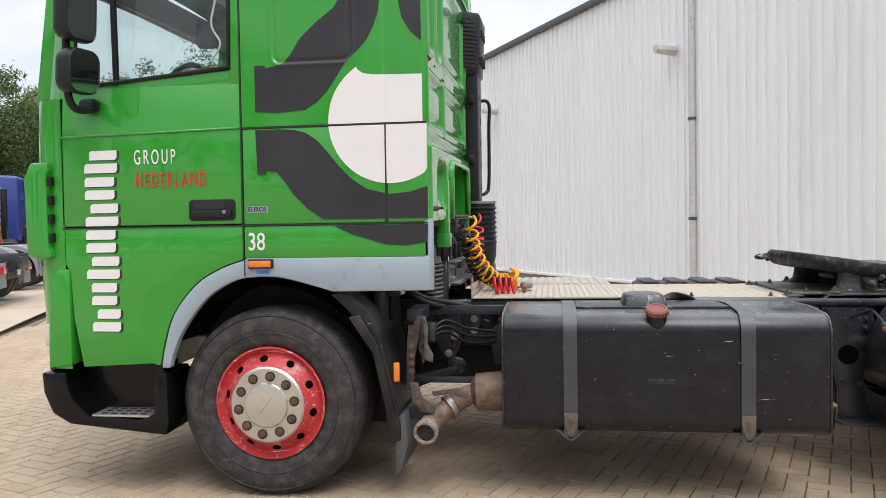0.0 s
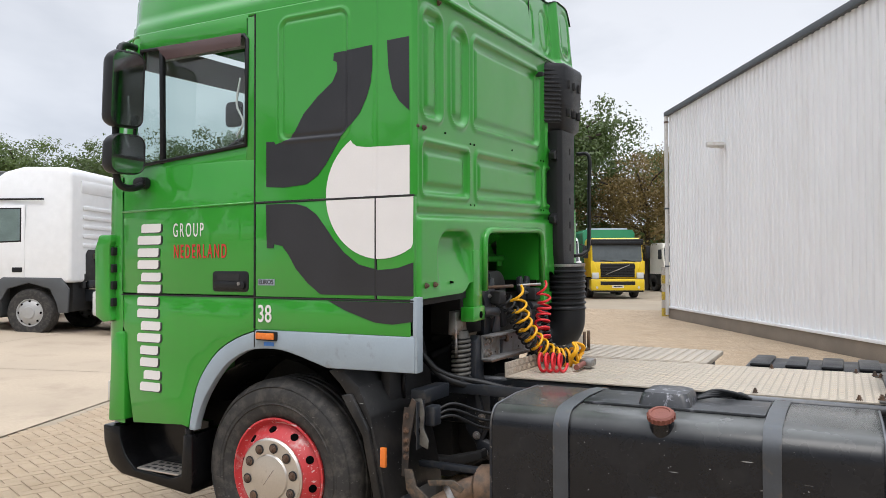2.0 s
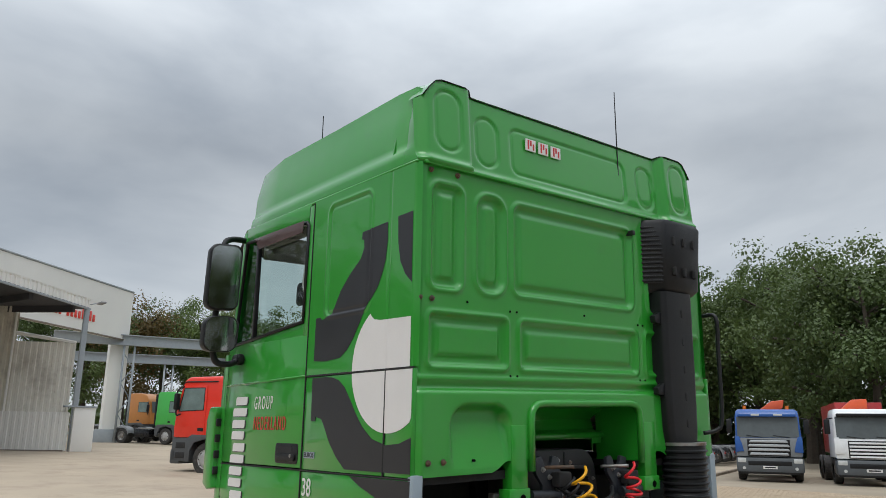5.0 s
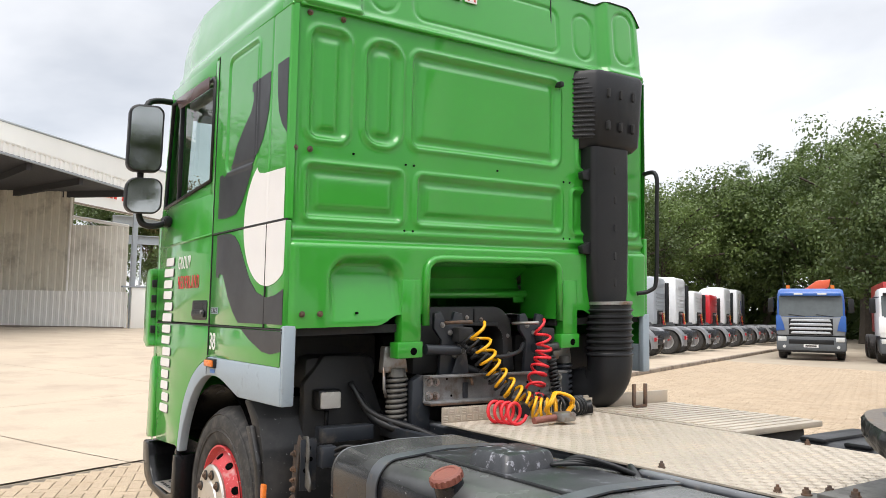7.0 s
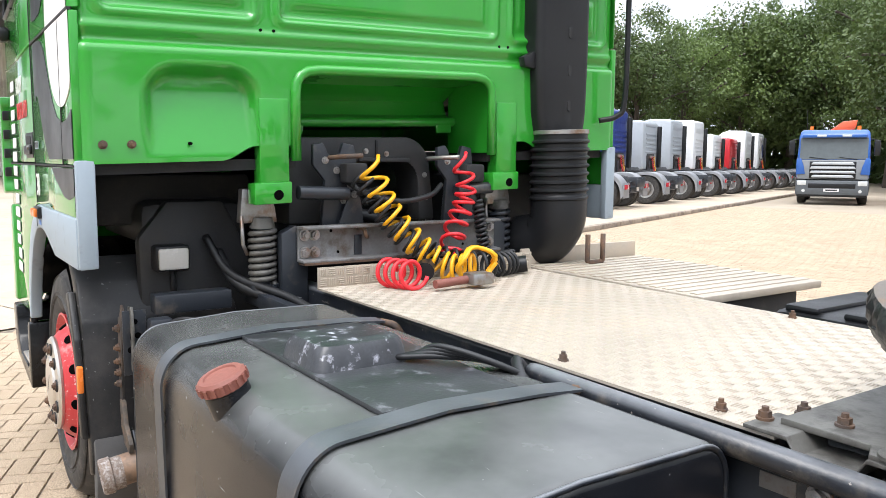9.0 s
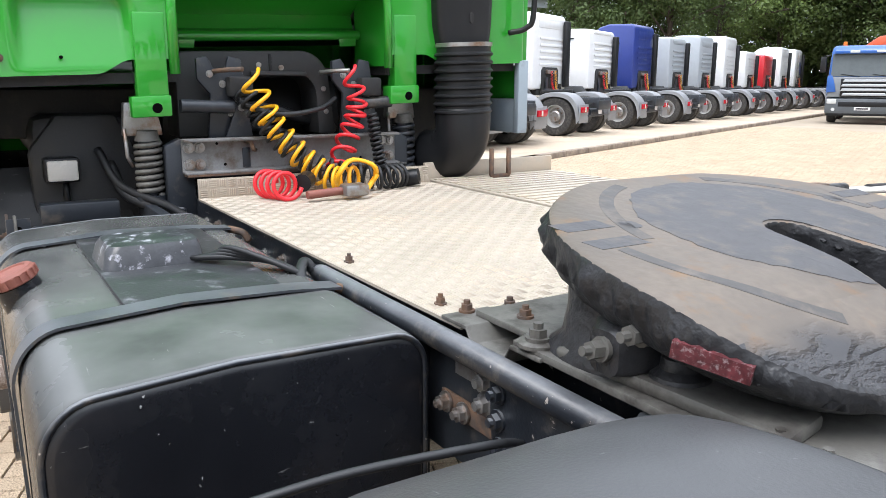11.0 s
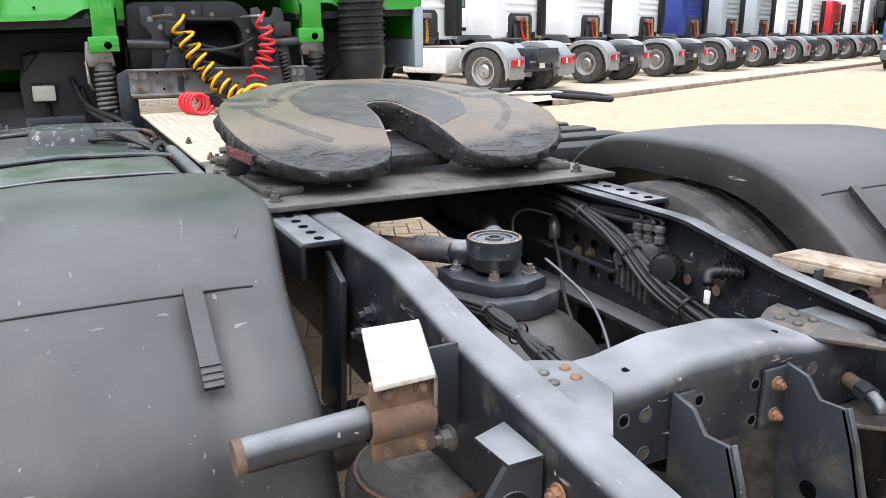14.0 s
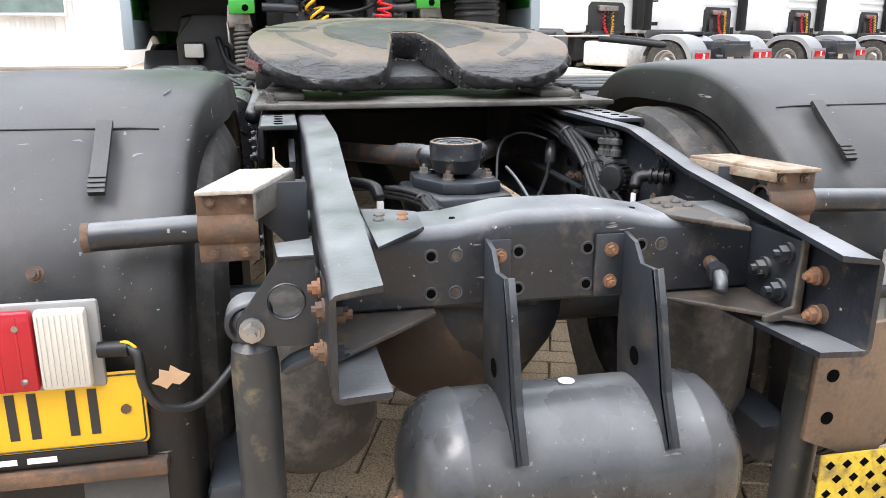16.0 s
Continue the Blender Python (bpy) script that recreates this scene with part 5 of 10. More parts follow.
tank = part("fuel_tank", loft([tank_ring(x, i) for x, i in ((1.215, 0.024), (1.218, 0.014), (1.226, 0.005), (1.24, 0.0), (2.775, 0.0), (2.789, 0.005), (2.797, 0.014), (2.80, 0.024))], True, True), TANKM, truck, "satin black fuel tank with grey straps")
for x in (1.222, 2.793):
    part("tank_seam", tube([(x, y, z) for _, y, z in tank_ring(x, 0.006)], 0.006, 6, True), FRAMETOP, tank)
for x in (1.56, 2.41):
    tops = [(-1.158, 0.35), *arc(-1.07, 0.86, 0.097, 180, 92, 10, 0.107), (-0.85, 0.982), (-0.62, 0.975), (-0.50, 0.965)]
    rings = [[(x - 0.034, y, z) for y, z in tops], [(x + 0.034, y, z) for y, z in tops]]
    bm = loft(rings)
    bmesh.ops.solidify(bm, geom=bm.faces[:], thickness=-0.006)
    st = part("tank_strap", bm, STRAP, tank)
    part("strap_tongue", prism([(x - 0.034, 0.47), (x + 0.034, 0.47), (x + 0.03, 0.40), (x + 0.01, 0.352), (x - 0.01, 0.352), (x - 0.03, 0.40)], "y", -1.172, -1.164, 0.002), mat("dusty_strap_end", (0.12, 0.095, 0.07), 0.7, vary=0.3, scale=30, bump=0.2, dirt=(0.05, 0.052, 0.058), dirt_at=0.6), st)
    part("strap_stud", cyl((x, -1.166, 0.43), (x, -1.178, 0.43), 0.009), RUST, st)
    part("strap_foot", prism([(x - 0.07, 0.385), (x - 0.03, 0.36), (x - 0.01, 0.34), (x + 0.01, 0.34), (x + 0.03, 0.36), (x + 0.07, 0.385), (x + 0.03, 0.345), (x, 0.325), (x - 0.03, 0.345)], "y", -1.17, -1.12, 0.002), STRAP, st)
    part("strap_bracket", tube(curve([(x, -0.50, 0.962), (x + 0.02, -0.46, 0.95), (x + 0.03, -0.44, 0.92)], 4), 0.012, 8), RUST, st)
nk = part("filler_neck", cyl((1.985, -1.105, 0.90), (1.985, -1.13, 0.962), 0.052, 0.05, 24), TANKM, tank)
capm_ = Matrix.Translation((1.985, -1.13, 0.962)) @ Vector((0, -0.37, 0.93)).to_track_quat("Z", "Y").to_matrix().to_4x4()
pf = [(0.045, 0.0), (0.053, 0.003), (0.055, 0.026), (0.049, 0.033), (0.038, 0.034), (0.036, 0.03), (0.0, 0.03)]
part("filler_cap", lathe(pf, capm_, 24), CAPM, nk, "faded red fuel cap")
for k in range(18):
    a = k * math.pi / 9
    part("cap_rib", boxm(bmesh.new(), 0.052, 0.058, -0.004, 0.004, 0.006, 0.025, m=capm_ @ pose(0, 0, 0, 0, 0, math.degrees(a))), CAPM, nk)
sv = part("sender_cover", loft([[(x, y, z) for x, y in rrect(1.84 + s, 2.07 - s, -0.95 + s, -0.70 - s * 0.6, 0.03, 3)] for z, s in ((0.975, 0.0), (1.02, 0.012), (1.036, 0.022), (1.042, 0.045))], True, True), mat("weathered_black_plastic", (0.04, 0.042, 0.047), 0.35, vary=0.3, scale=16, dirt=(0.60, 0.60, 0.66), dirt_at=0.66), tank, "weathered black sender cover")
part("sender_step", prism([(1.60, -0.955), (2.37, -0.955), (2.37, -0.62), (1.60, -0.60)], "z", 0.970, 0.981, 0.002), mat("scuffed_black_step", (0.035, 0.037, 0.04), 0.4, vary=0.25, scale=9, dirt=(0.20, 0.20, 0.22), dirt_at=0.66), tank)
for k in range(4):
    part("tank_cable", tube(curve([(2.06, -0.74 + 0.02 * k, 0.992), (2.14, -0.66, 1.0 + 0.008 * k), (2.2 + 0.02 * k, -0.56, 0.985), (2.26, -0.5, 0.94), (2.2 - 0.03 * k, -0.46, 0.86)], 6), 0.008, 6), BHOSE, tank)
part("cable_bracket", tube(curve([(2.33, -0.50, 0.88), (2.30, -0.54, 0.95), (2.22, -0.5, 0.985), (2.24, -0.46, 0.93)], 6), 0.014, 8), BHOSE, tank)
for k in range(3):
    part("embossed_bar", box(1.935 + k * 0.045, 1.972 + k * 0.045, -1.1615, -1.1585, 0.628, 0.645, 0.001), FRAME, tank)
part("embossed_bar", box(1.935, 2.065, -1.1615, -1.1585, 0.62, 0.624), FRAME, tank)

# between front wheel and tank: brackets, exhaust
br = part("guard_bracket", prism([(0.715, 0.56), (0.75, 0.56), (0.76, 0.72), (0.775, 0.80), (0.80, 0.93), (0.775, 0.95), (0.755, 0.90), (0.73, 0.90), (0.72, 0.80)], "y", -1.10, -1.09, 0.003), mat("dark_rusty_bracket", (0.085, 0.06, 0.045), 0.75, vary=0.3, dirt=(0.03, 0.028, 0.027), dirt_at=0.5), truck, "rust-brown guard bracket")
part("bracket_plate", prism([(0.72, 0.46), (0.80, 0.50), (0.86, 0.44), (0.80, 0.40), (0.73, 0.40)], "y", -1.08, -1.072, 0.002), FRAME, br)
part("bracket_face", box(0.798, 0.805, -1.10, -1.02, 0.70, 0.93, 0.002), FRAME, br)
for yy, z in ((-1.06, 0.89), (-1.05, 0.84), (-1.075, 0.79), (-1.06, 0.75)):
    part("bracket_hole", cyl((0.804, yy, z), (0.8062, yy, z), 0.011, n=12), HOLE, br)
for z in (0.66, 0.70, 0.74, 0.79, 0.86):
    part("bracket_stud", bolt(bmesh.new(), (0.745, -1.10, z), (0, -1, 0), 0.012, 0.014), RUST, br)
GRIMY = mat("grimy_brown_steel", (0.075, 0.062, 0.05), 0.7, vary=0.35, scale=16, bump=0.2, dirt=(0.15, 0.10, 0.065), dirt_at=0.55)
hp = part("exhaust_hanger", prism([(0.735, 0.60), (0.775, 0.60), (0.80, 0.52), (0.87, 0.47), (0.86, 0.435), (0.79, 0.45), (0.745, 0.50)], "y", -1.105, -1.09, 0.002), GRIMY, truck, "bent brown steel exhaust hanger")
part("hanger_arm", prism([(0.84, 0.545), (0.98, 0.565), (1.04, 0.53), (1.02, 0.505), (0.95, 0.535), (0.85, 0.52)], "y", -1.06, -1.05, 0.002), GRIMY, hp)
part("hanger_clamp", lathe([(0.062, -0.016), (0.066, -0.014), (0.066, 0.014), (0.062, 0.016)], Matrix.Translation((0.925, -0.958, 0.443)) @ Vector((0.75, 0.45, 0.45)).to_track_quat("Z", "Y").to_matrix().to_4x4(), 24), STEEL, hp)
pan = part("side_plate", prism([(0.77, 0.94), (0.815, 0.945), (0.83, 0.88), (0.825, 0.80), (0.855, 0.74), (0.85, 0.70), (0.80, 0.72), (0.775, 0.78)], "y", -1.075, -1.065, 0.002), PLATE5, truck, "dusty grey bracket plate with oblong holes")
for x, z in ((0.795, 0.90), (0.80, 0.84), (0.80, 0.78)):
    part("plate_hole", prism(rrect(x - 0.009, x + 0.009, z - 0.016, z + 0.016, 0.008), "y", -1.0762, -1.074), HOLE, pan)
part("valve_body", box(0.80, 0.86, -1.02, -0.94, 0.80, 0.90, 0.012), FRAME, truck)
for k in range(3):
    part("air_line", tube(curve([(0.83, -0.98, 0.86 - 0.02 * k), (0.90, -0.90, 0.90 - 0.03 * k), (1.0, -0.75, 0.84 - 0.04 * k), (1.15, -0.60, 0.80 - 0.03 * k)], 6), 0.008, 7), BHOSE, truck)
part("spring_shackle", prism([(0.98, 0.90), (1.06, 0.90), (1.05, 0.76), (1.01, 0.72), (0.985, 0.78)], "y", -0.545, -0.52, 0.004), FRAMETOP, truck)
for x, z in ((1.02, 0.87), (1.02, 0.80), (1.09, 0.86), (1.15, 0.86)):
    part("frame_stud", bolt(bmesh.new(), (x, -0.545 if x < 1.05 else -0.43, z), (0, -1, 0), 0.016, 0.02), STEEL, truck)
part("side_reflector", box(0.675, 0.705, -1.235, -1.215, 0.63, 0.725, 0.004), ORANGEL, truck, "amber side reflector")
hang = part("spring_hanger", prism([(0.77, 0.93), (0.94, 0.945), (0.95, 0.80), (0.935, 0.70), (0.90, 0.64), (0.945, 0.625), (0.967, 0.59), (0.96, 0.555), (0.925, 0.535), (0.885, 0.54), (0.865, 0.58), (0.855, 0.62), (0.80, 0.69), (0.785, 0.76), (0.81, 0.82)], "y", -0.54, -0.48, 0.008), FRAMETOP, truck)
part("hanger_web", prism([(0.84, 0.92), (0.88, 0.92), (0.925, 0.74), (0.90, 0.68), (0.875, 0.74)], "y", -0.556, -0.538, 0.004), FRAME, hang)
part("hanger_pad", prism(rrect(0.882, 0.93, 0.735, 0.80, 0.01), "y", -0.562, -0.545, 0.004), FRAMETOP, hang)
for x, z in ((0.912, 0.577), (0.866, 0.665), (0.906, 0.768)):
    part("hanger_bolt", bolt(bmesh.new(), (x, -0.54 if z < 0.7 else -0.56, z), (0, -1, 0), 0.017, 0.02), STEEL, hang)
part("leaf_spring", prism([(-0.8, 0.58), (0.0, 0.52), (0.7, 0.54), (0.93, 0.60), (0.93, 0.56), (0.7, 0.48), (0.0, 0.46), (-0.8, 0.54)], "y", -0.62, -0.54, 0.004), DARK, truck)
part("tie_bar", box(0.70, 1.18, -0.90, -0.86, 0.56, 0.59, 0.004), FRAME, truck)
part("exhaust_tail", tube(curve([(0.826, -1.17, 0.360), (0.828, -1.11, 0.372), (0.85, -1.03, 0.395), (0.92, -0.96, 0.440), (1.01, -0.93, 0.495), (1.14, -0.92, 0.525), (1.25, -0.92, 0.53)], 8), 0.055, 20), EXH, truck, "heat-stained exhaust tailpipe")
bore_m = Matrix.Translation((0.826, -1.17, 0.360)) @ Vector((-0.06, -0.97, -0.14)).to_track_quat("Z", "Y").to_matrix().to_4x4()
part("exhaust_bore", lathe([(0.046, 0.0), (0.047, 0.02), (0.050, 0.024), (0.058, 0.024), (0.063, 0.018), (0.064, -0.012), (0.058, -0.016), (0.057, -0.05)], bore_m, 28), mat("scaled_pipe_end", (0.20, 0.15, 0.12), 0.8, vary=0.35, scale=40, bump=0.5, dirt=(0.36, 0.33, 0.31), dirt_at=0.55), truck)
part("exhaust_bore_dark", lathe([(0.0, 0.004), (0.047, 0.004)], bore_m, 24), DARK, truck)
part("silencer_inlet", lathe([(0.06, 0.0), (0.10, 0.03), (0.105, 0.15), (0.10, 0.2)], Matrix.Translation((1.04, -0.92, 0.515)) @ Vector((1, 0, 0.06)).to_track_quat("Z", "Y").to_matrix().to_4x4(), 24), EXH, truck)
part("air_pipe", tube(curve([(0.62, -0.70, 1.10), (0.75, -0.66, 0.98), (0.95, -0.52, 0.92), (1.15, -0.45, 0.86)], 8), 0.022, 8), BHOSE, truck)
part("air_pipe", tube(curve([(0.60, -0.74, 1.16), (0.72, -0.68, 1.02), (0.95, -0.54, 0.95), (1.2, -0.46, 0.88)], 8), 0.016, 8), BHOSE, truck)
part("frame_bracket", prism([(1.10, 0.80), (1.22, 0.88), (1.24, 0.84), (1.20, 0.62), (1.14, 0.60)], "y", -0.56, -0.53, 0.005), FRAME, truck)
part("bracket_bar", box(0.70, 0.78, -0.98, -0.70, 0.90, 0.97, 0.005), FRAME, truck)
part("bracket_bar", box(0.70, 1.20, -0.62, -0.58, 0.90, 0.955, 0.005), FRAME, truck)

# far-side ribbed black cover
rib = part("battery_lid", box(2.10, 2.95, 0.72, 1.24, 0.86, 0.975, 0.04), PLASTIC, truck, "ribbed black plastic cover")
for k in range(4):
    part("lid_rib", box(2.14 + k * 0.2, 2.26 + k * 0.2, 0.74, 1.22, 0.965, 0.992, 0.012), PLASTIC, rib)
part("far_tank", box(1.95, 3.05, 0.62, 1.15, 0.60, 0.86, 0.06), TANKM, truck)

# behind the tank: frame outrigger
outr = part("outrigger", prism([(2.92, 0.955), (3.20, 0.955), (3.20, 0.80), (3.165, 0.68), (3.145, 0.54), (3.155, 0.42), (3.19, 0.33), (3.19, 0.30), (3.01, 0.30), (3.01, 0.36), (3.012, 0.46), (2.995, 0.57), (2.95, 0.72), (2.925, 0.85)], "y", -0.62, -0.59, 0.008), FRAMETOP, truck)
part("outrigger_hole", cyl((3.062, -0.622, 0.67), (3.062, -0.6185, 0.67), 0.055, n=28), HOLE, outr)
for x, z in ((2.955, 0.92), (2.955, 0.87), (2.96, 0.82), (3.16, 0.92), (3.16, 0.87), (3.155, 0.82), (3.03, 0.52), (3.12, 0.50), (2.985, 0.74)):
    part("outrigger_bolt", bolt(bmesh.new(), (x, -0.62, z), (0, -1, 0), 0.015, 0.016), FRAMETOP, outr)
part("outrigger_rib", prism([(3.0, 0.30), (3.20, 0.30), (3.20, 0.312), (3.0, 0.312)], "y", -0.75, -0.60, 0.002), FRAME, outr)
outr.matrix_basis = Matrix.Translation((0.055, 0.155, -0.012))
part("fender_bar", box(3.06, 3.12, -1.178, -1.05, 0.868, 0.890, 0.004), RUSTO, truck, "rusty mudguard support bar")
part("fender_cable", tube(curve([(3.10, -1.06, 0.885), (3.11, -0.95, 0.895), (3.14, -0.80, 0.915), (3.18, -0.6, 0.92), (3.12, -0.5, 0.87)], 6), 0.007, 8), BHOSE, truck)
part("cable_gland", lathe([(0.012, 0.0)] + [(r, 0.006 + 0.011 * k + o) for k in range(9) for o, r in ((0.0, 0.015), (0.004, 0.022), (0.007, 0.022))] + [(0.012, 0.115)], Matrix.Translation((3.095, -1.04, 0.886)) @ Vector((0.05, 1, 0.10)).to_track_quat("Z", "Y").to_matrix().to_4x4() @ Matrix.Scale(0.6, 4), 14), STRAP, truck)

# side angle of the coupling on the near rail
sa_ = part("side_angle", prism([(2.42, 0.70), (2.99, 0.70), (2.99, 0.935), (2.42, 0.935)], "y", -0.437, -0.428, 0.002), FRAME, truck, "dark blue-grey side plate of the coupling mount")
for x in (2.60, 2.72):
    part("angle_rib", prism([(-0.437, 0.62), (-0.475, 0.66), (-0.482, 0.915), (-0.437, 0.93)], "x", x, x + 0.012, 0.002), FRAMETOP, sa_)
part("rusty_bracket", box(2.79, 2.985, -0.446, -0.437, 0.795, 0.838, 0.003), RUST, sa_)
part("rusty_bracket", box(2.925, 2.972, -0.450, -0.437, 0.838, 0.932, 0.003), RUST, sa_)
for x, z, r in ((2.658, 0.835, 0.013), (2.68, 0.80, 0.013), (2.815, 0.818, 0.016), (2.875, 0.816, 0.016), (2.948, 0.905, 0.017), (2.948, 0.862, 0.017), (2.49, 0.89, 0.013), (2.55, 0.86, 0.013)):
    part("angle_bolt", bolt(bmesh.new(), (x, -0.448 if x > 2.75 else -0.437, z), (0, -1, 0), r, 0.018), STEEL if x > 2.75 else FRAME, sa_)
part("scraped_patch", box(2.83, 2.90, -0.4385, -0.4365, 0.88, 0.91), STEEL, sa_)

# fifth wheel: mounting plate, pedestals, greasy slotted top plate
mp = part("mounting_plate", prism([(2.84, -0.40), (3.0, -0.40), (3.02, -0.447), (3.62, -0.455), (3.62, 0.54), (2.84, 0.52)], "z", 0.990, 1.004, 0.003), PLATE5, truck, "grey steel fifth-wheel mounting plate")
for s in (-1, 1):
    fold = [(2.80, 0.992), (2.885, 0.992), (2.905, 0.962), (3.0, 0.962), (3.02, 0.996), (3.10, 0.996)]
    fy = s * 0.46 + (0.062 if s < 0 else 0.02)
    part("plate_fold", prism(fold + [(x, z - 0.008) for x, z in reversed(fold)], "y", fy - 0.055, fy + 0.055, 0.002), PLATE5, mp)
    for x, y in ((2.81, 0.42), (2.835, 0.335), (2.93, 0.37), (3.50, 0.43), (3.56, 0.43)):
        part("plate_bolt", bolt(bmesh.new(), (x, s * y + 0.02, 1.004 if x > 2.9 else 0.992), (0, 0, 1), 0.012, 0.016), PLATE5 if x > 3 else RUST, mp)
    rings = [[(3.17 + rx * math.cos(a), s * 0.40 + 0.02 + ry * math.sin(a), z) for a in np.linspace(0, 2 * math.pi, 25)[:-1]] for z, rx, ry in ((1.003, 0.12, 0.062), (1.018, 0.115, 0.060), (1.04, 0.085, 0.05), (1.085, 0.075, 0.045), (1.115, 0.075, 0.045))]
    ped = part("pedestal", loft(rings, True, True), GREASE, truck, "grease-caked coupling pedestal")
    part("pedestal_pin", bolt(bmesh.new(), (3.30, s * 0.455 + 0.02, 1.095), (0, s, 0), 0.015, 0.03), PLATE5, ped)
    part("pedestal_foot", prism([(3.24, s * 0.34 + 0.02), (3.50, s * 0.34 + 0.02), (3.52, s * 0.44 + 0.02), (3.12, s * 0.46 + 0.02)], "z", 1.003, 1.026, 0.008), PLATE5, ped)
    part("grease_clot", lathe([(0.045, 0.0), (0.042, 0.012), (0.03, 0.02), (0.028, 0.036), (0.015, 0.044), (0.0, 0.045)], pose(3.32, s * 0.40 + 0.02, 1.02), 14), GREASE, ped)
for s in (-1, 1):
    jb = part("coupling_lug", loft([[(x, s * (0.43 + o), z) for x, z in rrect(3.215 - w, 3.275 + w, 1.02, 1.085 + w, 0.02, 4)] for o, w in ((-0.05, 0.025), (0.0, 0.015), (0.025, 0.0))], True, True), GREASE, truck)
    part("lug_bolt", bolt(bmesh.new(), (3.245, s * 0.455, 1.058), (0, s, 0.1), 0.014, 0.028), PLATE5, jb)
    for x, y in ((3.06, 0.445), (3.10, 0.40)):
        part("plate_washer", lathe([(0.0, 0.0), (0.034, 0.0), (0.034, 0.006), (0.03, 0.009), (0.0, 0.009)], pose(x, s * y + 0.02, 1.003), 18), PLATE5, jb)
        part("washer_bolt", bolt(bmesh.new(), (x, s * y + 0.02, 1.012), (0, 0, 1), 0.016, 0.02), PLATE5, jb)
C5 = 0.008
TILT5 = pose(3.07, C5, 1.190, 0, 9.0, 0)
half5 = [(-0.21, 0.0), (-0.21, 0.12), (-0.195, 0.20), (-0.15, 0.29), (-0.09, 0.37), (-0.02, 0.43), (0.06, 0.47), (0.15, 0.492), (0.25, 0.50), (0.34, 0.49), (0.42, 0.455), (0.48, 0.395), (0.512, 0.31), (0.515, 0.22), (0.495, 0.145), (0.455, 0.105), (0.36, 0.082), (0.24, 0.058), (0.15, 0.048)]
half5 = [(p.x, p.y * 0.957) for p in curve([(x, y, 0) for x, y in half5], 3)]
tip5 = [(0.15 - 0.048 * math.sin(t), 0.048 * math.cos(t)) for t in np.linspace(0.2, math.pi - 0.2, 9)]
outline = half5 + tip5 + [(x, -y) for x, y in reversed(half5[1:])]


def drop5(x):
    """How far the greasy horns slope down behind the pivot."""
    return 0.062 * min(1.3, max(0.0, (x - 0.27) / 0.25)) ** 1.6


def slice5(bm, zs=()):
    for x in np.arange(0.18, 0.51, 0.03):
        bmesh.ops.bisect_plane(bm, geom=bm.verts[:] + bm.edges[:] + bm.faces[:], plane_co=(x, 0, 0), plane_no=(1, 0, 0))
    for z in zs:
        bmesh.ops.bisect_plane(bm, geom=bm.verts[:] + bm.edges[:] + bm.faces[:], plane_co=(0, 0, z), plane_no=(0, 0, 1))


bm = prism(outline, "z", -0.072, 0.016, 0.010, 2)
slice5(bm, (-0.055, -0.035, -0.015))
for v in bm.verts:
    x, y, z = v.co
    f = (z + 0.072) / 0.088
    v.co.z -= drop5(x) * (0.25 + 0.75 * f)
    if z < 0.004:
        lump = 0.006 * math.sin(41 * x + 23 * y) + 0.006 * math.sin(97 * y - 61 * x + 50 * z) + 0.005 * math.sin(190 * x + 210 * y + 90 * z)
        k = 1 + (lump - 0.035 * max(0.0, 0.45 - f) * 2) / max(0.25, math.hypot(x, y))
        v.co.x, v.co.y = x * k, y * k
        v.co.z += 0.5 * lump
bm.transform(TILT5)
PLATEM = mat("worn_greasy_steel", (0.125, 0.102, 0.080), 0.5, metal=0.2, vary=0.25, scale=7, bump=0.25, grain=60, dirt=(0.17, 0.095, 0.042), dirt_at=0.63)


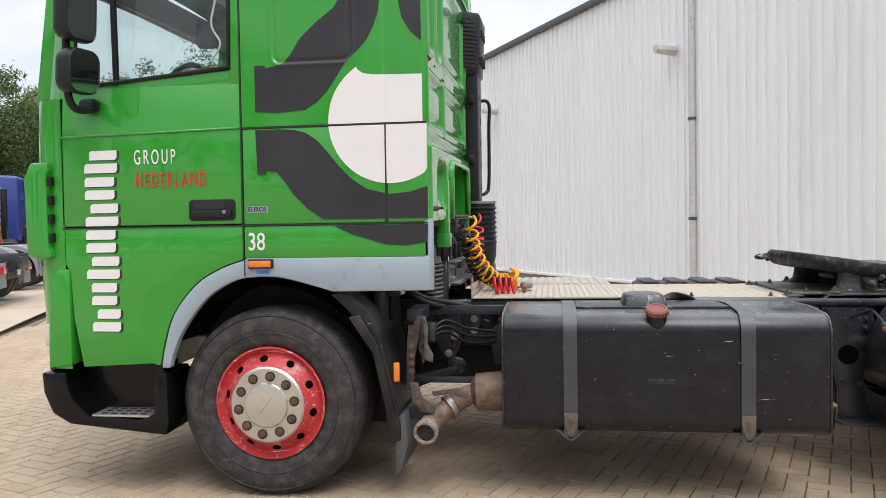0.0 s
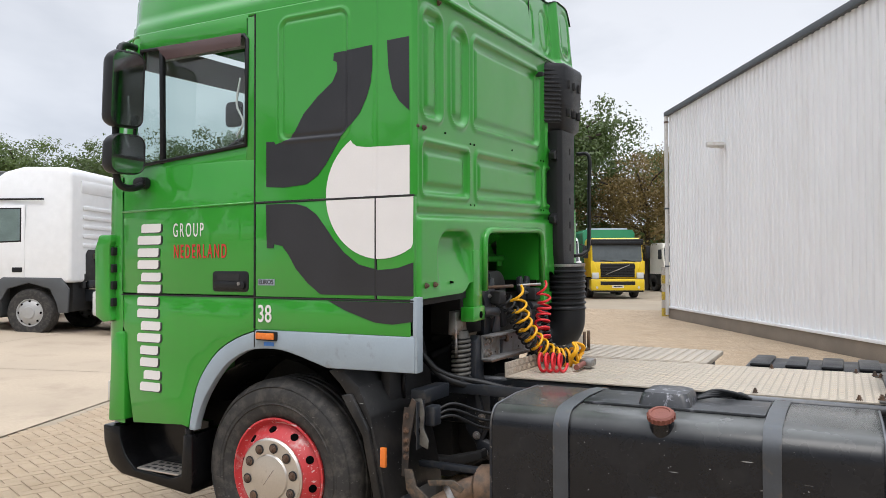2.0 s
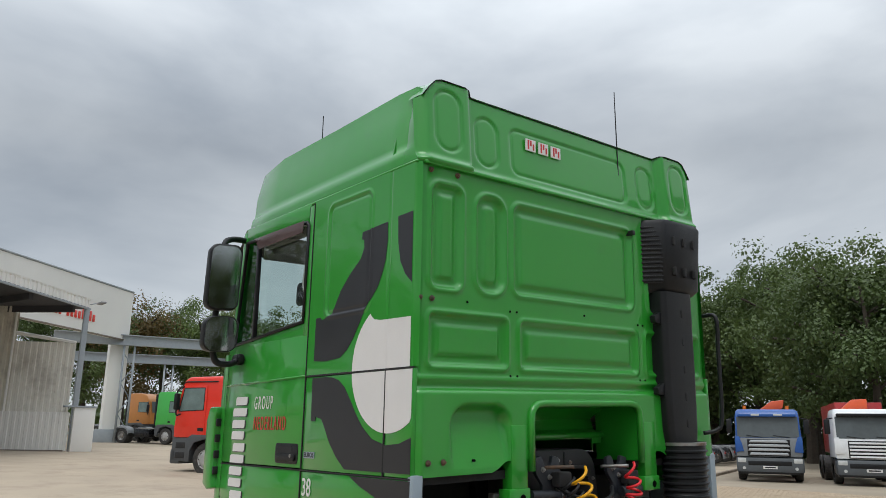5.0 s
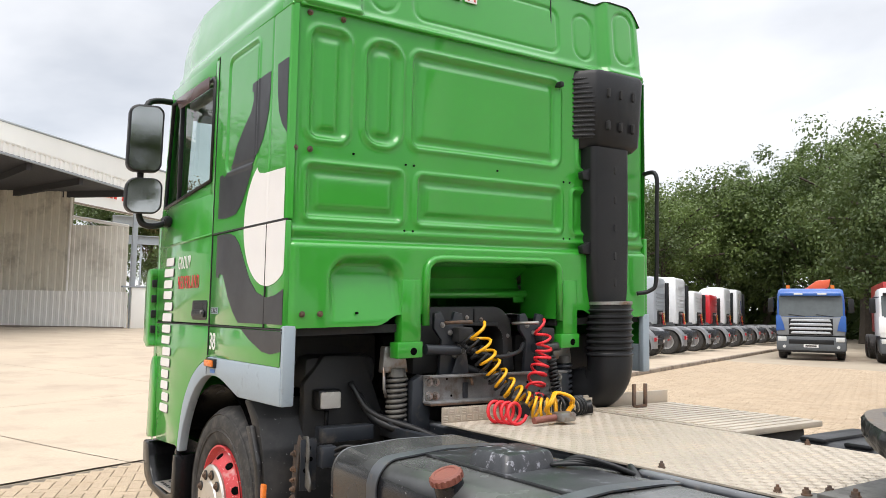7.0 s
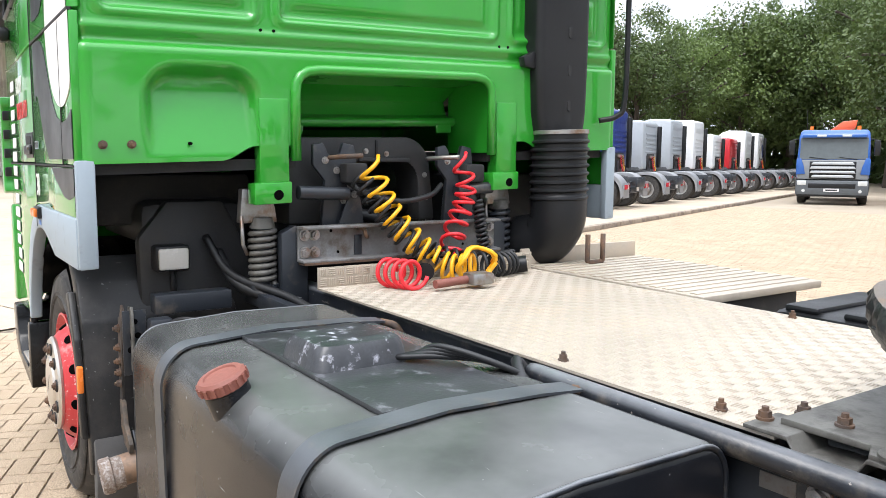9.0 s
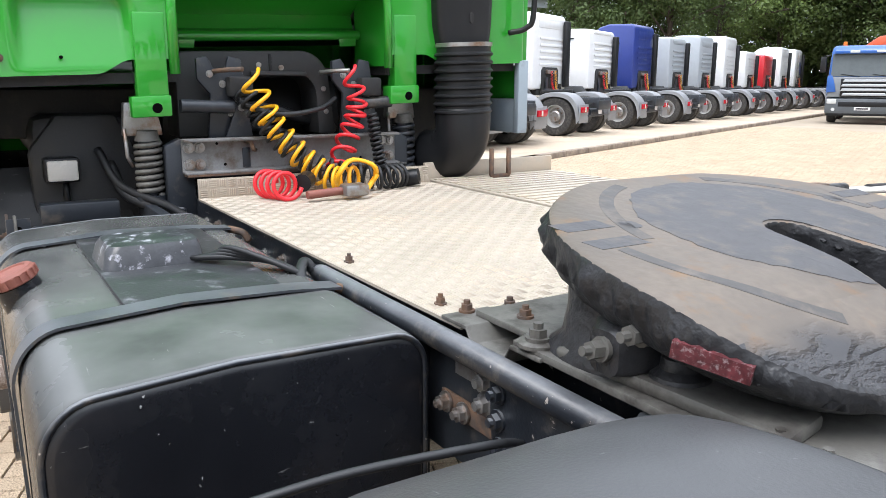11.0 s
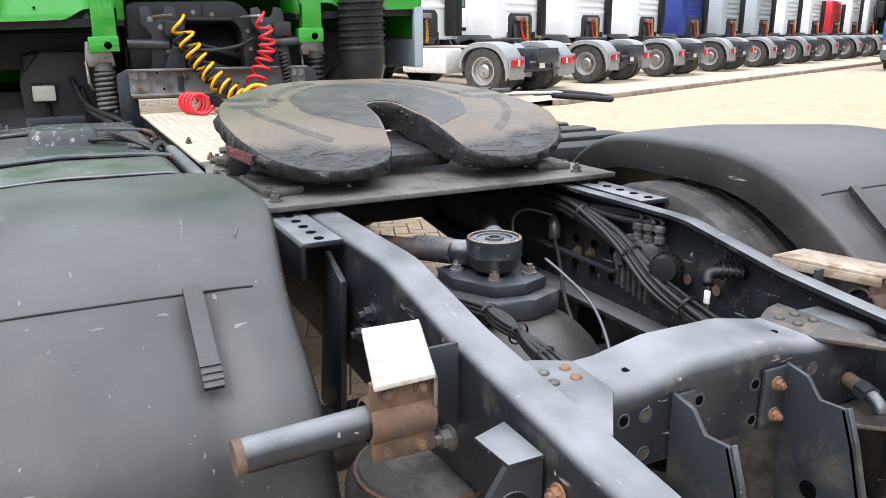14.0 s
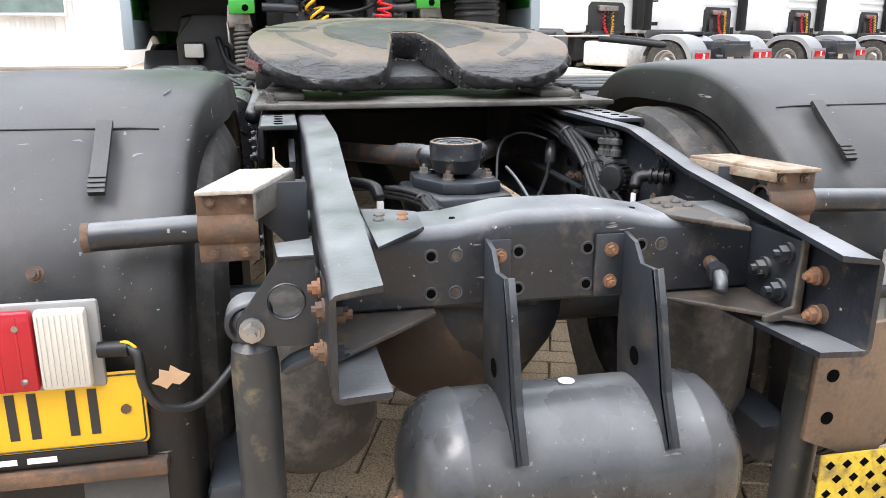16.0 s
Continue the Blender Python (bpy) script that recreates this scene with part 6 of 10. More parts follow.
def smear_horns(m):
    """Thick cracked grease over the two rear horns, with a ragged border."""
    nt = m.node_tree
    p = nt.nodes["Principled BSDF"]
    old = p.inputs["Base Color"].links[0].from_socket
    co = nt.nodes.new("ShaderNodeTexCoord")
    sep = nt.nodes.new("ShaderNodeSeparateXYZ")
    nt.links.new(co.outputs["Object"], sep.inputs[0])
    no = nt.nodes.new("ShaderNodeTexNoise")
    no.inputs["Scale"].default_value, no.inputs["Detail"].default_value = 9.0, 6.0
    nt.links.new(co.outputs["Object"], no.inputs["Vector"])

    def op(kind, a, b):
        n = nt.nodes.new("ShaderNodeMath")
        n.operation = kind
        for sock, v in zip(n.inputs, (a, b)):
            if isinstance(v, (int, float)):
                sock.default_value = v
            else:
                nt.links.new(v, sock)
        return n.outputs[0]

    side = op("ABSOLUTE", sep.outputs["Y"], 0.0)
    reach = op("ADD", op("ADD", sep.outputs["X"], op("MULTIPLY", side, 0.16)), op("MULTIPLY", no.outputs["Fac"], 0.10))
    mr = nt.nodes.new("ShaderNodeMapRange")
    mr.inputs[1].default_value, mr.inputs[2].default_value = 3.555, 3.595
    nt.links.new(reach, mr.inputs[0])
    mx = nt.nodes.new("ShaderNodeMix")
    mx.data_type = "RGBA"
    nt.links.new(mr.outputs[0], mx.inputs[0])
    nt.links.new(old, mx.inputs[6])
    mx.inputs[7].default_value = (0.030, 0.029, 0.031, 1)
    nt.links.new(mx.outputs[2], p.inputs["Base Color"])
    mt = nt.nodes.new("ShaderNodeMapRange")
    mt.inputs[3].default_value, mt.inputs[4].default_value = 0.2, 0.0
    nt.links.new(mr.outputs[0], mt.inputs[0])
    nt.links.new(mt.outputs[0], p.inputs["Metallic"])
    # cracks
    mpn = nt.nodes.new("ShaderNodeMapping")
    mpn.inputs["Scale"].default_value = (30.0, 11.0, 20.0)
    nt.links.new(co.outputs["Object"], mpn.inputs[0])
    ck = nt.nodes.new("ShaderNodeTexNoise")
    ck.inputs["Scale"].default_value, ck.inputs["Detail"].default_value = 1.0, 5.0
    nt.links.new(mpn.outputs[0], ck.inputs["Vector"])
    ridge = op("MINIMUM", op("MULTIPLY", op("ABSOLUTE", op("SUBTRACT", ck.outputs["Fac"], 0.5), 0.0), 9.0), 1.0)
    bp = nt.nodes.new("ShaderNodeBump")
    bp.inputs["Distance"].default_value = 0.008
    nt.links.new(op("MULTIPLY", mr.outputs[0], 0.8), bp.inputs["Strength"])
    nt.links.new(ridge, bp.inputs["Height"])
    nt.links.new(p.inputs["Normal"].links[0].from_socket, bp.inputs["Normal"])
    nt.links.new(bp.outputs[0], p.inputs["Normal"])
    return m


fw = part("fifth_wheel", bm, smear_horns(PLATEM), truck, "greasy slotted fifth-wheel coupling plate")
fw.data.materials.append(GREASE)
for poly in fw.data.polygons:
    loc = TILT5.inverted() @ poly.center
    if poly.normal.z < 0.80 or loc.z < -0.02 - drop5(loc.x):
        poly.material_index = 1


def flat_on_plate(name, poly, z0, z1, m):
    b = prism(poly, "z", z0, z1)
    slice5(b)
    for v in b.verts:
        v.co.z -= drop5(v.co.x)
    b.transform(TILT5)
    return part(name, b, m, fw)


# greasy disc round the slot, grooves and slots
ring = [((x - 0.11) * k + 0.11, y * k) for x, y in arc(0.11, 0.0, 0.255, 20, 340, 90) for k in [1 + 0.012 * math.sin(9 * math.atan2(y, x - 0.11)) + 0.008 * math.sin(31 * math.atan2(y, x - 0.11)) + 0.006 * math.sin(57 * math.atan2(y, x - 0.11))]]
slot = [(0.22, -0.062), *[(0.15 - 0.056 * math.sin(t), -0.056 * math.cos(t)) for t in np.linspace(0, math.pi, 9)], (0.22, 0.062)]
FILM = mat("grease_film", (0.048, 0.046, 0.048), 0.48, vary=0.35, scale=9, bump=0.4, grain=24, dist=0.008, dirt=(0.095, 0.078, 0.06), dirt_at=0.62)
GROOVE = mat("greasy_groove", (0.052, 0.047, 0.043), 0.5, vary=0.3, scale=14, bump=0.3, grain=30, dirt=(0.10, 0.082, 0.065), dirt_at=0.58)
flat_on_plate("grease_film", ring + [(0.34, -0.087), *slot, (0.34, 0.087)], 0.0150, 0.0167, FILM)
for s in (-1, 1):
    flat_on_plate("grease_groove", arc(0.13, 0, 0.325, s * 95, s * 158, 14) + arc(0.13, 0, 0.298, s * 158, s * 95, 14), 0.0150, 0.0165, GROOVE)
    flat_on_plate("grease_groove", arc(0.09, 0, 0.40, s * 38, s * 85, 12) + arc(0.09, 0, 0.375, s * 85, s * 38, 12), 0.0150, 0.0165, GROOVE)
    for x in (0.02, 0.10):
        flat_on_plate("plate_slot", [(x - 0.02, s * 0.33), (x + 0.018, s * 0.32), (x + 0.018, s * 0.42), (x - 0.02, s * 0.43)], 0.0150, 0.0165, FILM)
    flat_on_plate("plate_slot", rrect(0.02, 0.055, s * 0.285 - 0.018, s * 0.285 + 0.018, 0.012, 3), 0.0150, 0.0165, FILM)
b = bmesh.new()
rs = random.Random(5)
n = len(outline)
for i in range(70):
    x, y = outline[rs.randrange(n)]
    k = rs.uniform(0.985, 1.008)
    bmesh.ops.create_icosphere(b, subdivisions=1, radius=rs.uniform(0.003, 0.008), matrix=TILT5 @ Matrix.Translation((x * 0.985 * k, y * 0.985 * k, rs.uniform(-0.03, 0.004) - drop5(x))) @ Matrix.Diagonal((1.4, 1, 0.6, 1)) @ pose(0, 0, 0, 0, 0, i * 37))
tagged(part("grease_residue", b, GREASE, fw), kind="stuff")
b = boxm(bmesh.new(), 0.10, 0.34, -0.14, 0.14, -0.12, -0.072, 0.02)
b.transform(TILT5)
part("lock_jaw", b, GREASE, fw)
b = boxm(bmesh.new(), -0.05, 0.05, -0.002, 0.010, -0.034, -0.010, m=pose(0.37, -0.466, -0.012, 0, 0, 22))
b.transform(TILT5)
part("warning_label", b, mat("red_white_label", (0.11, 0.022, 0.026), 0.5, vary=0.5, scale=90, dirt=(0.30, 0.24, 0.24), dirt_at=0.62), fw, "grease-smeared red and white warning label")
hd = part("release_handle", tube(curve([(2.95, 0.70, 1.175), (2.96, 0.80, 1.172), (2.98, 0.93, 1.160), (3.0, 0.985, 1.150), (3.035, 0.975, 1.145), (3.03, 0.85, 1.158), (3.01, 0.74, 1.168)], 6), 0.011, 8), DARK, truck, "steel fifth-wheel release handle with black grip loop")
part("handle_plate", prism([(2.92, 0.56), (2.985, 0.56), (3.015, 0.70), (3.015, 0.78), (2.955, 0.79), (2.935, 0.70)], "z", 1.172, 1.180, 0.002), ALU, hd, "bare light metal plate")
part("handle_rod", tube(curve([(2.93, 0.44, 1.16), (2.94, 0.52, 1.18), (2.95, 0.60, 1.182)], 5), 0.014, 8), GREASE, hd)
part("handle_catch", cyl((2.95, 0.50, 1.175), (2.95, 0.50, 1.20), 0.02, n=10), RUST, hd)

# rear frame end: crossmember, gussets, air tank
def xm_top(y):
    return float(np.interp(y, [-0.30, -0.13, -0.03, 0.13, 0.23, 0.38], [0.880, 0.884, 0.903, 0.903, 0.884, 0.880]))


rings = []
for y in np.linspace(-0.335, 0.40, 40):
    zt = xm_top(y)
    sec = [(4.40, zt), (4.495, zt), (4.510, zt - 0.003), (4.520, zt - 0.010), (4.526, zt - 0.022), (4.527, zt - 0.04), (4.527, 0.755), (4.520, 0.748), (4.45, 0.748), (4.45, 0.756), (4.517, 0.758), (4.518, zt - 0.03), (4.50, zt - 0.009), (4.40, zt - 0.008)]
    rings.append([(x, y, z) for x, z in sec])
xmr = part("end_crossmember", loft(rings, True, True), FRAMETOP, truck, "blue-grey rear crossmember with rust marks")
for y in (-0.166, -0.125, -0.02, 0.10, 0.196, 0.233):
    for z in (0.838, 0.775):
        part("hole_rim", lathe([(0.0085, 0.0), (0.011, 0.0008), (0.0125, 0.0)], pose(4.5272, y, z, 90, 0, 90), 14), STRAP, xmr)
        part("crossmember_hole", cyl((4.525, y, z), (4.5278, y, z), 0.0075, n=12), HOLE if round(y * 1000) % 2 == 0 else GUSSET, xmr)
for y in (-0.118, 0.20):
    part("flange_hole", cyl((4.47, y, xm_top(y) - 0.004), (4.47, y, xm_top(y) + 0.0007), 0.007, n=10), HOLE, xmr)
SHOCKM = mat("scuffed_shock_paint", (0.032, 0.036, 0.040), 0.45, vary=0.3, scale=12, bump=0.1, dirt=(0.13, 0.115, 0.07), dirt_at=0.66)
BEIGEBR = mat("rusty_beige_paint", (0.30, 0.25, 0.19), 0.65, vary=0.25, scale=14, bump=0.25, dirt=(0.16, 0.10, 0.06), dirt_at=0.54)
mark_rear = len(scene.collection.objects)
for s in (-1, 1):
    gp = part("gusset_plate", prism([(4.36, s * 0.262), (4.62, s * 0.262), (4.51, s * 0.174), (4.40, s * 0.168), (4.37, s * 0.22)], "z", 0.8765, 0.8845, 0.002), FRAMETOP if s < 0 else GUSSET, truck)
    for x, y in ((4.42, 0.195), (4.455, 0.20), (4.42, 0.235), (4.455, 0.24)):
        b = bmesh.new()
        bmesh.ops.create_uvsphere(b, u_segments=12, v_segments=8, radius=0.010, matrix=Matrix.Translation((x, s * y, 0.8845)) @ Matrix.Diagonal((1, 1, 0.6, 1)))
        part("rivet", b, (RUSTO if y < 0.22 else PLATE5) if s < 0 else GUSSET, gp)
    lower = part("lower_gusset", prism([(4.40, s * 0.34), (4.70, s * 0.34), (4.54, s * 0.16), (4.44, s * 0.16)], "z", 0.740, 0.748, 0.002), GUSSET, truck)
    for x, z in ((4.69, 0.82), (4.70, 0.76)):
        part("tail_bolt", bolt(bmesh.new(), (x, s * 0.345, z), (0, s, 0), 0.012, 0.012), RUST, truck)
        part("tail_nut", bolt(bmesh.new(), (x, s * 0.335, z), (0, -s, 0), 0.011, 0.014), RUSTO if s > 0 else FRAME, truck)
    if s > 0:
        fit_ = part("air_coupling", cyl((4.528, 0.25, 0.80), (4.565, 0.24, 0.797), 0.013, n=12), RUST, truck, "capped air coupling on the crossmember")
        part("coupling_nut", cyl((4.56, 0.242, 0.7975), (4.585, 0.234, 0.795), 0.017, n=6), FRAME, fit_)
        part("coupling_cap", tube(curve([(4.585, 0.234, 0.795), (4.605, 0.226, 0.788), (4.612, 0.222, 0.775)], 4), 0.012, 8), FRAMETOP, fit_)
        ub = part("end_bracket", box(4.50, 4.665, 0.326, 0.336, 0.735, 0.868, 0.003), FRAME, truck)
        part("bracket_end", prism([(0.27, 0.738), (0.336, 0.738), (0.336, 0.872), (0.325, 0.872), (0.32, 0.76), (0.27, 0.748)], "x", 4.658, 4.666, 0.002), GUSSET, ub)
        for bx, bz in ((4.63, 0.84), (4.62, 0.775), (4.575, 0.80)):
            part("bracket_bolt", bolt(bmesh.new(), (bx, 0.326, bz), (0, -1, 0), 0.014, 0.02), FRAMETOP, ub)
    else:
        part("inner_bolt", bolt(bmesh.new(), (4.66, -0.335, 0.80), (0, 1, 0), 0.014, 0.02), RUST, truck)
    # mudguard tube on a white bracket
    cy = s * (0.48 if s < 0 else 0.45)
    top_ = [(4.266, cy - s * 0.012), (4.270, cy - s * 0.108), (4.463, cy - s * 0.043), (4.466, cy + s * 0.047)]
    wb_ = part("white_bracket", prism(top_, "z", 0.938, 0.946, 0.002), WHITEBR if s < 0 else BEIGEBR, truck, "dirty white bracket on the frame")
    part("bracket_side", prism([(s * 0.352, 0.79), (s * 0.352, 0.938), (cy, 0.938), (cy - s * 0.02, 0.90)], "x", 4.36, 4.368, 0.002), FRAME, wb_)
    ea, eb = Vector((4.270, cy - s * 0.108, 0.94)), Vector((4.463, cy - s * 0.043, 0.94))
    part("bracket_cheek", boxm(bmesh.new(), 0.0, (eb - ea).length, -0.003, 0.003, -0.045 if s < 0 else -0.018, 0.0, 0.002, m=Matrix.Translation(ea) @ pose(0, 0, 0, 0, 0, math.degrees(math.atan2(eb.y - ea.y, eb.x - ea.x)))), PLATE5 if s < 0 else BEIGEBR, wb_)
    part("clamp_tab", box(4.442, 4.452, cy - 0.047, cy + 0.047, 0.895, 0.944, 0.003), RUST, wb_)
    part("tube_clamp", lathe([(0.028, -0.047), (0.033, -0.046), (0.033, 0.046), (0.028, 0.047)], pose(4.43, cy, 0.880, 90, 0, 0), 20), RUST, wb_)
    part("clamp_foot", box(4.442, 4.452, cy - 0.047, cy + 0.047, 0.826, 0.862, 0.003), RUST, wb_)
    for dy in (-0.025, 0.025):
        for z in (0.926, 0.840):
            part("clamp_bolt", bolt(bmesh.new(), (4.452, cy + dy, z), (1, 0, 0), 0.008, 0.008), RUST, wb_)
    tb_ = part("mudguard_tube", cyl((4.43, cy - s * 0.04, 0.882), (4.43, s * 0.70, 0.872), 0.023, n=18), FRAMETOP, truck)
    part("tube_end", cyl((4.43, s * 0.69, 0.8723), (4.43, s * 0.702, 0.8719), 0.0238, n=18), RUST, tb_)
    # shock absorber and air bellows
    dm = part("shock_absorber", lathe([(0.0, -0.55), (0.034, -0.55), (0.036, -0.02), (0.033, 0.008), (0.02, 0.02), (0.0, 0.02)], pose(4.575, s * 0.447, 0.722, 0, 3, 0), 20), SHOCKM, truck, "dark shock absorber with scuffed paint")
    part("shock_eye", lathe([(0.018, 0.0), (0.024, 0.004), (0.028, 0.0), (0.033, 0.002), (0.036, 0.006), (0.036, 0.05), (0.018, 0.05)], Matrix.Translation((4.584, s * 0.452, 0.765)) @ Vector((-1, 0, 0)).to_track_quat("Z", "Y").to_matrix().to_4x4(), 24), FRAMETOP, dm)
    part("shock_bolt", bolt(bmesh.new(), (4.595, s * 0.447, 0.762), (1, 0, 0), 0.014, 0.022), STEEL, dm)
    hgp = [(s * 0.352, 0.865), (s * 0.405, 0.865), (s * 0.435, 0.82), (s * 0.468, 0.775), (s * 0.47, 0.745), (s * 0.44, 0.735), (s * 0.40, 0.732), (s * 0.352, 0.73)]
    ring_h = [(s * 0.396 + 0.027 * math.cos(a), 0.802 + 0.027 * math.sin(a)) for a in np.linspace(math.pi / 2, -1.5 * math.pi, 25)]
    hgp = [(s * 0.396, 0.865), *ring_h, (s * 0.396, 0.865)] + (hgp[1:] + hgp[:1])
    hg = part("shock_hanger", prism(hgp, "x", 4.585, 4.595), FRAME, truck)
    part("hole_edge", lathe([(0.026, 0.0), (0.0275, 0.0012), (0.029, 0.0)], Matrix.Translation((4.5954, s * 0.396, 0.802)) @ Vector((1, 0, 0)).to_track_quat("Z", "Y").to_matrix().to_4x4(), 28), FRAMETOP, hg)
    part("hanger_spur", prism([(s * 0.352, 0.728), (s * 0.395, 0.712), (s * 0.41, 0.70), (s * 0.40, 0.694), (s * 0.352, 0.715)], "x", 4.575, 4.62, 0.003), FRAME, hg)
    part("hanger_top", prism([(4.50, s * 0.352), (4.598, s * 0.352), (4.598, s * 0.405), (4.52, s * 0.41)], "z", 0.865, 0.872, 0.002), FRAMETOP, hg)
    for z in (0.83, 0.735):
        part("hanger_bolt", bolt(bmesh.new(), (4.625, s * 0.347, z), (0, s, 0), 0.011, 0.012), RUSTO, hg)
    part("air_bellows", lathe([(0.0, 0.19), (0.11, 0.19), (0.135, 0.16), (0.14, 0.05), (0.135, -0.06), (0.12, -0.10), (0.09, -0.13), (0.0, -0.13)], pose(4.27, s * 0.365, 0.50), 28), mat("dusty_rubber", (0.045, 0.043, 0.04), 0.8, vary=0.25, dirt=(0.13, 0.115, 0.10), dirt_at=0.55), truck, "dusty black rubber air bellows")
    part("bellows_plate", lathe([(0.0, 0.0), (0.12, 0.0), (0.12, 0.015), (0.0, 0.02)], pose(4.27, s * 0.365, 0.67), 24), RUST, truck)
    part("trailing_arm", box(3.8, 4.45, s * 0.50 - 0.05, s * 0.50 + 0.05, 0.33, 0.42, 0.02), FRAME, truck)
    part("cable_run", tube(curve([(3.6, s * 0.32, 0.90), (3.8, s * 0.315, 0.88), (4.0, s * 0.31, 0.80), (4.2, s * 0.30, 0.745), (4.4, s * 0.29, 0.74)], 6), 0.014, 8), BHOSE, truck)
shift_far(mark_rear, FAR_SHIFT)
mark_rear = len(scene.collection.objects)
for k in range(5):
    part("wiring_loom", tube(curve([(3.95, -0.28 + 0.012 * k, 0.76), (4.1, -0.22 + 0.014 * k, 0.74), (4.28, -0.12 + 0.012 * k, 0.72), (4.4, -0.02 + 0.02 * k, 0.70)], 6), 0.008, 7), BHOSE, truck)
part("loose_cable", tube(curve([(3.58, 0.29, 0.89), (3.54, 0.24, 0.905), (3.56, 0.18, 0.90), (3.63, 0.13, 0.87), (3.72, 0.10, 0.80)], 8), 0.004, 7), BHOSE, truck)
for k in range(9):
    o, q = 0.011 * (k % 3) - 0.011, 0.010 * (k // 3)
    part("loom_cable", tube(curve([(3.80, -0.13 + o, 0.79 + q), (3.92, -0.085 + o, 0.80 + q), (4.03, -0.072 - o, 0.795 + q), (4.14, -0.07 + o, 0.785 + 0.7 * q), (4.24, -0.076 + 1.5 * o, 0.772 + q), (4.40, -0.09 + 2 * o, 0.75 + q)], 6), 0.0062, 7), BHOSE, truck)
for x, y, z in ((3.98, -0.076, 0.807), (4.09, -0.07, 0.80), (4.19, -0.073, 0.788)):
    part("cable_tie", lathe([(0.022, -0.004), (0.025, 0.0), (0.022, 0.004)], Matrix.Translation((x, y, z)) @ Vector((0.97, 0.05, -0.1)).to_track_quat("Z", "Y").to_matrix().to_4x4(), 14), PLASTIC, truck)
part("thin_cable", tube(curve([(3.84, 0.09, 0.86), (3.90, 0.103, 0.835), (4.0, 0.104, 0.80), (4.08, 0.085, 0.76), (4.15, 0.06, 0.70)], 6), 0.004, 7), STRAP, truck)
part("elbow_plug", tube(curve([(3.98, -0.24, 0.86), (4.05, -0.20, 0.862), (4.075, -0.19, 0.84)], 5), 0.013, 8), PLASTIC, truck)
part("plug_tag", box(4.07, 4.085, -0.197, -0.183, 0.80, 0.835), WHITED, truck)
for ob in list(scene.collection.objects)[mark_rear:]:
    if ob.parent is truck and ob.bound_box[6][1] > 0.1:
        ob.matrix_basis = Matrix.Translation((0, 0.07, 0))
# wiring loom, air valve and plugs along the far rail
LOOM = [(3.30, 0.398, 0.922), (3.43, 0.392, 0.928), (3.63, 0.386, 0.922), (3.76, 0.378, 0.902), (3.88, 0.368, 0.872), (4.0, 0.354, 0.822), (4.10, 0.348, 0.800), (4.24, 0.33, 0.786), (4.42, 0.29, 0.775)]
rc_ = random.Random(3)
for k in range(11):
    ph, rad_ = k * 0.57, 0.009 + 0.012 * (k % 3) / 2
    path_ = [(x + rc_.uniform(-0.004, 0.004), y + rad_ * math.cos(ph + 0.5 * q), z + rad_ * math.sin(ph + 0.5 * q)) for q, (x, y, z) in enumerate(LOOM)]
    part("wiring_loom", tube(curve(path_, 6), rc_.choice((0.0045, 0.0055, 0.007)), 7), BHOSE, truck)
for x, y, z, v in ((3.69, 0.383, 0.914, (1, -0.05, -0.12)), (3.91, 0.365, 0.860, (0.9, -0.1, -0.4)), (4.13, 0.346, 0.797, (1, -0.15, -0.15))):
    part("cable_tie", lathe([(0.027, -0.004), (0.030, 0.0), (0.027, 0.004)], Matrix.Translation((x, y, z)) @ Vector(v).to_track_quat("Z", "Y").to_matrix().to_4x4(), 14), PLASTIC, truck)
part("branch_cable", tube(curve([(3.50, 0.40, 0.934), (3.62, 0.402, 0.934), (3.74, 0.402, 0.926), (3.86, 0.402, 0.930), (3.95, 0.40, 0.944)], 6), 0.010, 8), BHOSE, truck)
part("branch_cable", tube(curve([(3.70, 0.385, 0.93), (3.82, 0.38, 0.905), (3.90, 0.372, 0.88), (3.98, 0.362, 0.85)], 6), 0.009, 8), BHOSE, truck)
ALLOY = mat("oxidised_alloy", (0.105, 0.11, 0.115), 0.55, metal=0.3, vary=0.3, scale=30, bump=0.25, dirt=(0.045, 0.04, 0.036), dirt_at=0.55)
vb = part("valve_block", box(3.84, 3.975, 0.385, 0.428, 0.80, 0.895, 0.010), ALLOY, truck, "oxidised alloy air valve with black silencer cap")
for k in range(6):
    part("valve_fin", box(3.842 + k * 0.022, 3.852 + k * 0.022, 0.372, 0.425, 0.765 - 0.004 * k, 0.83, 0.003), ALLOY, vb)
for k in range(3):
    fx_ = 3.895 + k * 0.037
    part("valve_fitting", lathe([(0.0, 0.0), (0.013, 0.0), (0.013, 0.014), (0.010, 0.016), (0.010, 0.026), (0.015, 0.028), (0.015, 0.040), (0.008, 0.043), (0.0, 0.043)], pose(fx_, 0.395, 0.892 + 0.004 * k), 14), ALLOY, vb)
    part("valve_pipe", tube(curve([(fx_, 0.395, 0.93 + 0.004 * k), (fx_ + 0.004, 0.398, 0.952), (fx_ - 0.05, 0.405, 0.952), (fx_ - 0.2, 0.405, 0.935)], 5), 0.006, 7), BHOSE, vb)
part("valve_cover", cyl((3.86, 0.386, 0.84), (3.86, 0.366, 0.84), 0.020, n=14), ALLOY, vb)
sil_m = Matrix.Translation((4.005, 0.395, 0.852)) @ Vector((0.55, -0.8, 0.1)).to_track_quat("Z", "Y").to_matrix().to_4x4()
sil = part("valve_silencer", lathe([(0.0, 0.0), (0.030, 0.0), (0.034, 0.004), (0.034, 0.040), (0.028, 0.048), (0.012, 0.050), (0.0, 0.050)], sil_m, 28), PLASTIC, vb)
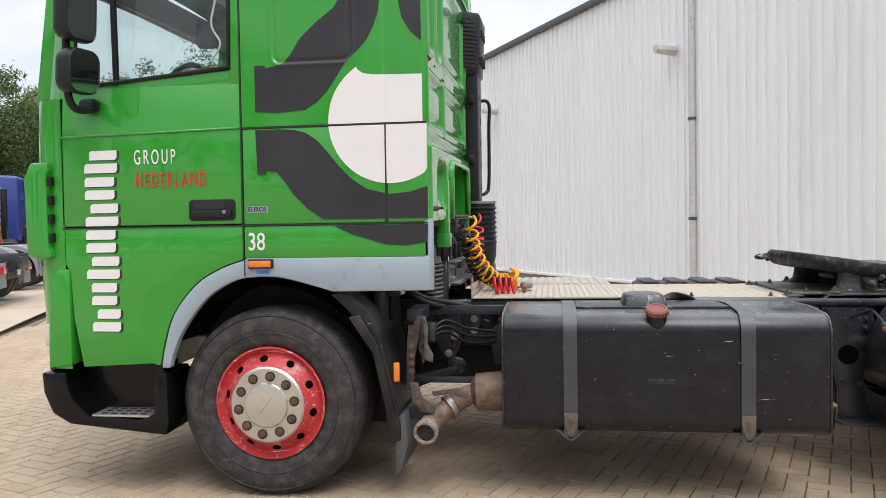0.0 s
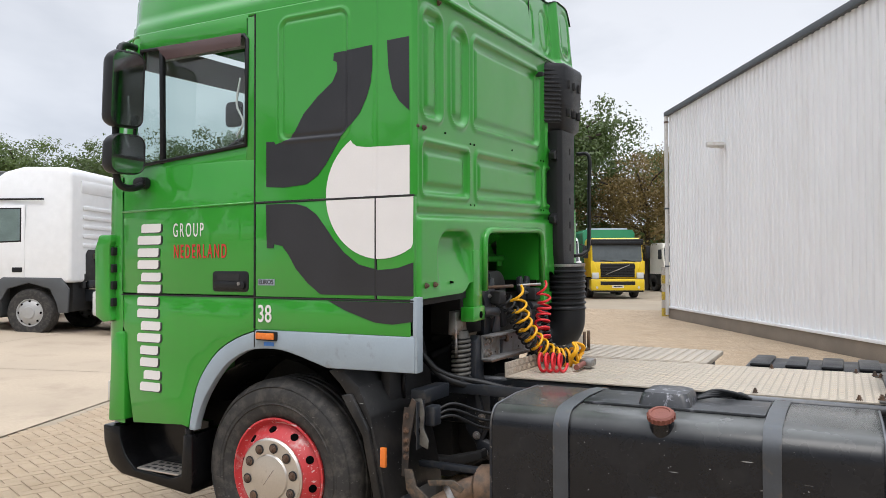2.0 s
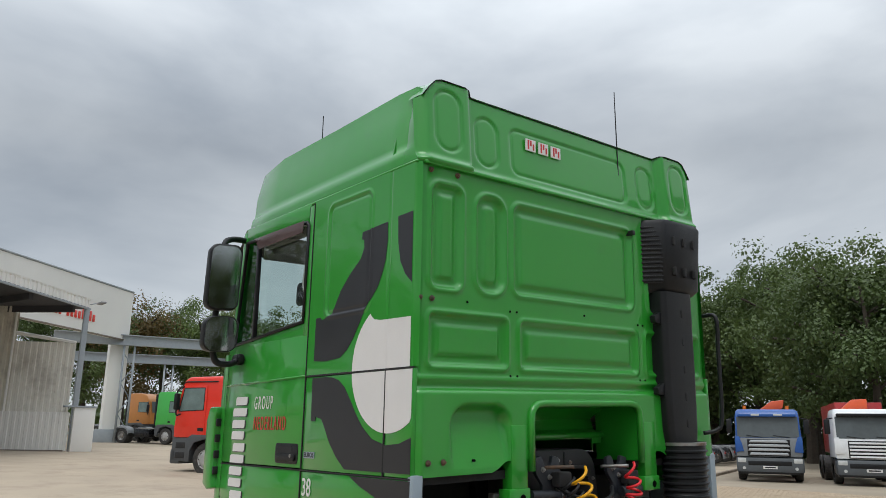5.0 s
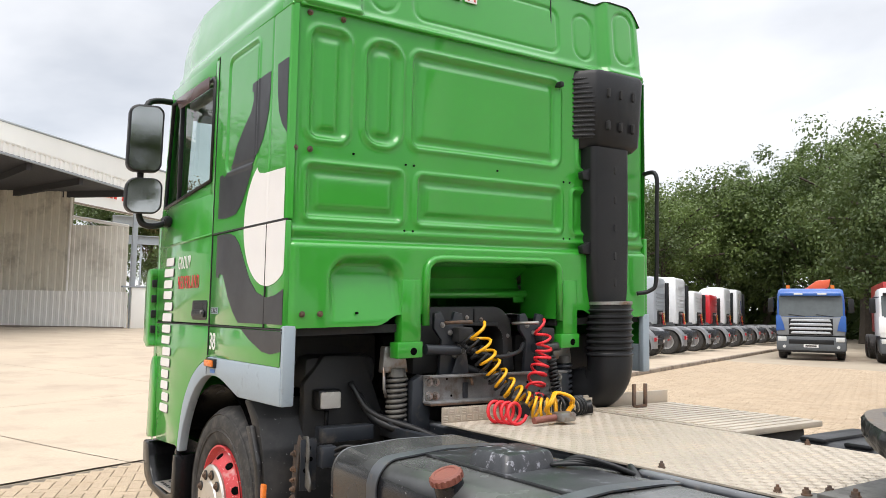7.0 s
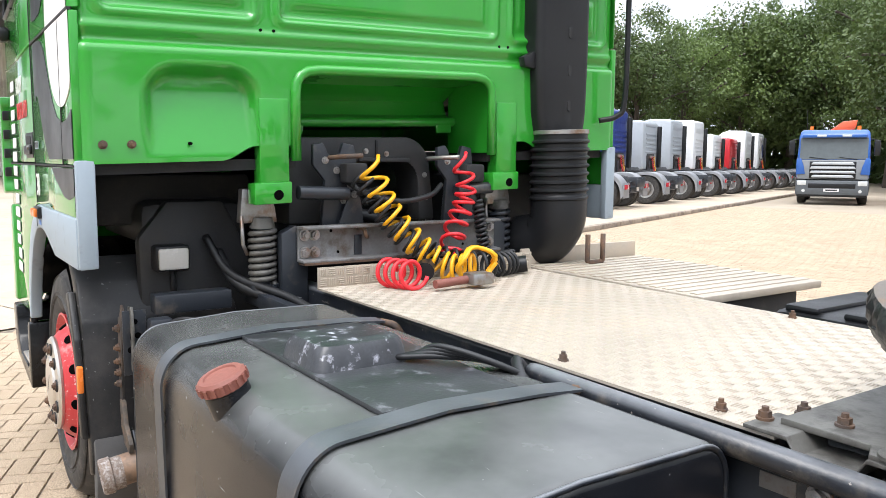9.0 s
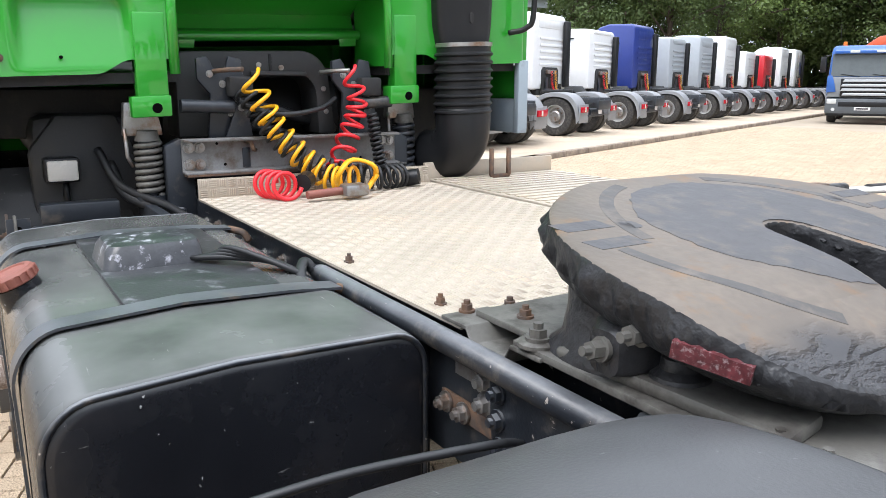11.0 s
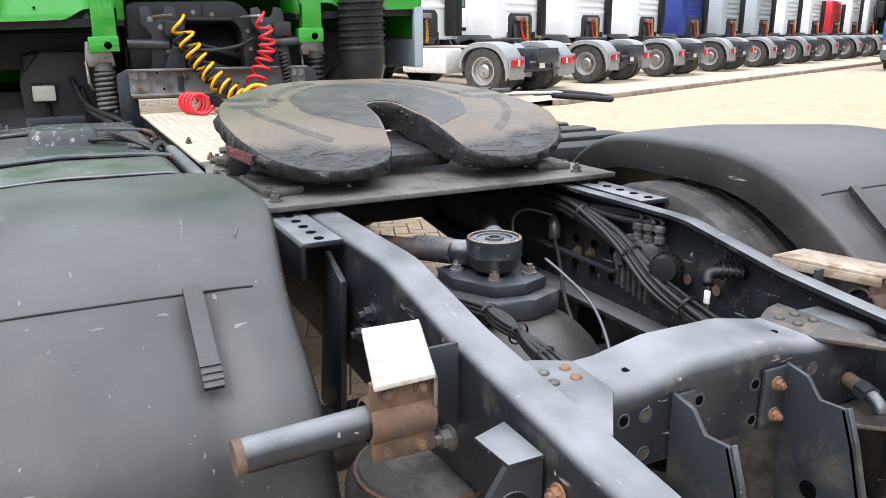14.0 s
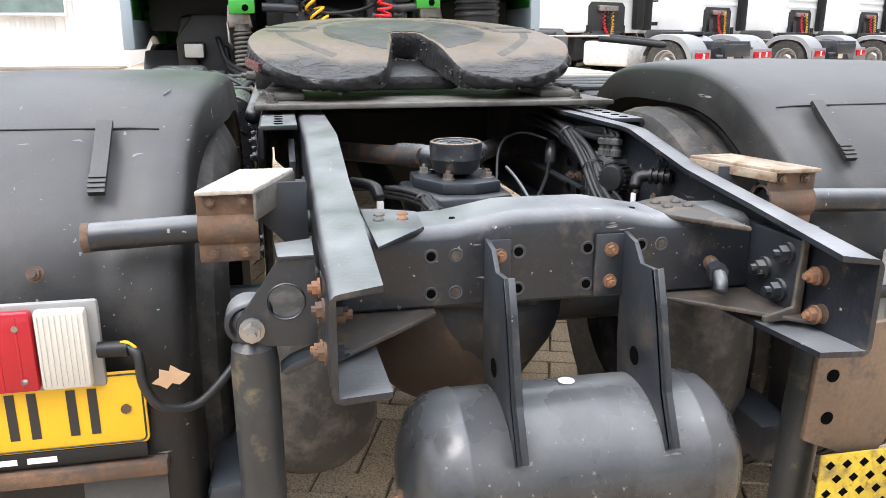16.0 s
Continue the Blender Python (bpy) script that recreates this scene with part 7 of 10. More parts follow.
for k in range(20):
    part("silencer_rib", boxm(bmesh.new(), 0.032, 0.0375, -0.0022, 0.0022, 0.004, 0.040, m=sil_m @ pose(0, 0, 0, 0, 0, 18 * k)), PLASTIC, sil)
eb_ = part("elbow_connector", tube(curve([(4.205, 0.42, 0.888), (4.175, 0.385, 0.888), (4.162, 0.362, 0.882), (4.170, 0.352, 0.862)], 5), 0.013, 10), PLASTIC, truck, "black elbow connector with a white cable tag")
for k in range(4):
    part("connector_ring", cyl((4.202 - 0.008 * k, 0.417 - 0.010 * k, 0.888), (4.199 - 0.008 * k, 0.413 - 0.010 * k, 0.888), 0.018, n=14), PLASTIC, eb_)
part("cable_tag", box(4.170, 4.184, 0.343, 0.350, 0.822, 0.852, 0.002), WHITED, eb_)
part("tag_cable", tube(curve([(4.172, 0.352, 0.86), (4.178, 0.348, 0.82), (4.19, 0.345, 0.795)], 5), 0.004, 6), BHOSE, eb_)
for x, z in ((3.62, 0.79), (3.68, 0.80), (3.78, 0.815), (4.13, 0.893), (4.16, 0.915)):
    part("web_bolt", bolt(bmesh.new(), (x, 0.424, z), (0, -1, 0), 0.012, 0.012), RUST if x < 3.7 else FRAME, truck)
part("pipe_elbow", tube(curve([(3.52, 0.415, 0.87), (3.55, 0.385, 0.868), (3.57, 0.375, 0.85), (3.575, 0.372, 0.82)], 5), 0.017, 10), FRAME, truck)
part("air_line", tube(curve([(3.57, 0.372, 0.83), (3.66, 0.33, 0.79), (3.80, 0.25, 0.74), (3.95, 0.18, 0.70)], 6), 0.006, 7), BHOSE, truck)
# V-rod joint over the axle
vr = part("v_rod_joint", lathe([(0.0, 0.0), (0.050, 0.0), (0.058, 0.010), (0.063, 0.030), (0.0665, 0.034), (0.0665, 0.037), (0.0645, 0.041), (0.066, 0.066), (0.064, 0.074), (0.058, 0.076), (0.056, 0.071), (0.050, 0.071), (0.048, 0.074), (0.042, 0.074), (0.040, 0.070), (0.022, 0.070), (0.020, 0.075), (0.014, 0.075), (0.012, 0.069), (0.0, 0.069)], pose(3.811, 0.036, 0.848), 36), FRAMETOP, truck, "blue-grey V-rod ball joint with worn rim")
part("joint_rim", lathe([(0.0565, 0.0762), (0.060, 0.0775), (0.0645, 0.0752)], pose(3.811, 0.036, 0.848), 36), mat("bare_worn_rim", (0.30, 0.27, 0.22), 0.5, metal=0.3, vary=0.4, scale=60, dirt=(0.12, 0.08, 0.05), dirt_at=0.5), vr)
RODM = mat("rust_stained_rod_paint", (0.040, 0.041, 0.044), 0.5, vary=0.3, scale=12, bump=0.12, dirt=(0.15, 0.075, 0.036), dirt_at=0.57)
for s, y in ((-1, -0.33), (1, 0.36)):
    rod_ = part("v_rod", cyl((3.73, 0.03 + s * 0.06, 0.872), (3.18, y, 0.83), 0.027, n=18), RODM, vr)
    e0, e1 = Vector((3.775, 0.036 + s * 0.025, 0.876)), Vector((3.62, 0.036 + s * (0.11 if s > 0 else 0.115), 0.866))
    part("rod_socket", tubem(bmesh.new(), [e0, e0.lerp(e1, 0.30), e0.lerp(e1, 0.45), e1], 0.030, 18), FRAMETOP, rod_)
    for k in range(6):
        q0 = e0.lerp(e1, 0.45 + 0.09 * k)
        part("socket_crimp", tubem(bmesh.new(), [q0, q0.lerp(e1, 0.06)], 0.0325, 16), FRAMETOP, rod_)
base = part("joint_base", prism([(3.71, -0.065), (3.80, -0.07), (3.90, -0.015), (3.915, 0.06), (3.885, 0.135), (3.72, 0.14), (3.685, 0.03)], "z", 0.806, 0.835, 0.006), FRAME, truck)
part("joint_pedestal", prism([(3.68, -0.09), (3.81, -0.10), (3.925, -0.03), (3.945, 0.07), (3.91, 0.16), (3.70, 0.165)], "z", 0.752, 0.806, 0.012), FRAME, base)
b = bmesh.new()
bmesh.ops.create_uvsphere(b, u_segments=36, v_segments=20, radius=0.24, matrix=Matrix.Translation((3.86, 0.07, 0.545)) @ Matrix.Diagonal((1, 0.95, 0.92, 1)))
part("differential_case", b, mat("blotchy_axle_paint", (0.022, 0.026, 0.034), 0.45, vary=0.3, scale=10, bump=0.2, dirt=(0.07, 0.055, 0.04), dirt_at=0.64, dust_skylight=((0.09, 0.068, 0.048), 0.6)), truck)
part("case_rim", lathe([(0.20, -0.014), (0.245, -0.014), (0.249, -0.008), (0.249, 0.008), (0.245, 0.014), (0.20, 0.014)], pose(3.86, 0.07, 0.60), 36), FRAME, truck)
for x, y in ((3.75, -0.032), (3.864, 0.006), (3.855, 0.107), (3.73, 0.108)):
    part("joint_bolt", bolt(bmesh.new(), (x, y, 0.835), (0, 0, 1), 0.013, 0.016), STEEL, base)
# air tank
# paler top stands in for the sky's sheen on the tank
at_ = part("air_tank", lathe([(0.0, -0.29), (0.06, -0.285), (0.11, -0.265), (0.135, -0.235), (0.14, -0.20), (0.1415, -0.195), (0.1415, -0.19), (0.14, -0.188), (0.14, 0.20), (0.1415, 0.202), (0.1415, 0.207), (0.14, 0.21), (0.135, 0.245), (0.11, 0.275), (0.06, 0.295), (0.0, 0.30)], pose(4.605, 0.042, 0.49, -90, 0, 0) @ Matrix.Diagonal((1, 1, 0.965, 1)), 40), mat("blotched_tank_paint", (0.036, 0.039, 0.043), 0.30, vary=0.3, scale=9, bump=0.05, coat=0.25, dirt=(0.012, 0.012, 0.014), dirt_at=0.60, spots=((0.20, 0.19, 0.17), -0.01), dust_skylight=((0.16, 0.165, 0.175), 0.8)), truck, "blotchy dark grey air tank")
part("tank_dot", lathe([(0.0, 0.0), (0.014, 0.0)], pose(4.59, 0.048, 0.6312), 16), WHITED, at_)
part("tank_valve", bolt(bmesh.new(), (4.64, -0.225, 0.475), (0.35, -1, 0), 0.015, 0.035), RUST, at_)
for y in (-0.075, 0.165):
    sp_ = [(4.53, 0.865), (4.572, 0.857), (4.598, 0.828), (4.642, 0.832), (4.662, 0.78), (4.70, 0.65), (4.738, 0.575)] + arc(4.605, 0.49, 0.141, 32, 118, 10) + [(4.53, 0.68)]
    tbk = part("tank_bracket", prism(sp_, "y", y - 0.004, y + 0.004, 0.001), FRAME, truck)
    edge_ = [(4.642, 0.832), (4.662, 0.78), (4.70, 0.65), (4.738, 0.575)]
    part("bracket_flange", prism(edge_ + [(x - 0.006, z - 0.004) for x, z in reversed(edge_)], "y", y - 0.004, y + 0.014, 0.001), FRAMETOP, tbk)
    fo = 0.020 if y < 0 else -0.027
    part("bracket_foot", box(4.529, 4.536, min(y + 2 * fo, y), max(y + 2 * fo, y), 0.755, 0.862, 0.002), FRAME, tbk)
    part("bracket_hole", cyl((4.60, y - 0.0048, 0.67), (4.60, y + 0.0048, 0.67), 0.016, n=12), HOLE, tbk)
    for z in (0.836, 0.781):
        part("bracket_bolt", bolt(bmesh.new(), (4.536, y + fo, z), (1, 0, 0), 0.009, 0.011), RUSTO, tbk)
mark_rear = len(scene.collection.objects)
bl_ = part("lamp_arm", prism([(0.43, 0.70), (0.62, 0.72), (0.60, 0.50), (0.56, 0.44), (0.42, 0.50)], "x", 4.63, 4.642, 0.003), mat("brown_support_plate", (0.15, 0.10, 0.066), 0.75, vary=0.25, scale=9, bump=0.2, dirt=(0.05, 0.045, 0.042), dirt_at=0.6), truck, "rusty brown support plate")
part("edge_marker", box(4.65, 4.66, 0.645, 0.72, 0.52, 0.66, 0.006), MESHY, truck, "yellow painted edge panel")
for z in (0.62, 0.54):
    part("arm_hole", cyl((4.641, 0.46, z), (4.6435, 0.46, z), 0.012, n=12), HOLE, bl_)
ym = part("yellow_mesh_step", box(4.652, 4.658, 0.45, 0.68, 0.24, 0.475, 0.002), MESHY, truck, "dirty yellow slip-proof step plate with punched holes")
for k in range(8):
    for q in range(7):
        yc, zc = 0.468 + 0.034 * q + 0.017 * (k % 2), 0.455 - 0.028 * k
        if yc < 0.665:
            part("punched_hole", prism([(yc - 0.010, zc), (yc, zc - 0.009), (yc + 0.010, zc), (yc, zc + 0.009)], "x", 4.6575, 4.6588), HOLE, ym)
            part("grip_stud", prism([(yc + 0.012, zc + 0.014), (yc + 0.017, zc + 0.009), (yc + 0.022, zc + 0.014), (yc + 0.017, zc + 0.019)], "x", 4.657, 4.661), MESHY, ym)

shift_far(mark_rear, 0.05)
# rear mudguards, lamps, plate
mark_rear = len(scene.collection.objects)
BLUEW = mat("blue_wire", (0.03, 0.25, 0.35), 0.4)
FP = [(3.18, 0.60), (3.19, 0.74), (3.24, 0.88), (3.33, 0.99), (3.45, 1.06), (3.60, 1.088), (3.78, 1.095), (3.95, 1.09), (4.08, 1.06), (4.18, 1.01), (4.30, 0.93), (4.39, 0.84), (4.44, 0.72), (4.45, 0.58), (4.45, 0.36)]


SCUFF = mat("pale_scuffed_plastic", (0.17, 0.17, 0.17), 0.7, vary=0.4, scale=60, bump=0.1, dirt=(0.09, 0.09, 0.09), dirt_at=0.5)
for s in (-1, 1):
    pts = curve([(x, 0, z + (0.018 if s > 0 and z > 0.8 else 0.0)) for x, z in ([(3.18, 0.38)] if s > 0 else []) + FP], 5)
    rings = []
    for p in pts:
        d = Vector((p.x - 3.8, 0, p.z - 0.50))
        d = d.normalized() if p.z > 0.5 else Vector((1 if p.x > 3.8 else -1, 0, 0))
        e = (s * 0.048 if s < 0 else 0.012) * (1 - float(sstep(3.85, 4.25, p.x)))
        inn = p - d * 0.10
        w = float(sstep(4.17, 4.25, p.x))
        f_ = 0.034 * (1 - float(sstep(3.35, 3.85, p.x)))
        skirt = [(p.x - d.x * 0.12, s * 1.24, p.z - d.z * 0.12 - f_)] if s > 0 else []
        ring = skirt + [(p.x - d.x * 0.012, s * 1.235, p.z - d.z * 0.012 - f_), (p.x, s * 1.21, p.z - 0.9 * f_), (p.x + d.x * 0.004, s * 1.06, p.z + d.z * 0.004 - 0.45 * f_), (p.x + d.x * 0.006, s * 0.9, p.z + d.z * 0.006), (p.x + d.x * 0.005, s * 0.745 - e, p.z + d.z * 0.005), (p.x + d.x * (0.005 - 0.020 * w), s * 0.705 - e, p.z + d.z * (0.005 - 0.020 * w)), (p.x + d.x * (0.004 - 0.022 * w), s * 0.672 - e, p.z + d.z * (0.004 - 0.022 * w)), (p.x + d.x * (0.003 - 0.004 * w), s * 0.642 - e, p.z + d.z * (0.003 - 0.004 * w)), (p.x, s * 0.61 - e, p.z), (p.x - d.x * 0.003, s * 0.585 - e, p.z - d.z * 0.003), (p.x - d.x * 0.010, s * 0.567 - e, p.z - d.z * 0.010), (p.x - d.x * 0.024, s * 0.557 - e, p.z - d.z * 0.024), (inn.x, s * 0.553 - e, inn.z)]
        rings.append(ring)
    bm = loft(rings)
    bmesh.ops.solidify(bm, geom=bm.faces[:], thickness=0.005)
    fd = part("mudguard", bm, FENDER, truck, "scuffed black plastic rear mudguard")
    j = [p for p in pts if 4.165 < p.x < 4.2][:1][0]
    dj = Vector((j.x - 3.8, 0, j.z - 0.5)).normalized()
    part("mudguard_joint", tube([j + dj * 0.001 + Vector((0, s * 1.2, 0)), j + dj * 0.007 + Vector((0, s * 0.9, 0)), j + dj * 0.005 + Vector((0, s * 0.66, 0)), j + dj * 0.001 + Vector((0, s * 0.61, 0))], 0.0018, 6), DARK, fd)
    lift = 0.014 if s > 0 else 0.0
    if s < 0:
        for run in ([(4.031, -0.772), (4.014, -0.745), (4.016, -0.721), (4.028, -0.701)], [(3.979, -0.680), (4.023, -0.684), (4.069, -0.691)], [(4.008, -0.690), (4.03, -0.678)], [(4.081, -0.752), (4.104, -0.760)], [(3.903, -1.02), (3.961, -1.023), (4.002, -1.021)], [(3.92, -0.99), (3.95, -0.985)], [(3.86, -0.80), (3.875, -0.79)], [(4.05, -0.60), (4.075, -0.61)]):
            zf = lambda x: float(np.interp(x, [q.x for q in pts[20:50]], [q.z for q in pts[20:50]]))
            line = [Vector((q.x, q.y, zf(q.x) + 0.0042)) for q in curve([(x, y, 0) for x, y in run], 4)]
            part("scuff_mark", tube(line, 0.0014, 5), SCUFF, fd)
    sp0, sp1 = Vector((4.185, s * 0.70, 1.022 + lift)), Vector((4.318, s * 0.70, 0.912 + lift))
    tdir = (sp1 - sp0).normalized()
    nrm = tdir.cross(Vector((0, 1, 0))).normalized()
    nrm = nrm if nrm.z > 0 else -nrm
    mst = Matrix((tdir, nrm.cross(tdir), nrm)).transposed().to_4x4()
    mst.translation = (sp0 + sp1) / 2 + nrm * 0.006
    part("rubber_strap", boxm(bmesh.new(), -0.085, 0.082, -0.0135, 0.0135, -0.004, 0.006, m=mst), FENDER, fd, "grey rubber retaining strap")
    for k in range(3):
        part("strap_ridge", boxm(bmesh.new(), 0.045 + k * 0.011, 0.051 + k * 0.011, -0.0142, 0.0142, 0.004, 0.009, m=mst), FENDER, fd)
    part("mudguard_bolt", bolt(bmesh.new(), (4.44, s * 0.775, 0.82), (1, 0, 0.3), 0.010, 0.012), RUST, fd)
    tl = part("tail_lamp", box(4.455, 4.47, s * 0.91 - 0.225, s * 0.91 + 0.225, 0.635, 0.782, 0.006), LAMPG, truck, "rear lamp cluster with red and clear lenses")
    lens = [(0.70, 0.775, CLEARL, "clear_lens"), (0.778, 0.985, REDL, "red_lens"), (0.988, 1.12, ORANGEL, "amber_lens")]
    for a, b_, m_, nm in lens:
        part(nm, box(4.468, 4.488, min(s * a, s * b_), max(s * a, s * b_), 0.643, 0.774, 0.006), m_, tl)
    for y in (0.80, 0.79):
        part("lens_screw", cyl((4.487, s * (0.80 if y == 0.80 else 0.795), 0.75 if y == 0.80 else 0.662), (4.491, s * 0.80, 0.75 if y == 0.80 else 0.662), 0.005, n=10), STEEL, tl)
    for k in range(9):
        yy = s * (0.704 + k * 0.0082)
        part("lens_rib", box(4.487, 4.4895, yy - 0.0018, yy + 0.0018, 0.65, 0.768, 0.0008), CLEARL, tl)
    for k in range(7):
        yy = s * (0.80 + k * 0.028)
        part("lens_rib", box(4.487, 4.489, yy - 0.002, yy + 0.002, 0.65, 0.768, 0.0008), REDL, tl)
    part("plug", cyl((4.472, s * 0.69, 0.70), (4.475, s * 0.645, 0.70), 0.013, n=12), PLASTIC, tl)
    for wy, wm in ((0.004, YHOSE), (-0.004, BLUEW)):
        part("plug_wire", tube(curve([(4.474, s * 0.66, 0.705 + wy), (4.48, s * 0.645, 0.708 + wy), (4.482, s * 0.632, 0.698 + wy)], 4), 0.0028, 6), wm, tl)
    part("lamp_cable", tube(curve([(4.475, s * 0.645, 0.70), (4.485, s * 0.63, 0.69), (4.49, s * 0.625, 0.64), (4.49, s * 0.60, 0.60), (4.47, s * 0.55, 0.59), (4.45, s * 0.5, 0.63), (4.4, s * 0.45, 0.68)], 6), 0.008, 8), BHOSE, tl)
shift_far(mark_rear, 0.055)
npl = part("number_plate", prism(rrect(-1.16, -0.630, 0.525, 0.655, 0.012), "x", 4.456, 4.462, 0.002), YPLATE, truck, "yellow number plate with black bars")
for k in range(5):
    for o in (0.0, 0.032):
        part("plate_bar", box(4.461, 4.4635, -1.11 + k * 0.09 + o, -1.096 + k * 0.09 + o, 0.55, 0.63), BLACKD, npl)
part("plate_rim", tube([(4.4625, y, z) for y, z in rrect(-1.155, -0.635, 0.53, 0.65, 0.010)], 0.0016, 5, True), BLACKD, npl)
part("plate_holder", box(4.45, 4.465, -1.17, -0.635, 0.50, 0.527, 0.003), PLASTIC, npl)
for k in range(4):
    part("holder_bar", box(4.4648, 4.4662, -1.0 + k * 0.06, -0.955 + k * 0.06, 0.508, 0.518), WHITED, npl)
part("plate_screw", cyl((4.462, -0.662, 0.59), (4.466, -0.662, 0.59), 0.008, n=10), RUST, npl)
part("flap_bar", box(4.44, 4.475, -1.2, -0.605, 0.468, 0.494, 0.003), RUST, truck, "rusty mud-flap bar")
part("rear_flap", box(4.445, 4.455, -1.19, -0.61, 0.15, 0.47, 0.002), mat("worn_flap", (0.06, 0.06, 0.06), 0.7), truck)
leaf = prism([(0.0, 0.0), (0.02, 0.012), (0.025, 0.03), (0.045, 0.022), (0.052, 0.036), (0.07, 0.02), (0.09, 0.008), (0.075, -0.004), (0.06, -0.012), (0.045, -0.006), (0.03, -0.018), (0.018, -0.008)], "x", 0.0, 0.0015)
leaf.transform(pose(4.495, -0.612, 0.645, 10, 0, -12) @ Matrix.Scale(0.72, 4))
lf = part("dry_leaf", leaf, mat("dry_leaf", (0.46, 0.30, 0.18), 0.8, vary=0.2))
tagged(lf, "dry brown oak leaf caught on the lamp cable", "leaf")

# ---- the yard ----
def ground_z(x, y):
    """The yard is level round the trucks and climbs gently towards the sheds."""
    rise = 0.0175 * np.maximum(0.0, -np.asarray(x) - 5.0)
    return rise * sstep(0.0, 1.0, (-np.asarray(x) * 0.55 - np.asarray(y) + 2.0) / 4.0)


EDGE_P, EDGE_D = Vector((-4.0, -0.62)), Vector((-0.373, 0.928))
EDGE_N = Vector((EDGE_D.y, -EDGE_D.x))


def edge_side(x, y):
    """Positive on the paved side of the long joint between slabs and block paving."""
    return (x - EDGE_P.x) * EDGE_N.x + (y - EDGE_P.y) * EDGE_N.y


PAVE = mat("dusty_block_paving_far", (0.35, 0.295, 0.225), 0.9, spec=0.1, vary=0.12, scale=0.35, grain=9, bump=0.25, dirt=(0.30, 0.245, 0.185), dirt_at=0.6, dist=0.01)
BRICK = mat("tan_paving_brick", (0.50, 0.39, 0.275), 0.88, spec=0.12, vary=0.12, scale=1.1, grain=150, bump=0.8, speck=0.75, dirt=(0.39, 0.295, 0.20), dirt_at=0.6, rand=0.16)
SAND = mat("joint_sand", (0.13, 0.105, 0.075), 0.95, vary=0.25, scale=2, grain=60, bump=0.3)
SLAB = mat("pale_concrete_slab", (0.45, 0.37, 0.28), 0.85, spec=0.15, vary=0.10, scale=0.5, grain=30, bump=0.15, dirt=(0.36, 0.29, 0.22), dirt_at=0.6)
gx = np.concatenate([np.linspace(-2500, -120, 12), np.linspace(-100, 40, 71), np.linspace(60, 2500, 12)])
gy = np.concatenate([np.linspace(-2500, -60, 12), np.linspace(-40, 80, 61), np.linspace(100, 2500, 12)])
gv, gf = sheet(gx, gy, lambda X, Y: (X, Y, ground_z(X, Y) - 0.012))
ground = raw("ground", gv, gf, PAVE)
tagged(ground, "pale sandy yard surface stretching to the trees", "ground", kind="structure")
# block paving, herringbone
W = 0.105
pav = thing("block_paving", "sandy tan block paving in herringbone with dark joints", "paving", kind="structure")
bed = raw("joint_bed", [(-1.6, -6.6, -0.010), (9.6, -6.6, -0.010), (9.6, 12.1, -0.010), (5.5, 12.1, -0.010), (2.0, 22.6, -0.010), (-13.3, 22.6, -0.010)], [[0, 1, 2, 3, 4, 5]], SAND, pav)
ang = math.atan2(EDGE_D.y, EDGE_D.x) - math.pi / 2 + radians(48)
ca, sa = math.cos(ang), math.sin(ang)
rs = random.Random(11)
bv, bf = [], []
near_bricks = []
brick_mesh = {}


def brick_shape(kind):
    hx, hy = (W - 0.0028, W / 2 - 0.0028) if kind == 0 else (W / 2 - 0.0028, W - 0.0028)
    t = 0.003
    vs = [(-hx, -hy, -0.02), (hx, -hy, -0.02), (hx, hy, -0.02), (-hx, hy, -0.02), (-hx, -hy, -0.003), (hx, -hy, -0.003), (hx, hy, -0.003), (-hx, hy, -0.003), (-hx + t, -hy + t, 0), (hx - t, -hy + t, 0), (hx - t, hy - t, 0), (-hx + t, hy - t, 0)]
    fs = [[8, 9, 10, 11]] + [[q, (q + 1) % 4, 4 + (q + 1) % 4, 4 + q] for q in range(4)] + [[4 + q, 4 + (q + 1) % 4, 8 + (q + 1) % 4, 8 + q] for q in range(4)]
    return vs, fs


for kind in (0, 1):
    vs, fs = brick_shape(kind)
    me = bpy.data.meshes.new("brick")
    me.from_pydata([(ca * x - sa * y, sa * x + ca * y, z) for x, y, z in vs], [], fs)
    me.materials.append(BRICK)
    brick_mesh[kind] = me
shapes = {k: brick_shape(k) for k in (0, 1)}
R = 225
for a in range(-R, R):
    for b in range(-R, R):
        r = (a - b) % 4
        if r not in (0, 3):
            continue
        lx, ly = ((a + 1) * W, (b + 0.5) * W) if r == 0 else ((a + 0.5) * W, (b + 1) * W)
        x, y = ca * lx - sa * ly + 2.0, sa * lx + ca * ly + 5.0
        if not (-14 < x < 9.5 and -6.5 < y < 22.5) or edge_side(x, y) < 0.06:
            continue
        kind = 0 if r == 0 else 1
        z = rs.uniform(-0.0015, 0.0005)
        tx, ty = rs.uniform(-0.005, 0.005), rs.uniform(-0.005, 0.005)
        if -1.35 < x < 2.75 and -2.95 < y < -1.60:
            near_bricks.append((kind, x, y, z, tx, ty))
            continue
        if y > 12 and (x > 6 or edge_side(x, y) > 14):
            continue
        vs, fs = shapes[kind]
        o = len(bv)
        for vx, vy, vz in vs[4:]:
            bv.append((ca * vx - sa * vy + x, sa * vx + ca * vy + y, vz + z + tx * vx + ty * vy if vz > -0.002 else vz + z - 0.004))
        bf.append([o + 4, o + 5, o + 6, o + 7])
        bf += [[o + q, o + (q + 1) % 4, o + 4 + (q + 1) % 4, o + 4 + q] for q in range(4)]
tagged(raw("paving_field", bv, bf, BRICK, pav), kind="stuff")
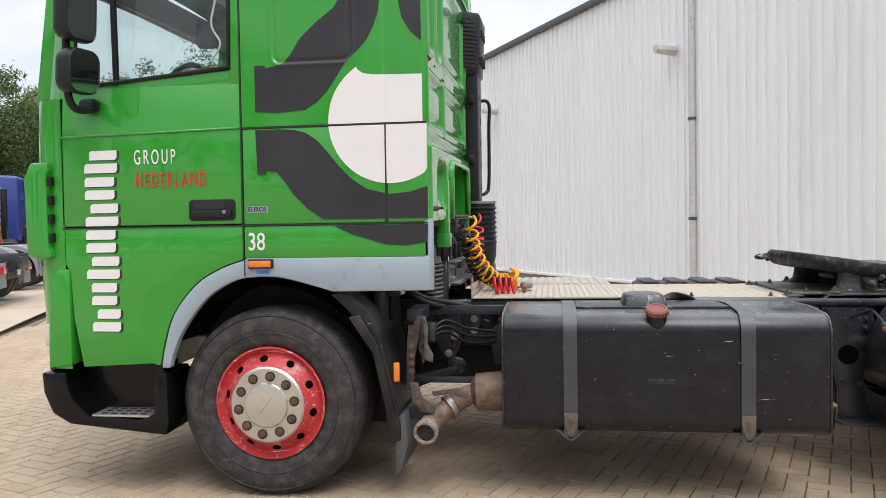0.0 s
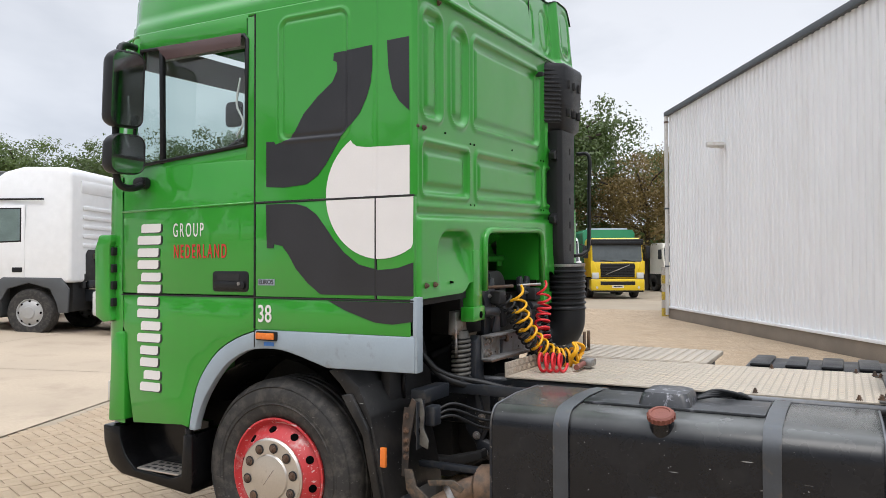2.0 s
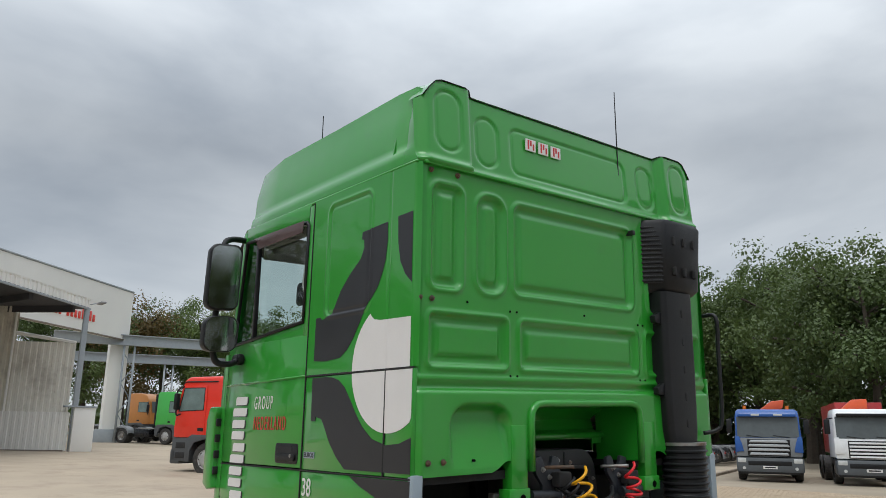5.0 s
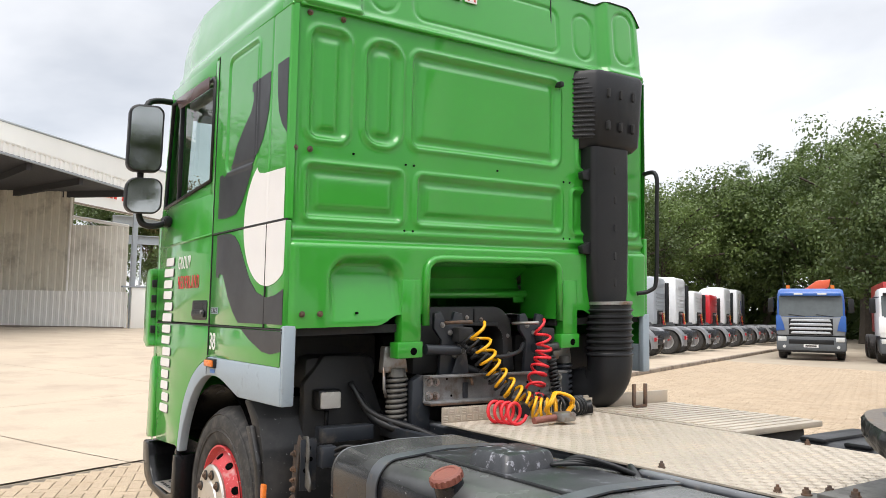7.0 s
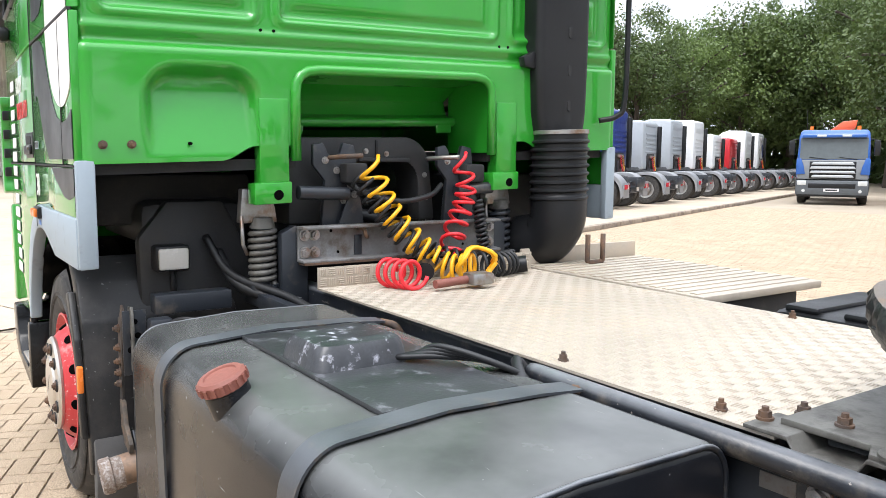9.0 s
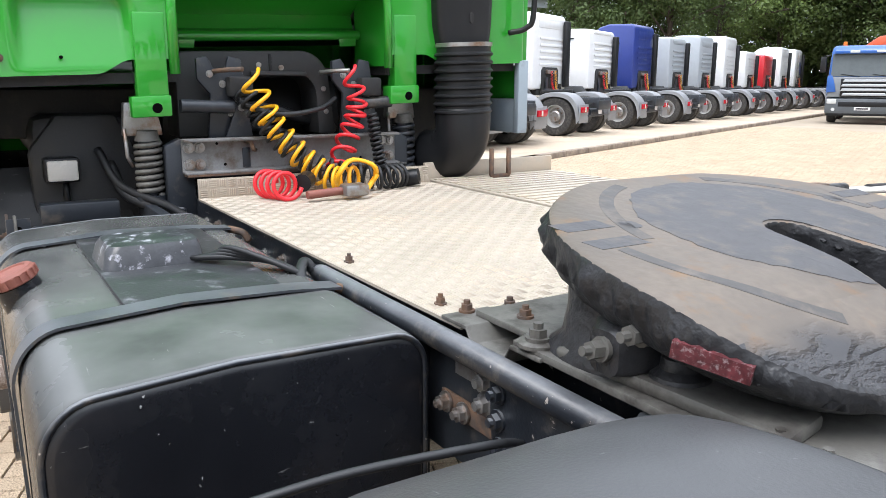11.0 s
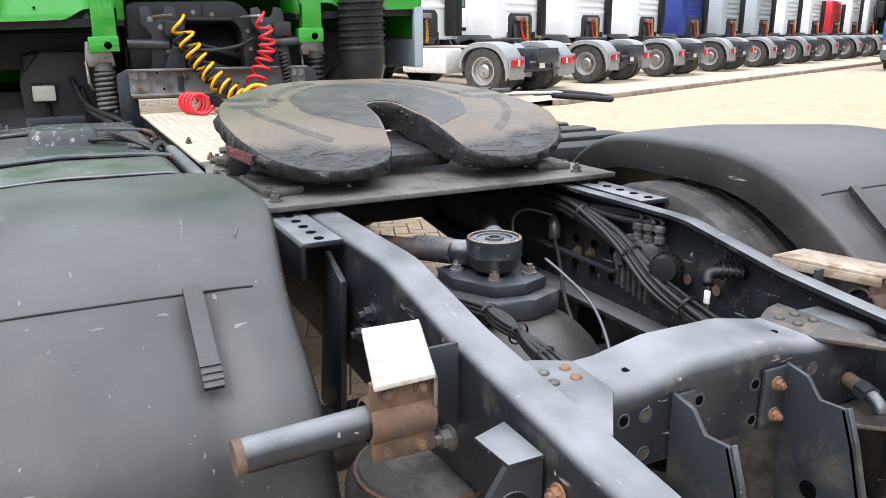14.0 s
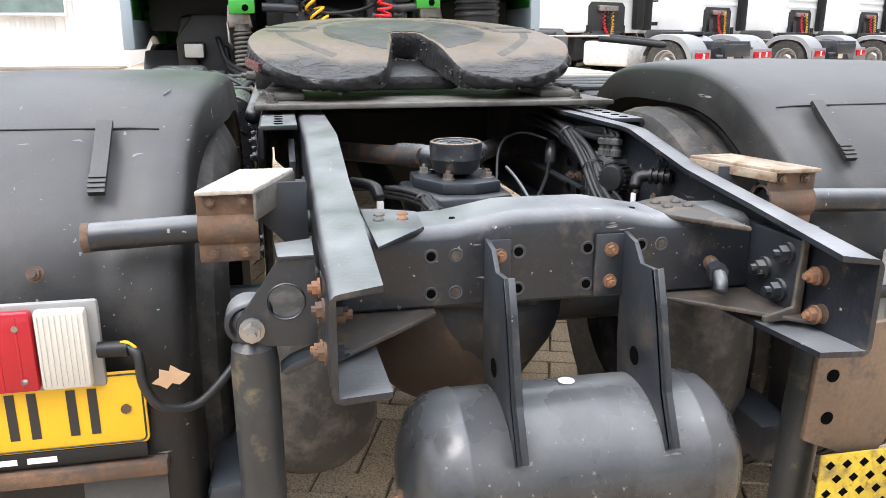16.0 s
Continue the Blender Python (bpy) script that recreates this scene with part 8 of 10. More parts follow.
# concrete slabs on the other side of the joint
slabs = thing("concrete_yard", "pale concrete yard slabs with dark joints", "concrete yard", kind="structure")
SL = 4.6
for i in range(-3, 9):
    for j in range(0, 9):
        a0, a1, b0, b1 = i * SL, (i + 1) * SL - 0.018, j * SL + 0.03, (j + 1) * SL + 0.012
        cs = [EDGE_P + EDGE_D * a - EDGE_N * b for a, b in ((a0, b0), (a1, b0), (a1, b1), (a0, b1))]
        n = 6
        vs, fs = [], []
        for u in range(n + 1):
            for w in range(n + 1):
                p = EDGE_P + EDGE_D * (a0 + (a1 - a0) * u / n) - EDGE_N * (b0 + (b1 - b0) * w / n)
                up = 0.10 * float(sstep(2.0, 9.0, a0 + (a1 - a0) * u / n))
                vs.append((p.x, p.y, float(ground_z(p.x, p.y)) + 0.004 + up))
        for u in range(n):
            for w in range(n):
                fs.append([u * (n + 1) + w, u * (n + 1) + w + 1, (u + 1) * (n + 1) + w + 1, (u + 1) * (n + 1) + w])
        if b0 > 26 and a0 > 12:
            continue
        raw("slab", vs, fs, SLAB, slabs, smooth=False)
KERBST = mat("weathered_kerb_concrete", (0.30, 0.245, 0.19), 0.88, vary=0.25, scale=2.5, grain=40, bump=0.25, dirt=(0.16, 0.125, 0.10), dirt_at=0.56)
kerb = thing("kerb", "low weathered brown-grey concrete kerb along the parked trucks", "kerb", kind="structure")
for k in range(30):
    a0 = 9.3 + k * 1.0
    cs = [EDGE_P + EDGE_D * a - EDGE_N * b for a, b in ((a0, -0.12), (a0 + 0.985, -0.12), (a0 + 0.985, 0.03), (a0, 0.03))]
    bm = bmesh.new()
    prismm(bm, [(c.x, c.y) for c in cs], "z", -0.01, 0.108, 0.012)
    part("kerb_stone", bm, KERBST, kerb)

# ---- white corrugated hall ----
HC, HD = Vector((-1.85, 18.8)), Vector((0.496, -0.868))
HN = Vector((-0.868, -0.496))
hall = thing("hall", "white corrugated steel hall with dark roof edge", "building", kind="structure")
SIDING = mat("white_steel_siding", (0.81, 0.82, 0.83), 0.45, vary=0.02, scale=0.6, grain=40, bump=0.03, dirt=(0.72, 0.72, 0.71), dirt_at=0.64, mapping=(1, 1, 0.15))
PLINTH = mat("brown_concrete_plinth", (0.24, 0.20, 0.16), 0.9, vary=0.2, scale=1.5, bump=0.2)
GUT = mat("dark_roof_trim", (0.07, 0.08, 0.09), 0.5)


def hall_p(u, out, z):
    p = HC + HD * u + HN * out
    return (p.x, p.y, z)


prof = []
u = 0.0
while u < 17.2:
    prof += [(u, 0.0), (u + 0.085, 0.0), (u + 0.10, 0.036), (u + 0.19, 0.036)]
    u += 0.205
vs = [hall_p(a, b, z) for z in (0.34, 6.0) for a, b in prof]
m_ = len(prof)
raw("siding_sheet", vs, [[i, i + 1, m_ + i + 1, m_ + i] for i in range(m_ - 1)], SIDING, hall)
back = [hall_p(0, -0.02, 0), hall_p(17.2, -0.02, 0), hall_p(17.2, -9, 0), hall_p(0, -9, 0)]
bm = bmesh.new()
prismm(bm, [(p[0], p[1]) for p in back], "z", 0.0, 5.98)
part("hall_body", bm, SIDING, hall)
bm = bmesh.new()
prismm(bm, [hall_p(-0.02, 0.03, 0)[:2], hall_p(17.2, 0.03, 0)[:2], hall_p(17.2, -0.05, 0)[:2], hall_p(-0.02, -0.05, 0)[:2]], "z", -0.02, 0.30, 0.01)
part("plinth", bm, PLINTH, hall)
bm = bmesh.new()
prismm(bm, [hall_p(-0.03, 0.075, 0)[:2], hall_p(17.2, 0.075, 0)[:2], hall_p(17.2, -0.03, 0)[:2], hall_p(-0.03, -0.03, 0)[:2]], "z", 0.30, 0.36, 0.008)
part("drip_flashing", bm, SIDING, hall)
bm = bmesh.new()
prismm(bm, [hall_p(-0.1, 0.12, 0)[:2], hall_p(17.3, 0.12, 0)[:2], hall_p(17.3, -9.1, 0)[:2], hall_p(-0.1, -9.1, 0)[:2]], "z", 5.96, 6.10, 0.01)
part("roof_edge", bm, GUT, hall)
PIPE = mat("pale_drainpipe", (0.56, 0.55, 0.53), 0.5, vary=0.08, dirt=(0.4, 0.37, 0.33))
for u in (0.06, 11.75):
    dp = part("drainpipe", cyl(hall_p(u, 0.10, 0.1), hall_p(u, 0.10, 5.95), 0.055, n=14), PIPE, hall)
    for z in (1.5, 3.2, 5.75):
        part("pipe_clip", cyl(hall_p(u, 0.10, z), hall_p(u, 0.10, z + 0.05), 0.068, n=14), GUT if z < 5 else RUST, dp)
    if u > 1:
        part("pipe_hopper", box(-0.1, 0.1, -0.1, 0.1, 0, 0.18, 0.02), RUST, dp).matrix_basis = Matrix.Translation(hall_p(u, 0.10, 5.62))
for u in (4.1, 11.26):
    q = Matrix.Translation(hall_p(u, 0.05, 4.47)) @ pose(0, 0, 0, 0, 0, math.degrees(math.atan2(HN.y, HN.x)))
    bm = loft([[(0.02 + a, y * s, z) for y, z in ((-0.11, 0.0), (-0.10, 0.07), (0.10, 0.07), (0.11, 0.0), (0.06, -0.07 * (1 - a)), (-0.06, -0.07 * (1 - a)))] for a, s in ((0.0, 1.0), (0.2, 0.9), (0.4, 0.55))], True, True)
    bm.transform(q)
    wlamp = part("wall_lamp", bm, PIPE, hall, "cream bulkhead wall lamp")
post = thing("safety_post", "yellow and white striped safety post by the hall corner", "bollard")
for k in range(6):
    part("post_band", cyl((-2.15, 19.6, 0.0 + k * 0.25), (-2.15, 19.6, 0.25 + k * 0.25), 0.11, n=16), MESHY if k % 2 == 0 else WHITEBR, post)

# ---- parked trucks ----
TYRE2, RIM2 = RUBBER, mat("grey_steel_rim", (0.42, 0.42, 0.415), 0.45, metal=0.35, vary=0.1)
SILVERF = mat("silver_mudguard", (0.22, 0.225, 0.235), 0.5, vary=0.08, dirt=(0.2, 0.2, 0.2), dirt_at=0.66)
TGLASS = mat("tinted_truck_glass", (0.10, 0.115, 0.12), 0.06, vary=0.1, bump=0.0)
WTANK = mat("pale_side_box", (0.55, 0.55, 0.54), 0.5, vary=0.08, dirt=(0.35, 0.33, 0.31))
# opaque panes with the sky's brightness put into the colour
WINL = mat("pale_side_glass", (0.17, 0.23, 0.22), 0.07, vary=0.35, scale=1.6, bump=0.0)
ARCHG = mat("grey_arch_plastic", (0.075, 0.08, 0.085), 0.6, vary=0.12)
HEAD = mat("headlamp_lens", (0.55, 0.56, 0.55), 0.15, vary=0.1, bump=0.0)
paints = {}


def paint(c):
    if c not in paints:
        paints[c] = mat("truck_paint", c, 0.35, vary=0.04, bump=0.02, coat=0.4)
    return paints[c]


mesh_cache = {}


def shared(key, name, make, material, parent, label=""):
    if key in mesh_cache:
        ob = new(name, mesh_cache[key])
        ob.parent = parent
        if label:
            ob["label"] = label
        return ob
    ob = part(name, make(), material, parent, label)
    mesh_cache[key] = ob.data
    return ob


def simple_wheel(parent, x, y, r=0.5, side=-1, deep=False, key=""):
    """Wheel of a parked truck: x along, y across, outer face to the side."""
    ax = Matrix.Translation((0, 0, 0)) @ pose(0, 0, 0, 90 if side < 0 else -90, 0, 0)
    w = shared(("tyre", side), "wheel", lambda: lathe([(0.29, 0.0), (0.40, 0.02), (0.47, 0.005), (0.5, -0.04), (0.5, -0.26), (0.46, -0.3), (0.29, -0.29)], ax, 32), TYRE2, parent)
    w.matrix_basis = Matrix.Translation((x, y, 0.5))
    shared(("rim", side, deep), "rim", lambda: lathe([(0.29, 0.0), (0.275, 0.0), (0.26, -0.02 if not deep else -0.12), (0.20, 0.02 if not deep else -0.14), (0.13, 0.03 if not deep else -0.14), (0.12, 0.05 if not deep else -0.06), (0.0, 0.055 if not deep else -0.05)], ax, 28), RIM2, w)
    if deep:
        shared(("hub", side), "hub", lambda: lathe([(0.235, -0.139), (0.17, -0.125), (0.15, -0.10), (0.145, -0.03), (0.11, 0.0), (0.0, 0.005)], ax, 20), STEEL, w)
    for k in range(8):
        a = k * math.pi / 4
        if not deep:
            h = shared(("vent", side, k), "vent_hole", lambda: cyl(ax @ Vector((0.235 * math.cos(a), 0.235 * math.sin(a), -0.02)), ax @ Vector((0.235 * math.cos(a), 0.235 * math.sin(a), 0.006)), 0.024, n=10), HOLE, w)
    return w


def parked_tractor(name, m, c, label, high=0.0, roofc=None, lower=None, group="", spare=None, wb=3.7, stripe=None):
    """A parked two-axle tractor unit; local x points from the rear axle to the front, y to its left, z up."""
    root = thing(name, label, "truck", m, group)
    P = paint(c)
    L = wb + 1.35
    top = 3.0 + high
    side = [(wb - 0.88, 1.12), (L - 0.02, 1.12), (L, 1.45), (L - 0.05, 1.92), (L - 0.24, 2.72), (L - 0.33, 2.92)]
    side += [(L - 0.50, 2.95 + 0.55 * high), (L - 0.75, 2.98 + 0.85 * high), (L - 1.15, top)] if high > 0.15 else [(L - 0.5, top - 0.03)]
    side += [(wb - 0.78, top - 0.02), (wb - 0.86, top - 0.14)]
    bm = prism(side, "y", -1.235, 1.235, 0.07, 3)
    for v in bm.verts:
        k = max(0.0, v.co.z - 2.75)
        v.co.y *= 1 - 0.10 * min(1, k) - 0.06 * max(0.0, v.co.x - L + 0.35)
    cab = part("cab", bm, P, root)
    part("roof_gutter", tube([(L - 0.28, 1.20, 2.80), (L - 0.40, 1.225, 2.86), (wb - 0.3, 1.238, 2.86)], 0.022, 6), PLASTIC, cab)
    part("lower_cab", box(wb + 0.62, L, -1.22, 1.22, 0.42, 1.16, 0.05), lower or P, root)
    for k in range(2):
        part("step_recess", box(wb + 0.78, L - 0.18, 1.215, 1.232, 0.52 + k * 0.30, 0.70 + k * 0.30, 0.01), DARK, root)
    part("bumper", box(L - 0.35, L + 0.04, -1.22, 1.22, 0.35, 0.80, 0.06), lower or PLASTIC, root)
    part("windscreen", loft([[(L - 0.005 - dx, y, z) for y in (-1.08, 1.08)] for z, dx in ((1.95, 0.0), (2.72, 0.14))]), TGLASS, root)
    for s in (-1, 1):
        d = part("door", prism([(wb + 0.1, 1.16), (wb + 1.24, 1.16), (wb + 1.24, 1.95), (wb + 1.06, 2.74), (wb + 0.1, 2.74)], "y", s * 1.228, s * 1.241, 0.005), P, root)
        part("window_seal", prism([(wb + 0.17, 1.97), (wb + 1.17, 1.93), (wb + 1.00, 2.68), (wb + 0.17, 2.68)], "y", s * 1.238, s * 1.243, 0.002), PLASTIC, d)
        part("door_window", prism([(wb + 0.2, 2.0), (wb + 1.12, 1.96), (wb + 0.97, 2.65), (wb + 0.2, 2.65)], "y", s * 1.241, s * 1.246), WINL, d)
        part("door_handle", box(wb + 0.14, wb + 0.36, s * 1.245 - 0.008, s * 1.245 + 0.008, 1.34, 1.44, 0.01), PLASTIC, d)
        part("wing_mirror", box(wb + 1.10, wb + 1.22, s * 1.36 - 0.1, s * 1.36 + 0.1, 1.98, 2.50, 0.045), PLASTIC, root)
        part("mirror_arm", tube(curve([(wb + 1.08, s * 1.24, 1.86), (wb + 1.15, s * 1.36, 1.84), (wb + 1.16, s * 1.36, 2.2), (wb + 1.16, s * 1.36, 2.58), (wb + 1.0, s * 1.22, 2.72)], 4), 0.025, 6), PLASTIC, root)
        part("wheel_arch", prism([(wb + 0.60, 0.42), (wb + 0.60, 0.75), (wb + 0.45, 1.0), (wb, 1.12), (wb - 0.45, 1.0), (wb - 0.60, 0.7), (wb - 0.64, 0.5), (wb - 0.84, 0.5), (wb - 0.86, 1.0), (wb - 0.7, 1.22), (wb + 0.55, 1.24), (wb + 0.78, 1.1), (wb + 0.78, 0.42)], "y", s * 1.2, s * 1.252, 0.012), ARCHG, root)
        simple_wheel(root, wb, s * 1.2, side=s)
        simple_wheel(root, 0.0, s * 1.2, side=s, deep=True)
        simple_wheel(root, 0.0, s * 0.86, side=s, deep=True)
        # mudguard and lamps
        fpts = [(0.62, 0.66), (0.56, 0.86), (0.40, 1.02), (0.15, 1.09), (-0.15, 1.09), (-0.40, 1.02), (-0.58, 0.84), (-0.66, 0.62), (-0.68, 0.42)]
        fm = shared(("row_fender", s), "mudguard", lambda: loft([[(x * 0.9, s * 1.245, z - 0.11), (x, s * 1.235, z - 0.015), (x, s * 1.21, z), (x, s * 0.67, z), (x, s * 0.65, z - 0.02), (x * 0.9, s * 0.64, z - 0.11)] for x, z in [(p.x, p.z) for p in curve([(a, 0, b) for a, b in fpts], 3)]]), SILVERF, root)
        shared(("row_flap", s), "mudguard_plate", lambda: box(-0.70, -0.675, min(s * 0.68, s * 1.23), max(s * 0.68, s * 1.23), 0.34, 0.80, 0.008), SILVERF, fm)
        tl = shared(("row_lamp", s), "tail_lamp", lambda: box(-0.745, -0.695, min(s * 0.78, s * 1.18), max(s * 0.78, s * 1.18), 0.60, 0.74, 0.012), REDL, root)
        shared(("row_lamp2", s), "amber_lens", lambda: box(-0.75, -0.70, min(s * 0.92, s * 1.0), max(s * 0.92, s * 1.0), 0.61, 0.73, 0.012), CLEARL, tl)
        shared(("row_rail", s), "frame_rail", lambda: box(-0.85, wb - 0.2, min(s * 0.33, s * 0.41), max(s * 0.33, s * 0.41), 0.70, 0.96, 0.01), FRAME, root)
        part("side_tank", box(1.0, 2.3, min(s * 0.55, s * 1.18), max(s * 0.55, s * 1.18), 0.42, 0.95, 0.07), WTANK if s > 0 else TANKM, root)
    shared("row_beam", "end_beam", lambda: box(-0.86, -0.80, -0.42, 0.42, 0.66, 0.90, 0.01), FRAME, root)
    for k in range(2):
        shared(("row_brace", k), "lamp_bar", lambda: box(-0.72, -0.69, -0.72, 0.72, 0.50 + 0.30 * k, 0.535 + 0.30 * k, 0.006), FRAME, root)
    shared("row_tank", "air_tank", lambda: cyl((-0.55, -0.42, 0.58), (-0.55, 0.42, 0.58), 0.12, n=16), FRAME, root)
    shared("row_plate", "plate", lambda: box(-0.80, -0.785, 0.05, 0.25, 0.55, 0.66), WHITED, root)
    shared("row_deck", "deck", lambda: box(0.8, wb - 0.95, -0.42, 0.42, 0.96, 0.985), CHECK, root)
    shared("row_fifth", "fifth_wheel", lambda: prism(arc(0.55, 0.0, 0.46, 60, 300, 20) + [(0.7, -0.1), (0.5, 0.0), (0.7, 0.1)], "z", 1.08, 1.15, 0.01), GREASE, root)
    shared("row_axle", "axle", lambda: cyl((0, -0.9, 0.5), (0, 0.9, 0.5), 0.1, n=12), DARK, root)
    shared("row_bay", "engine_bay", lambda: box(wb - 0.86, wb + 0.9, -0.9, 0.9, 0.5, 1.2, 0.05), DARK, root)
    # back of the cab: intake stack, hoses, ladder rack
    part("air_intake", box(wb - 1.06, wb - 0.90, -1.16, -0.86, 1.2, min(top - 0.2, 3.3), 0.04), PLASTIC, root)
    rr_ = part("rear_recess", prism([(-0.62, 1.14), (0.62, 1.14), (0.62, 1.72), (0.52, 1.82), (-0.52, 1.82), (-0.62, 1.72)], "x", wb - 0.895, wb - 0.86, 0.01), DARK, root)
    for yy in (-0.38, 0.38):
        shared(("row_tower", yy), "latch_tower", lambda: prism([(yy - 0.08, 1.0), (yy + 0.08, 1.0), (yy + 0.06, 1.5), (yy - 0.06, 1.5)], "x", wb - 0.98, wb - 0.95, 0.004), FRAME, rr_)
        shared(("row_spring", yy), "cab_spring", lambda: cyl((wb - 0.94, yy * 1.7, 1.0), (wb - 0.94, yy * 1.7, 1.3), 0.05, n=10), DARK, rr_)
    shared("row_cross", "hose_beam", lambda: box(wb - 1.0, wb - 0.94, -0.5, 0.5, 1.02, 1.16, 0.01), FRAME, rr_)
    part("hose_carrier", box(wb - 0.98, wb - 0.89, -0.3, 0.34, 1.62, 1.74, 0.015), STEEL, root)
    for k, (yy, hm) in enumerate(((-0.16, YHOSE), (0.12, RHOSE), (0.0, BHOSE))):
        shared(("row_hose", k), "coiled_hose", lambda: tube(coil([(wb - 1.0, yy, 1.72), (wb - 1.04, yy, 1.3), (wb - 1.1, yy * 0.5, 1.05)], 0.032, 10, 9), 0.010, 6), hm, root)
    for z in (1.86, 2.06, 2.26, 2.46, 2.66):
        part("rear_rib", prism(rrect(-0.95, 0.75, z, z + 0.09, 0.04), "x", wb - 0.892, wb - 0.875, 0.007), P, root)
    if high > 0.15:
        part("roof_rib", prism(rrect(-0.8, 0.8, 3.02, 3.02 + high * 0.5, 0.04), "x", wb - 0.872, wb - 0.82, 0.01), P, root)
    if stripe:
        part("rear_stripe", prism([(-0.9, 1.9), (-0.5, 1.9), (-0.15, 2.8), (-0.55, 2.8)], "x", wb - 0.90, wb - 0.893), paint(stripe), root)
        part("ladder", box(wb - 0.97, wb - 0.90, 0.55, 0.62, 1.3, 3.3, 0.01), STEEL, root)
    return root


ROWU, ROWL = Vector((-0.91, -0.42)), Vector((-0.42, 0.91))
rowyaw = math.degrees(math.atan2(ROWU.y, ROWU.x))
WHITE, BLUE, SILVER, RED = (0.78, 0.79, 0.80), (0.02, 0.04, 0.22), (0.40, 0.43, 0.46), (0.55, 0.02, 0.03)
rowlist = [(WHITE, 0.5, "white tractor unit with grey mudguards"), (WHITE, 0.4, "white tractor unit with plain grey chassis"), (WHITE, 0.5, "white tractor unit with yellow and red hoses"), (WHITE, 0.2, "white tractor unit with low roof"), (BLUE, 0.6, "dark blue tractor unit"), (SILVER, 0.3, "silver-grey tractor unit"), (SILVER, 0.55, "silver tractor unit with roof deflector"), (WHITE, 0.7, "white tall-roof tractor unit with green skirt"), (WHITE, 0.1, "plain white tractor unit"), (RED, 0.0, "red low-roof tractor unit"), (WHITE, 0.6, "white tall-roof tractor unit"), (WHITE, 0.6, "white tractor unit with dark blue stripes")]
for k, (c, h, lab) in enumerate(rowlist):
    p = Vector((-10.35, 9.1)) + Vector((-0.373, 0.928)) * 3.9 * k
    parked_tractor("parked_tractor", pose(p.x, p.y, 0.104, 0, 0, rowyaw), c, lab + " on the kerb", h, group="row of parked tractor units", stripe=(0.03, 0.05, 0.2) if k == 11 else None, lower=paint((0.02, 0.18, 0.09)) if k == 7 else None)
# units across the yard


def place_by_front_wheel(fx, fy, rear_dir, c, lab, high, lower=None, wb=3.6, side=1):
    """Front wheel on the side that shows at (fx, fy); rear_dir points to the back."""
    d = Vector(rear_dir).normalized()
    left = Vector((d.y, -d.x))
    ctr = Vector((fx, fy)) + d * wb - left * 1.2 * side
    z = float(ground_z(fx, fy))
    return parked_tractor("parked_tractor", pose(ctr.x, ctr.y, z + 0.004, 0, 0, math.degrees(math.atan2(-d.y, -d.x))), c, lab, high, lower=lower, wb=wb)


place_by_front_wheel(-12.3, 5.8, (0.91, 0.41), WHITE, "white tall-roof tractor unit with dark grey steps", 0.55, ARCHG)
place_by_front_wheel(-19.65, 6.68, (0.89, 0.45), (0.72, 0.03, 0.012), "bright red tractor unit with low roof", 0.05, ARCHG)
place_by_front_wheel(-46.0, 15.3, (-0.85, -0.45), (0.05, 0.42, 0.06), "light green tractor unit with blue sill", 0.3, paint((0.02, 0.10, 0.30)), side=-1)
place_by_front_wheel(-53.2, 15.8, (-0.85, -0.45), (0.46, 0.18, 0.035), "orange-brown tractor unit with black bumper", 0.3, PLASTIC, side=-1)
place_by_front_wheel(-21.4, 10.2, (0.90, 0.43), WHITE, "white tractor unit parked behind the red one", 0.3)


BRIGHTS = mat("bright_silver_plastic", (0.42, 0.44, 0.46), 0.35, metal=0.3, vary=0.06, bump=0.0)


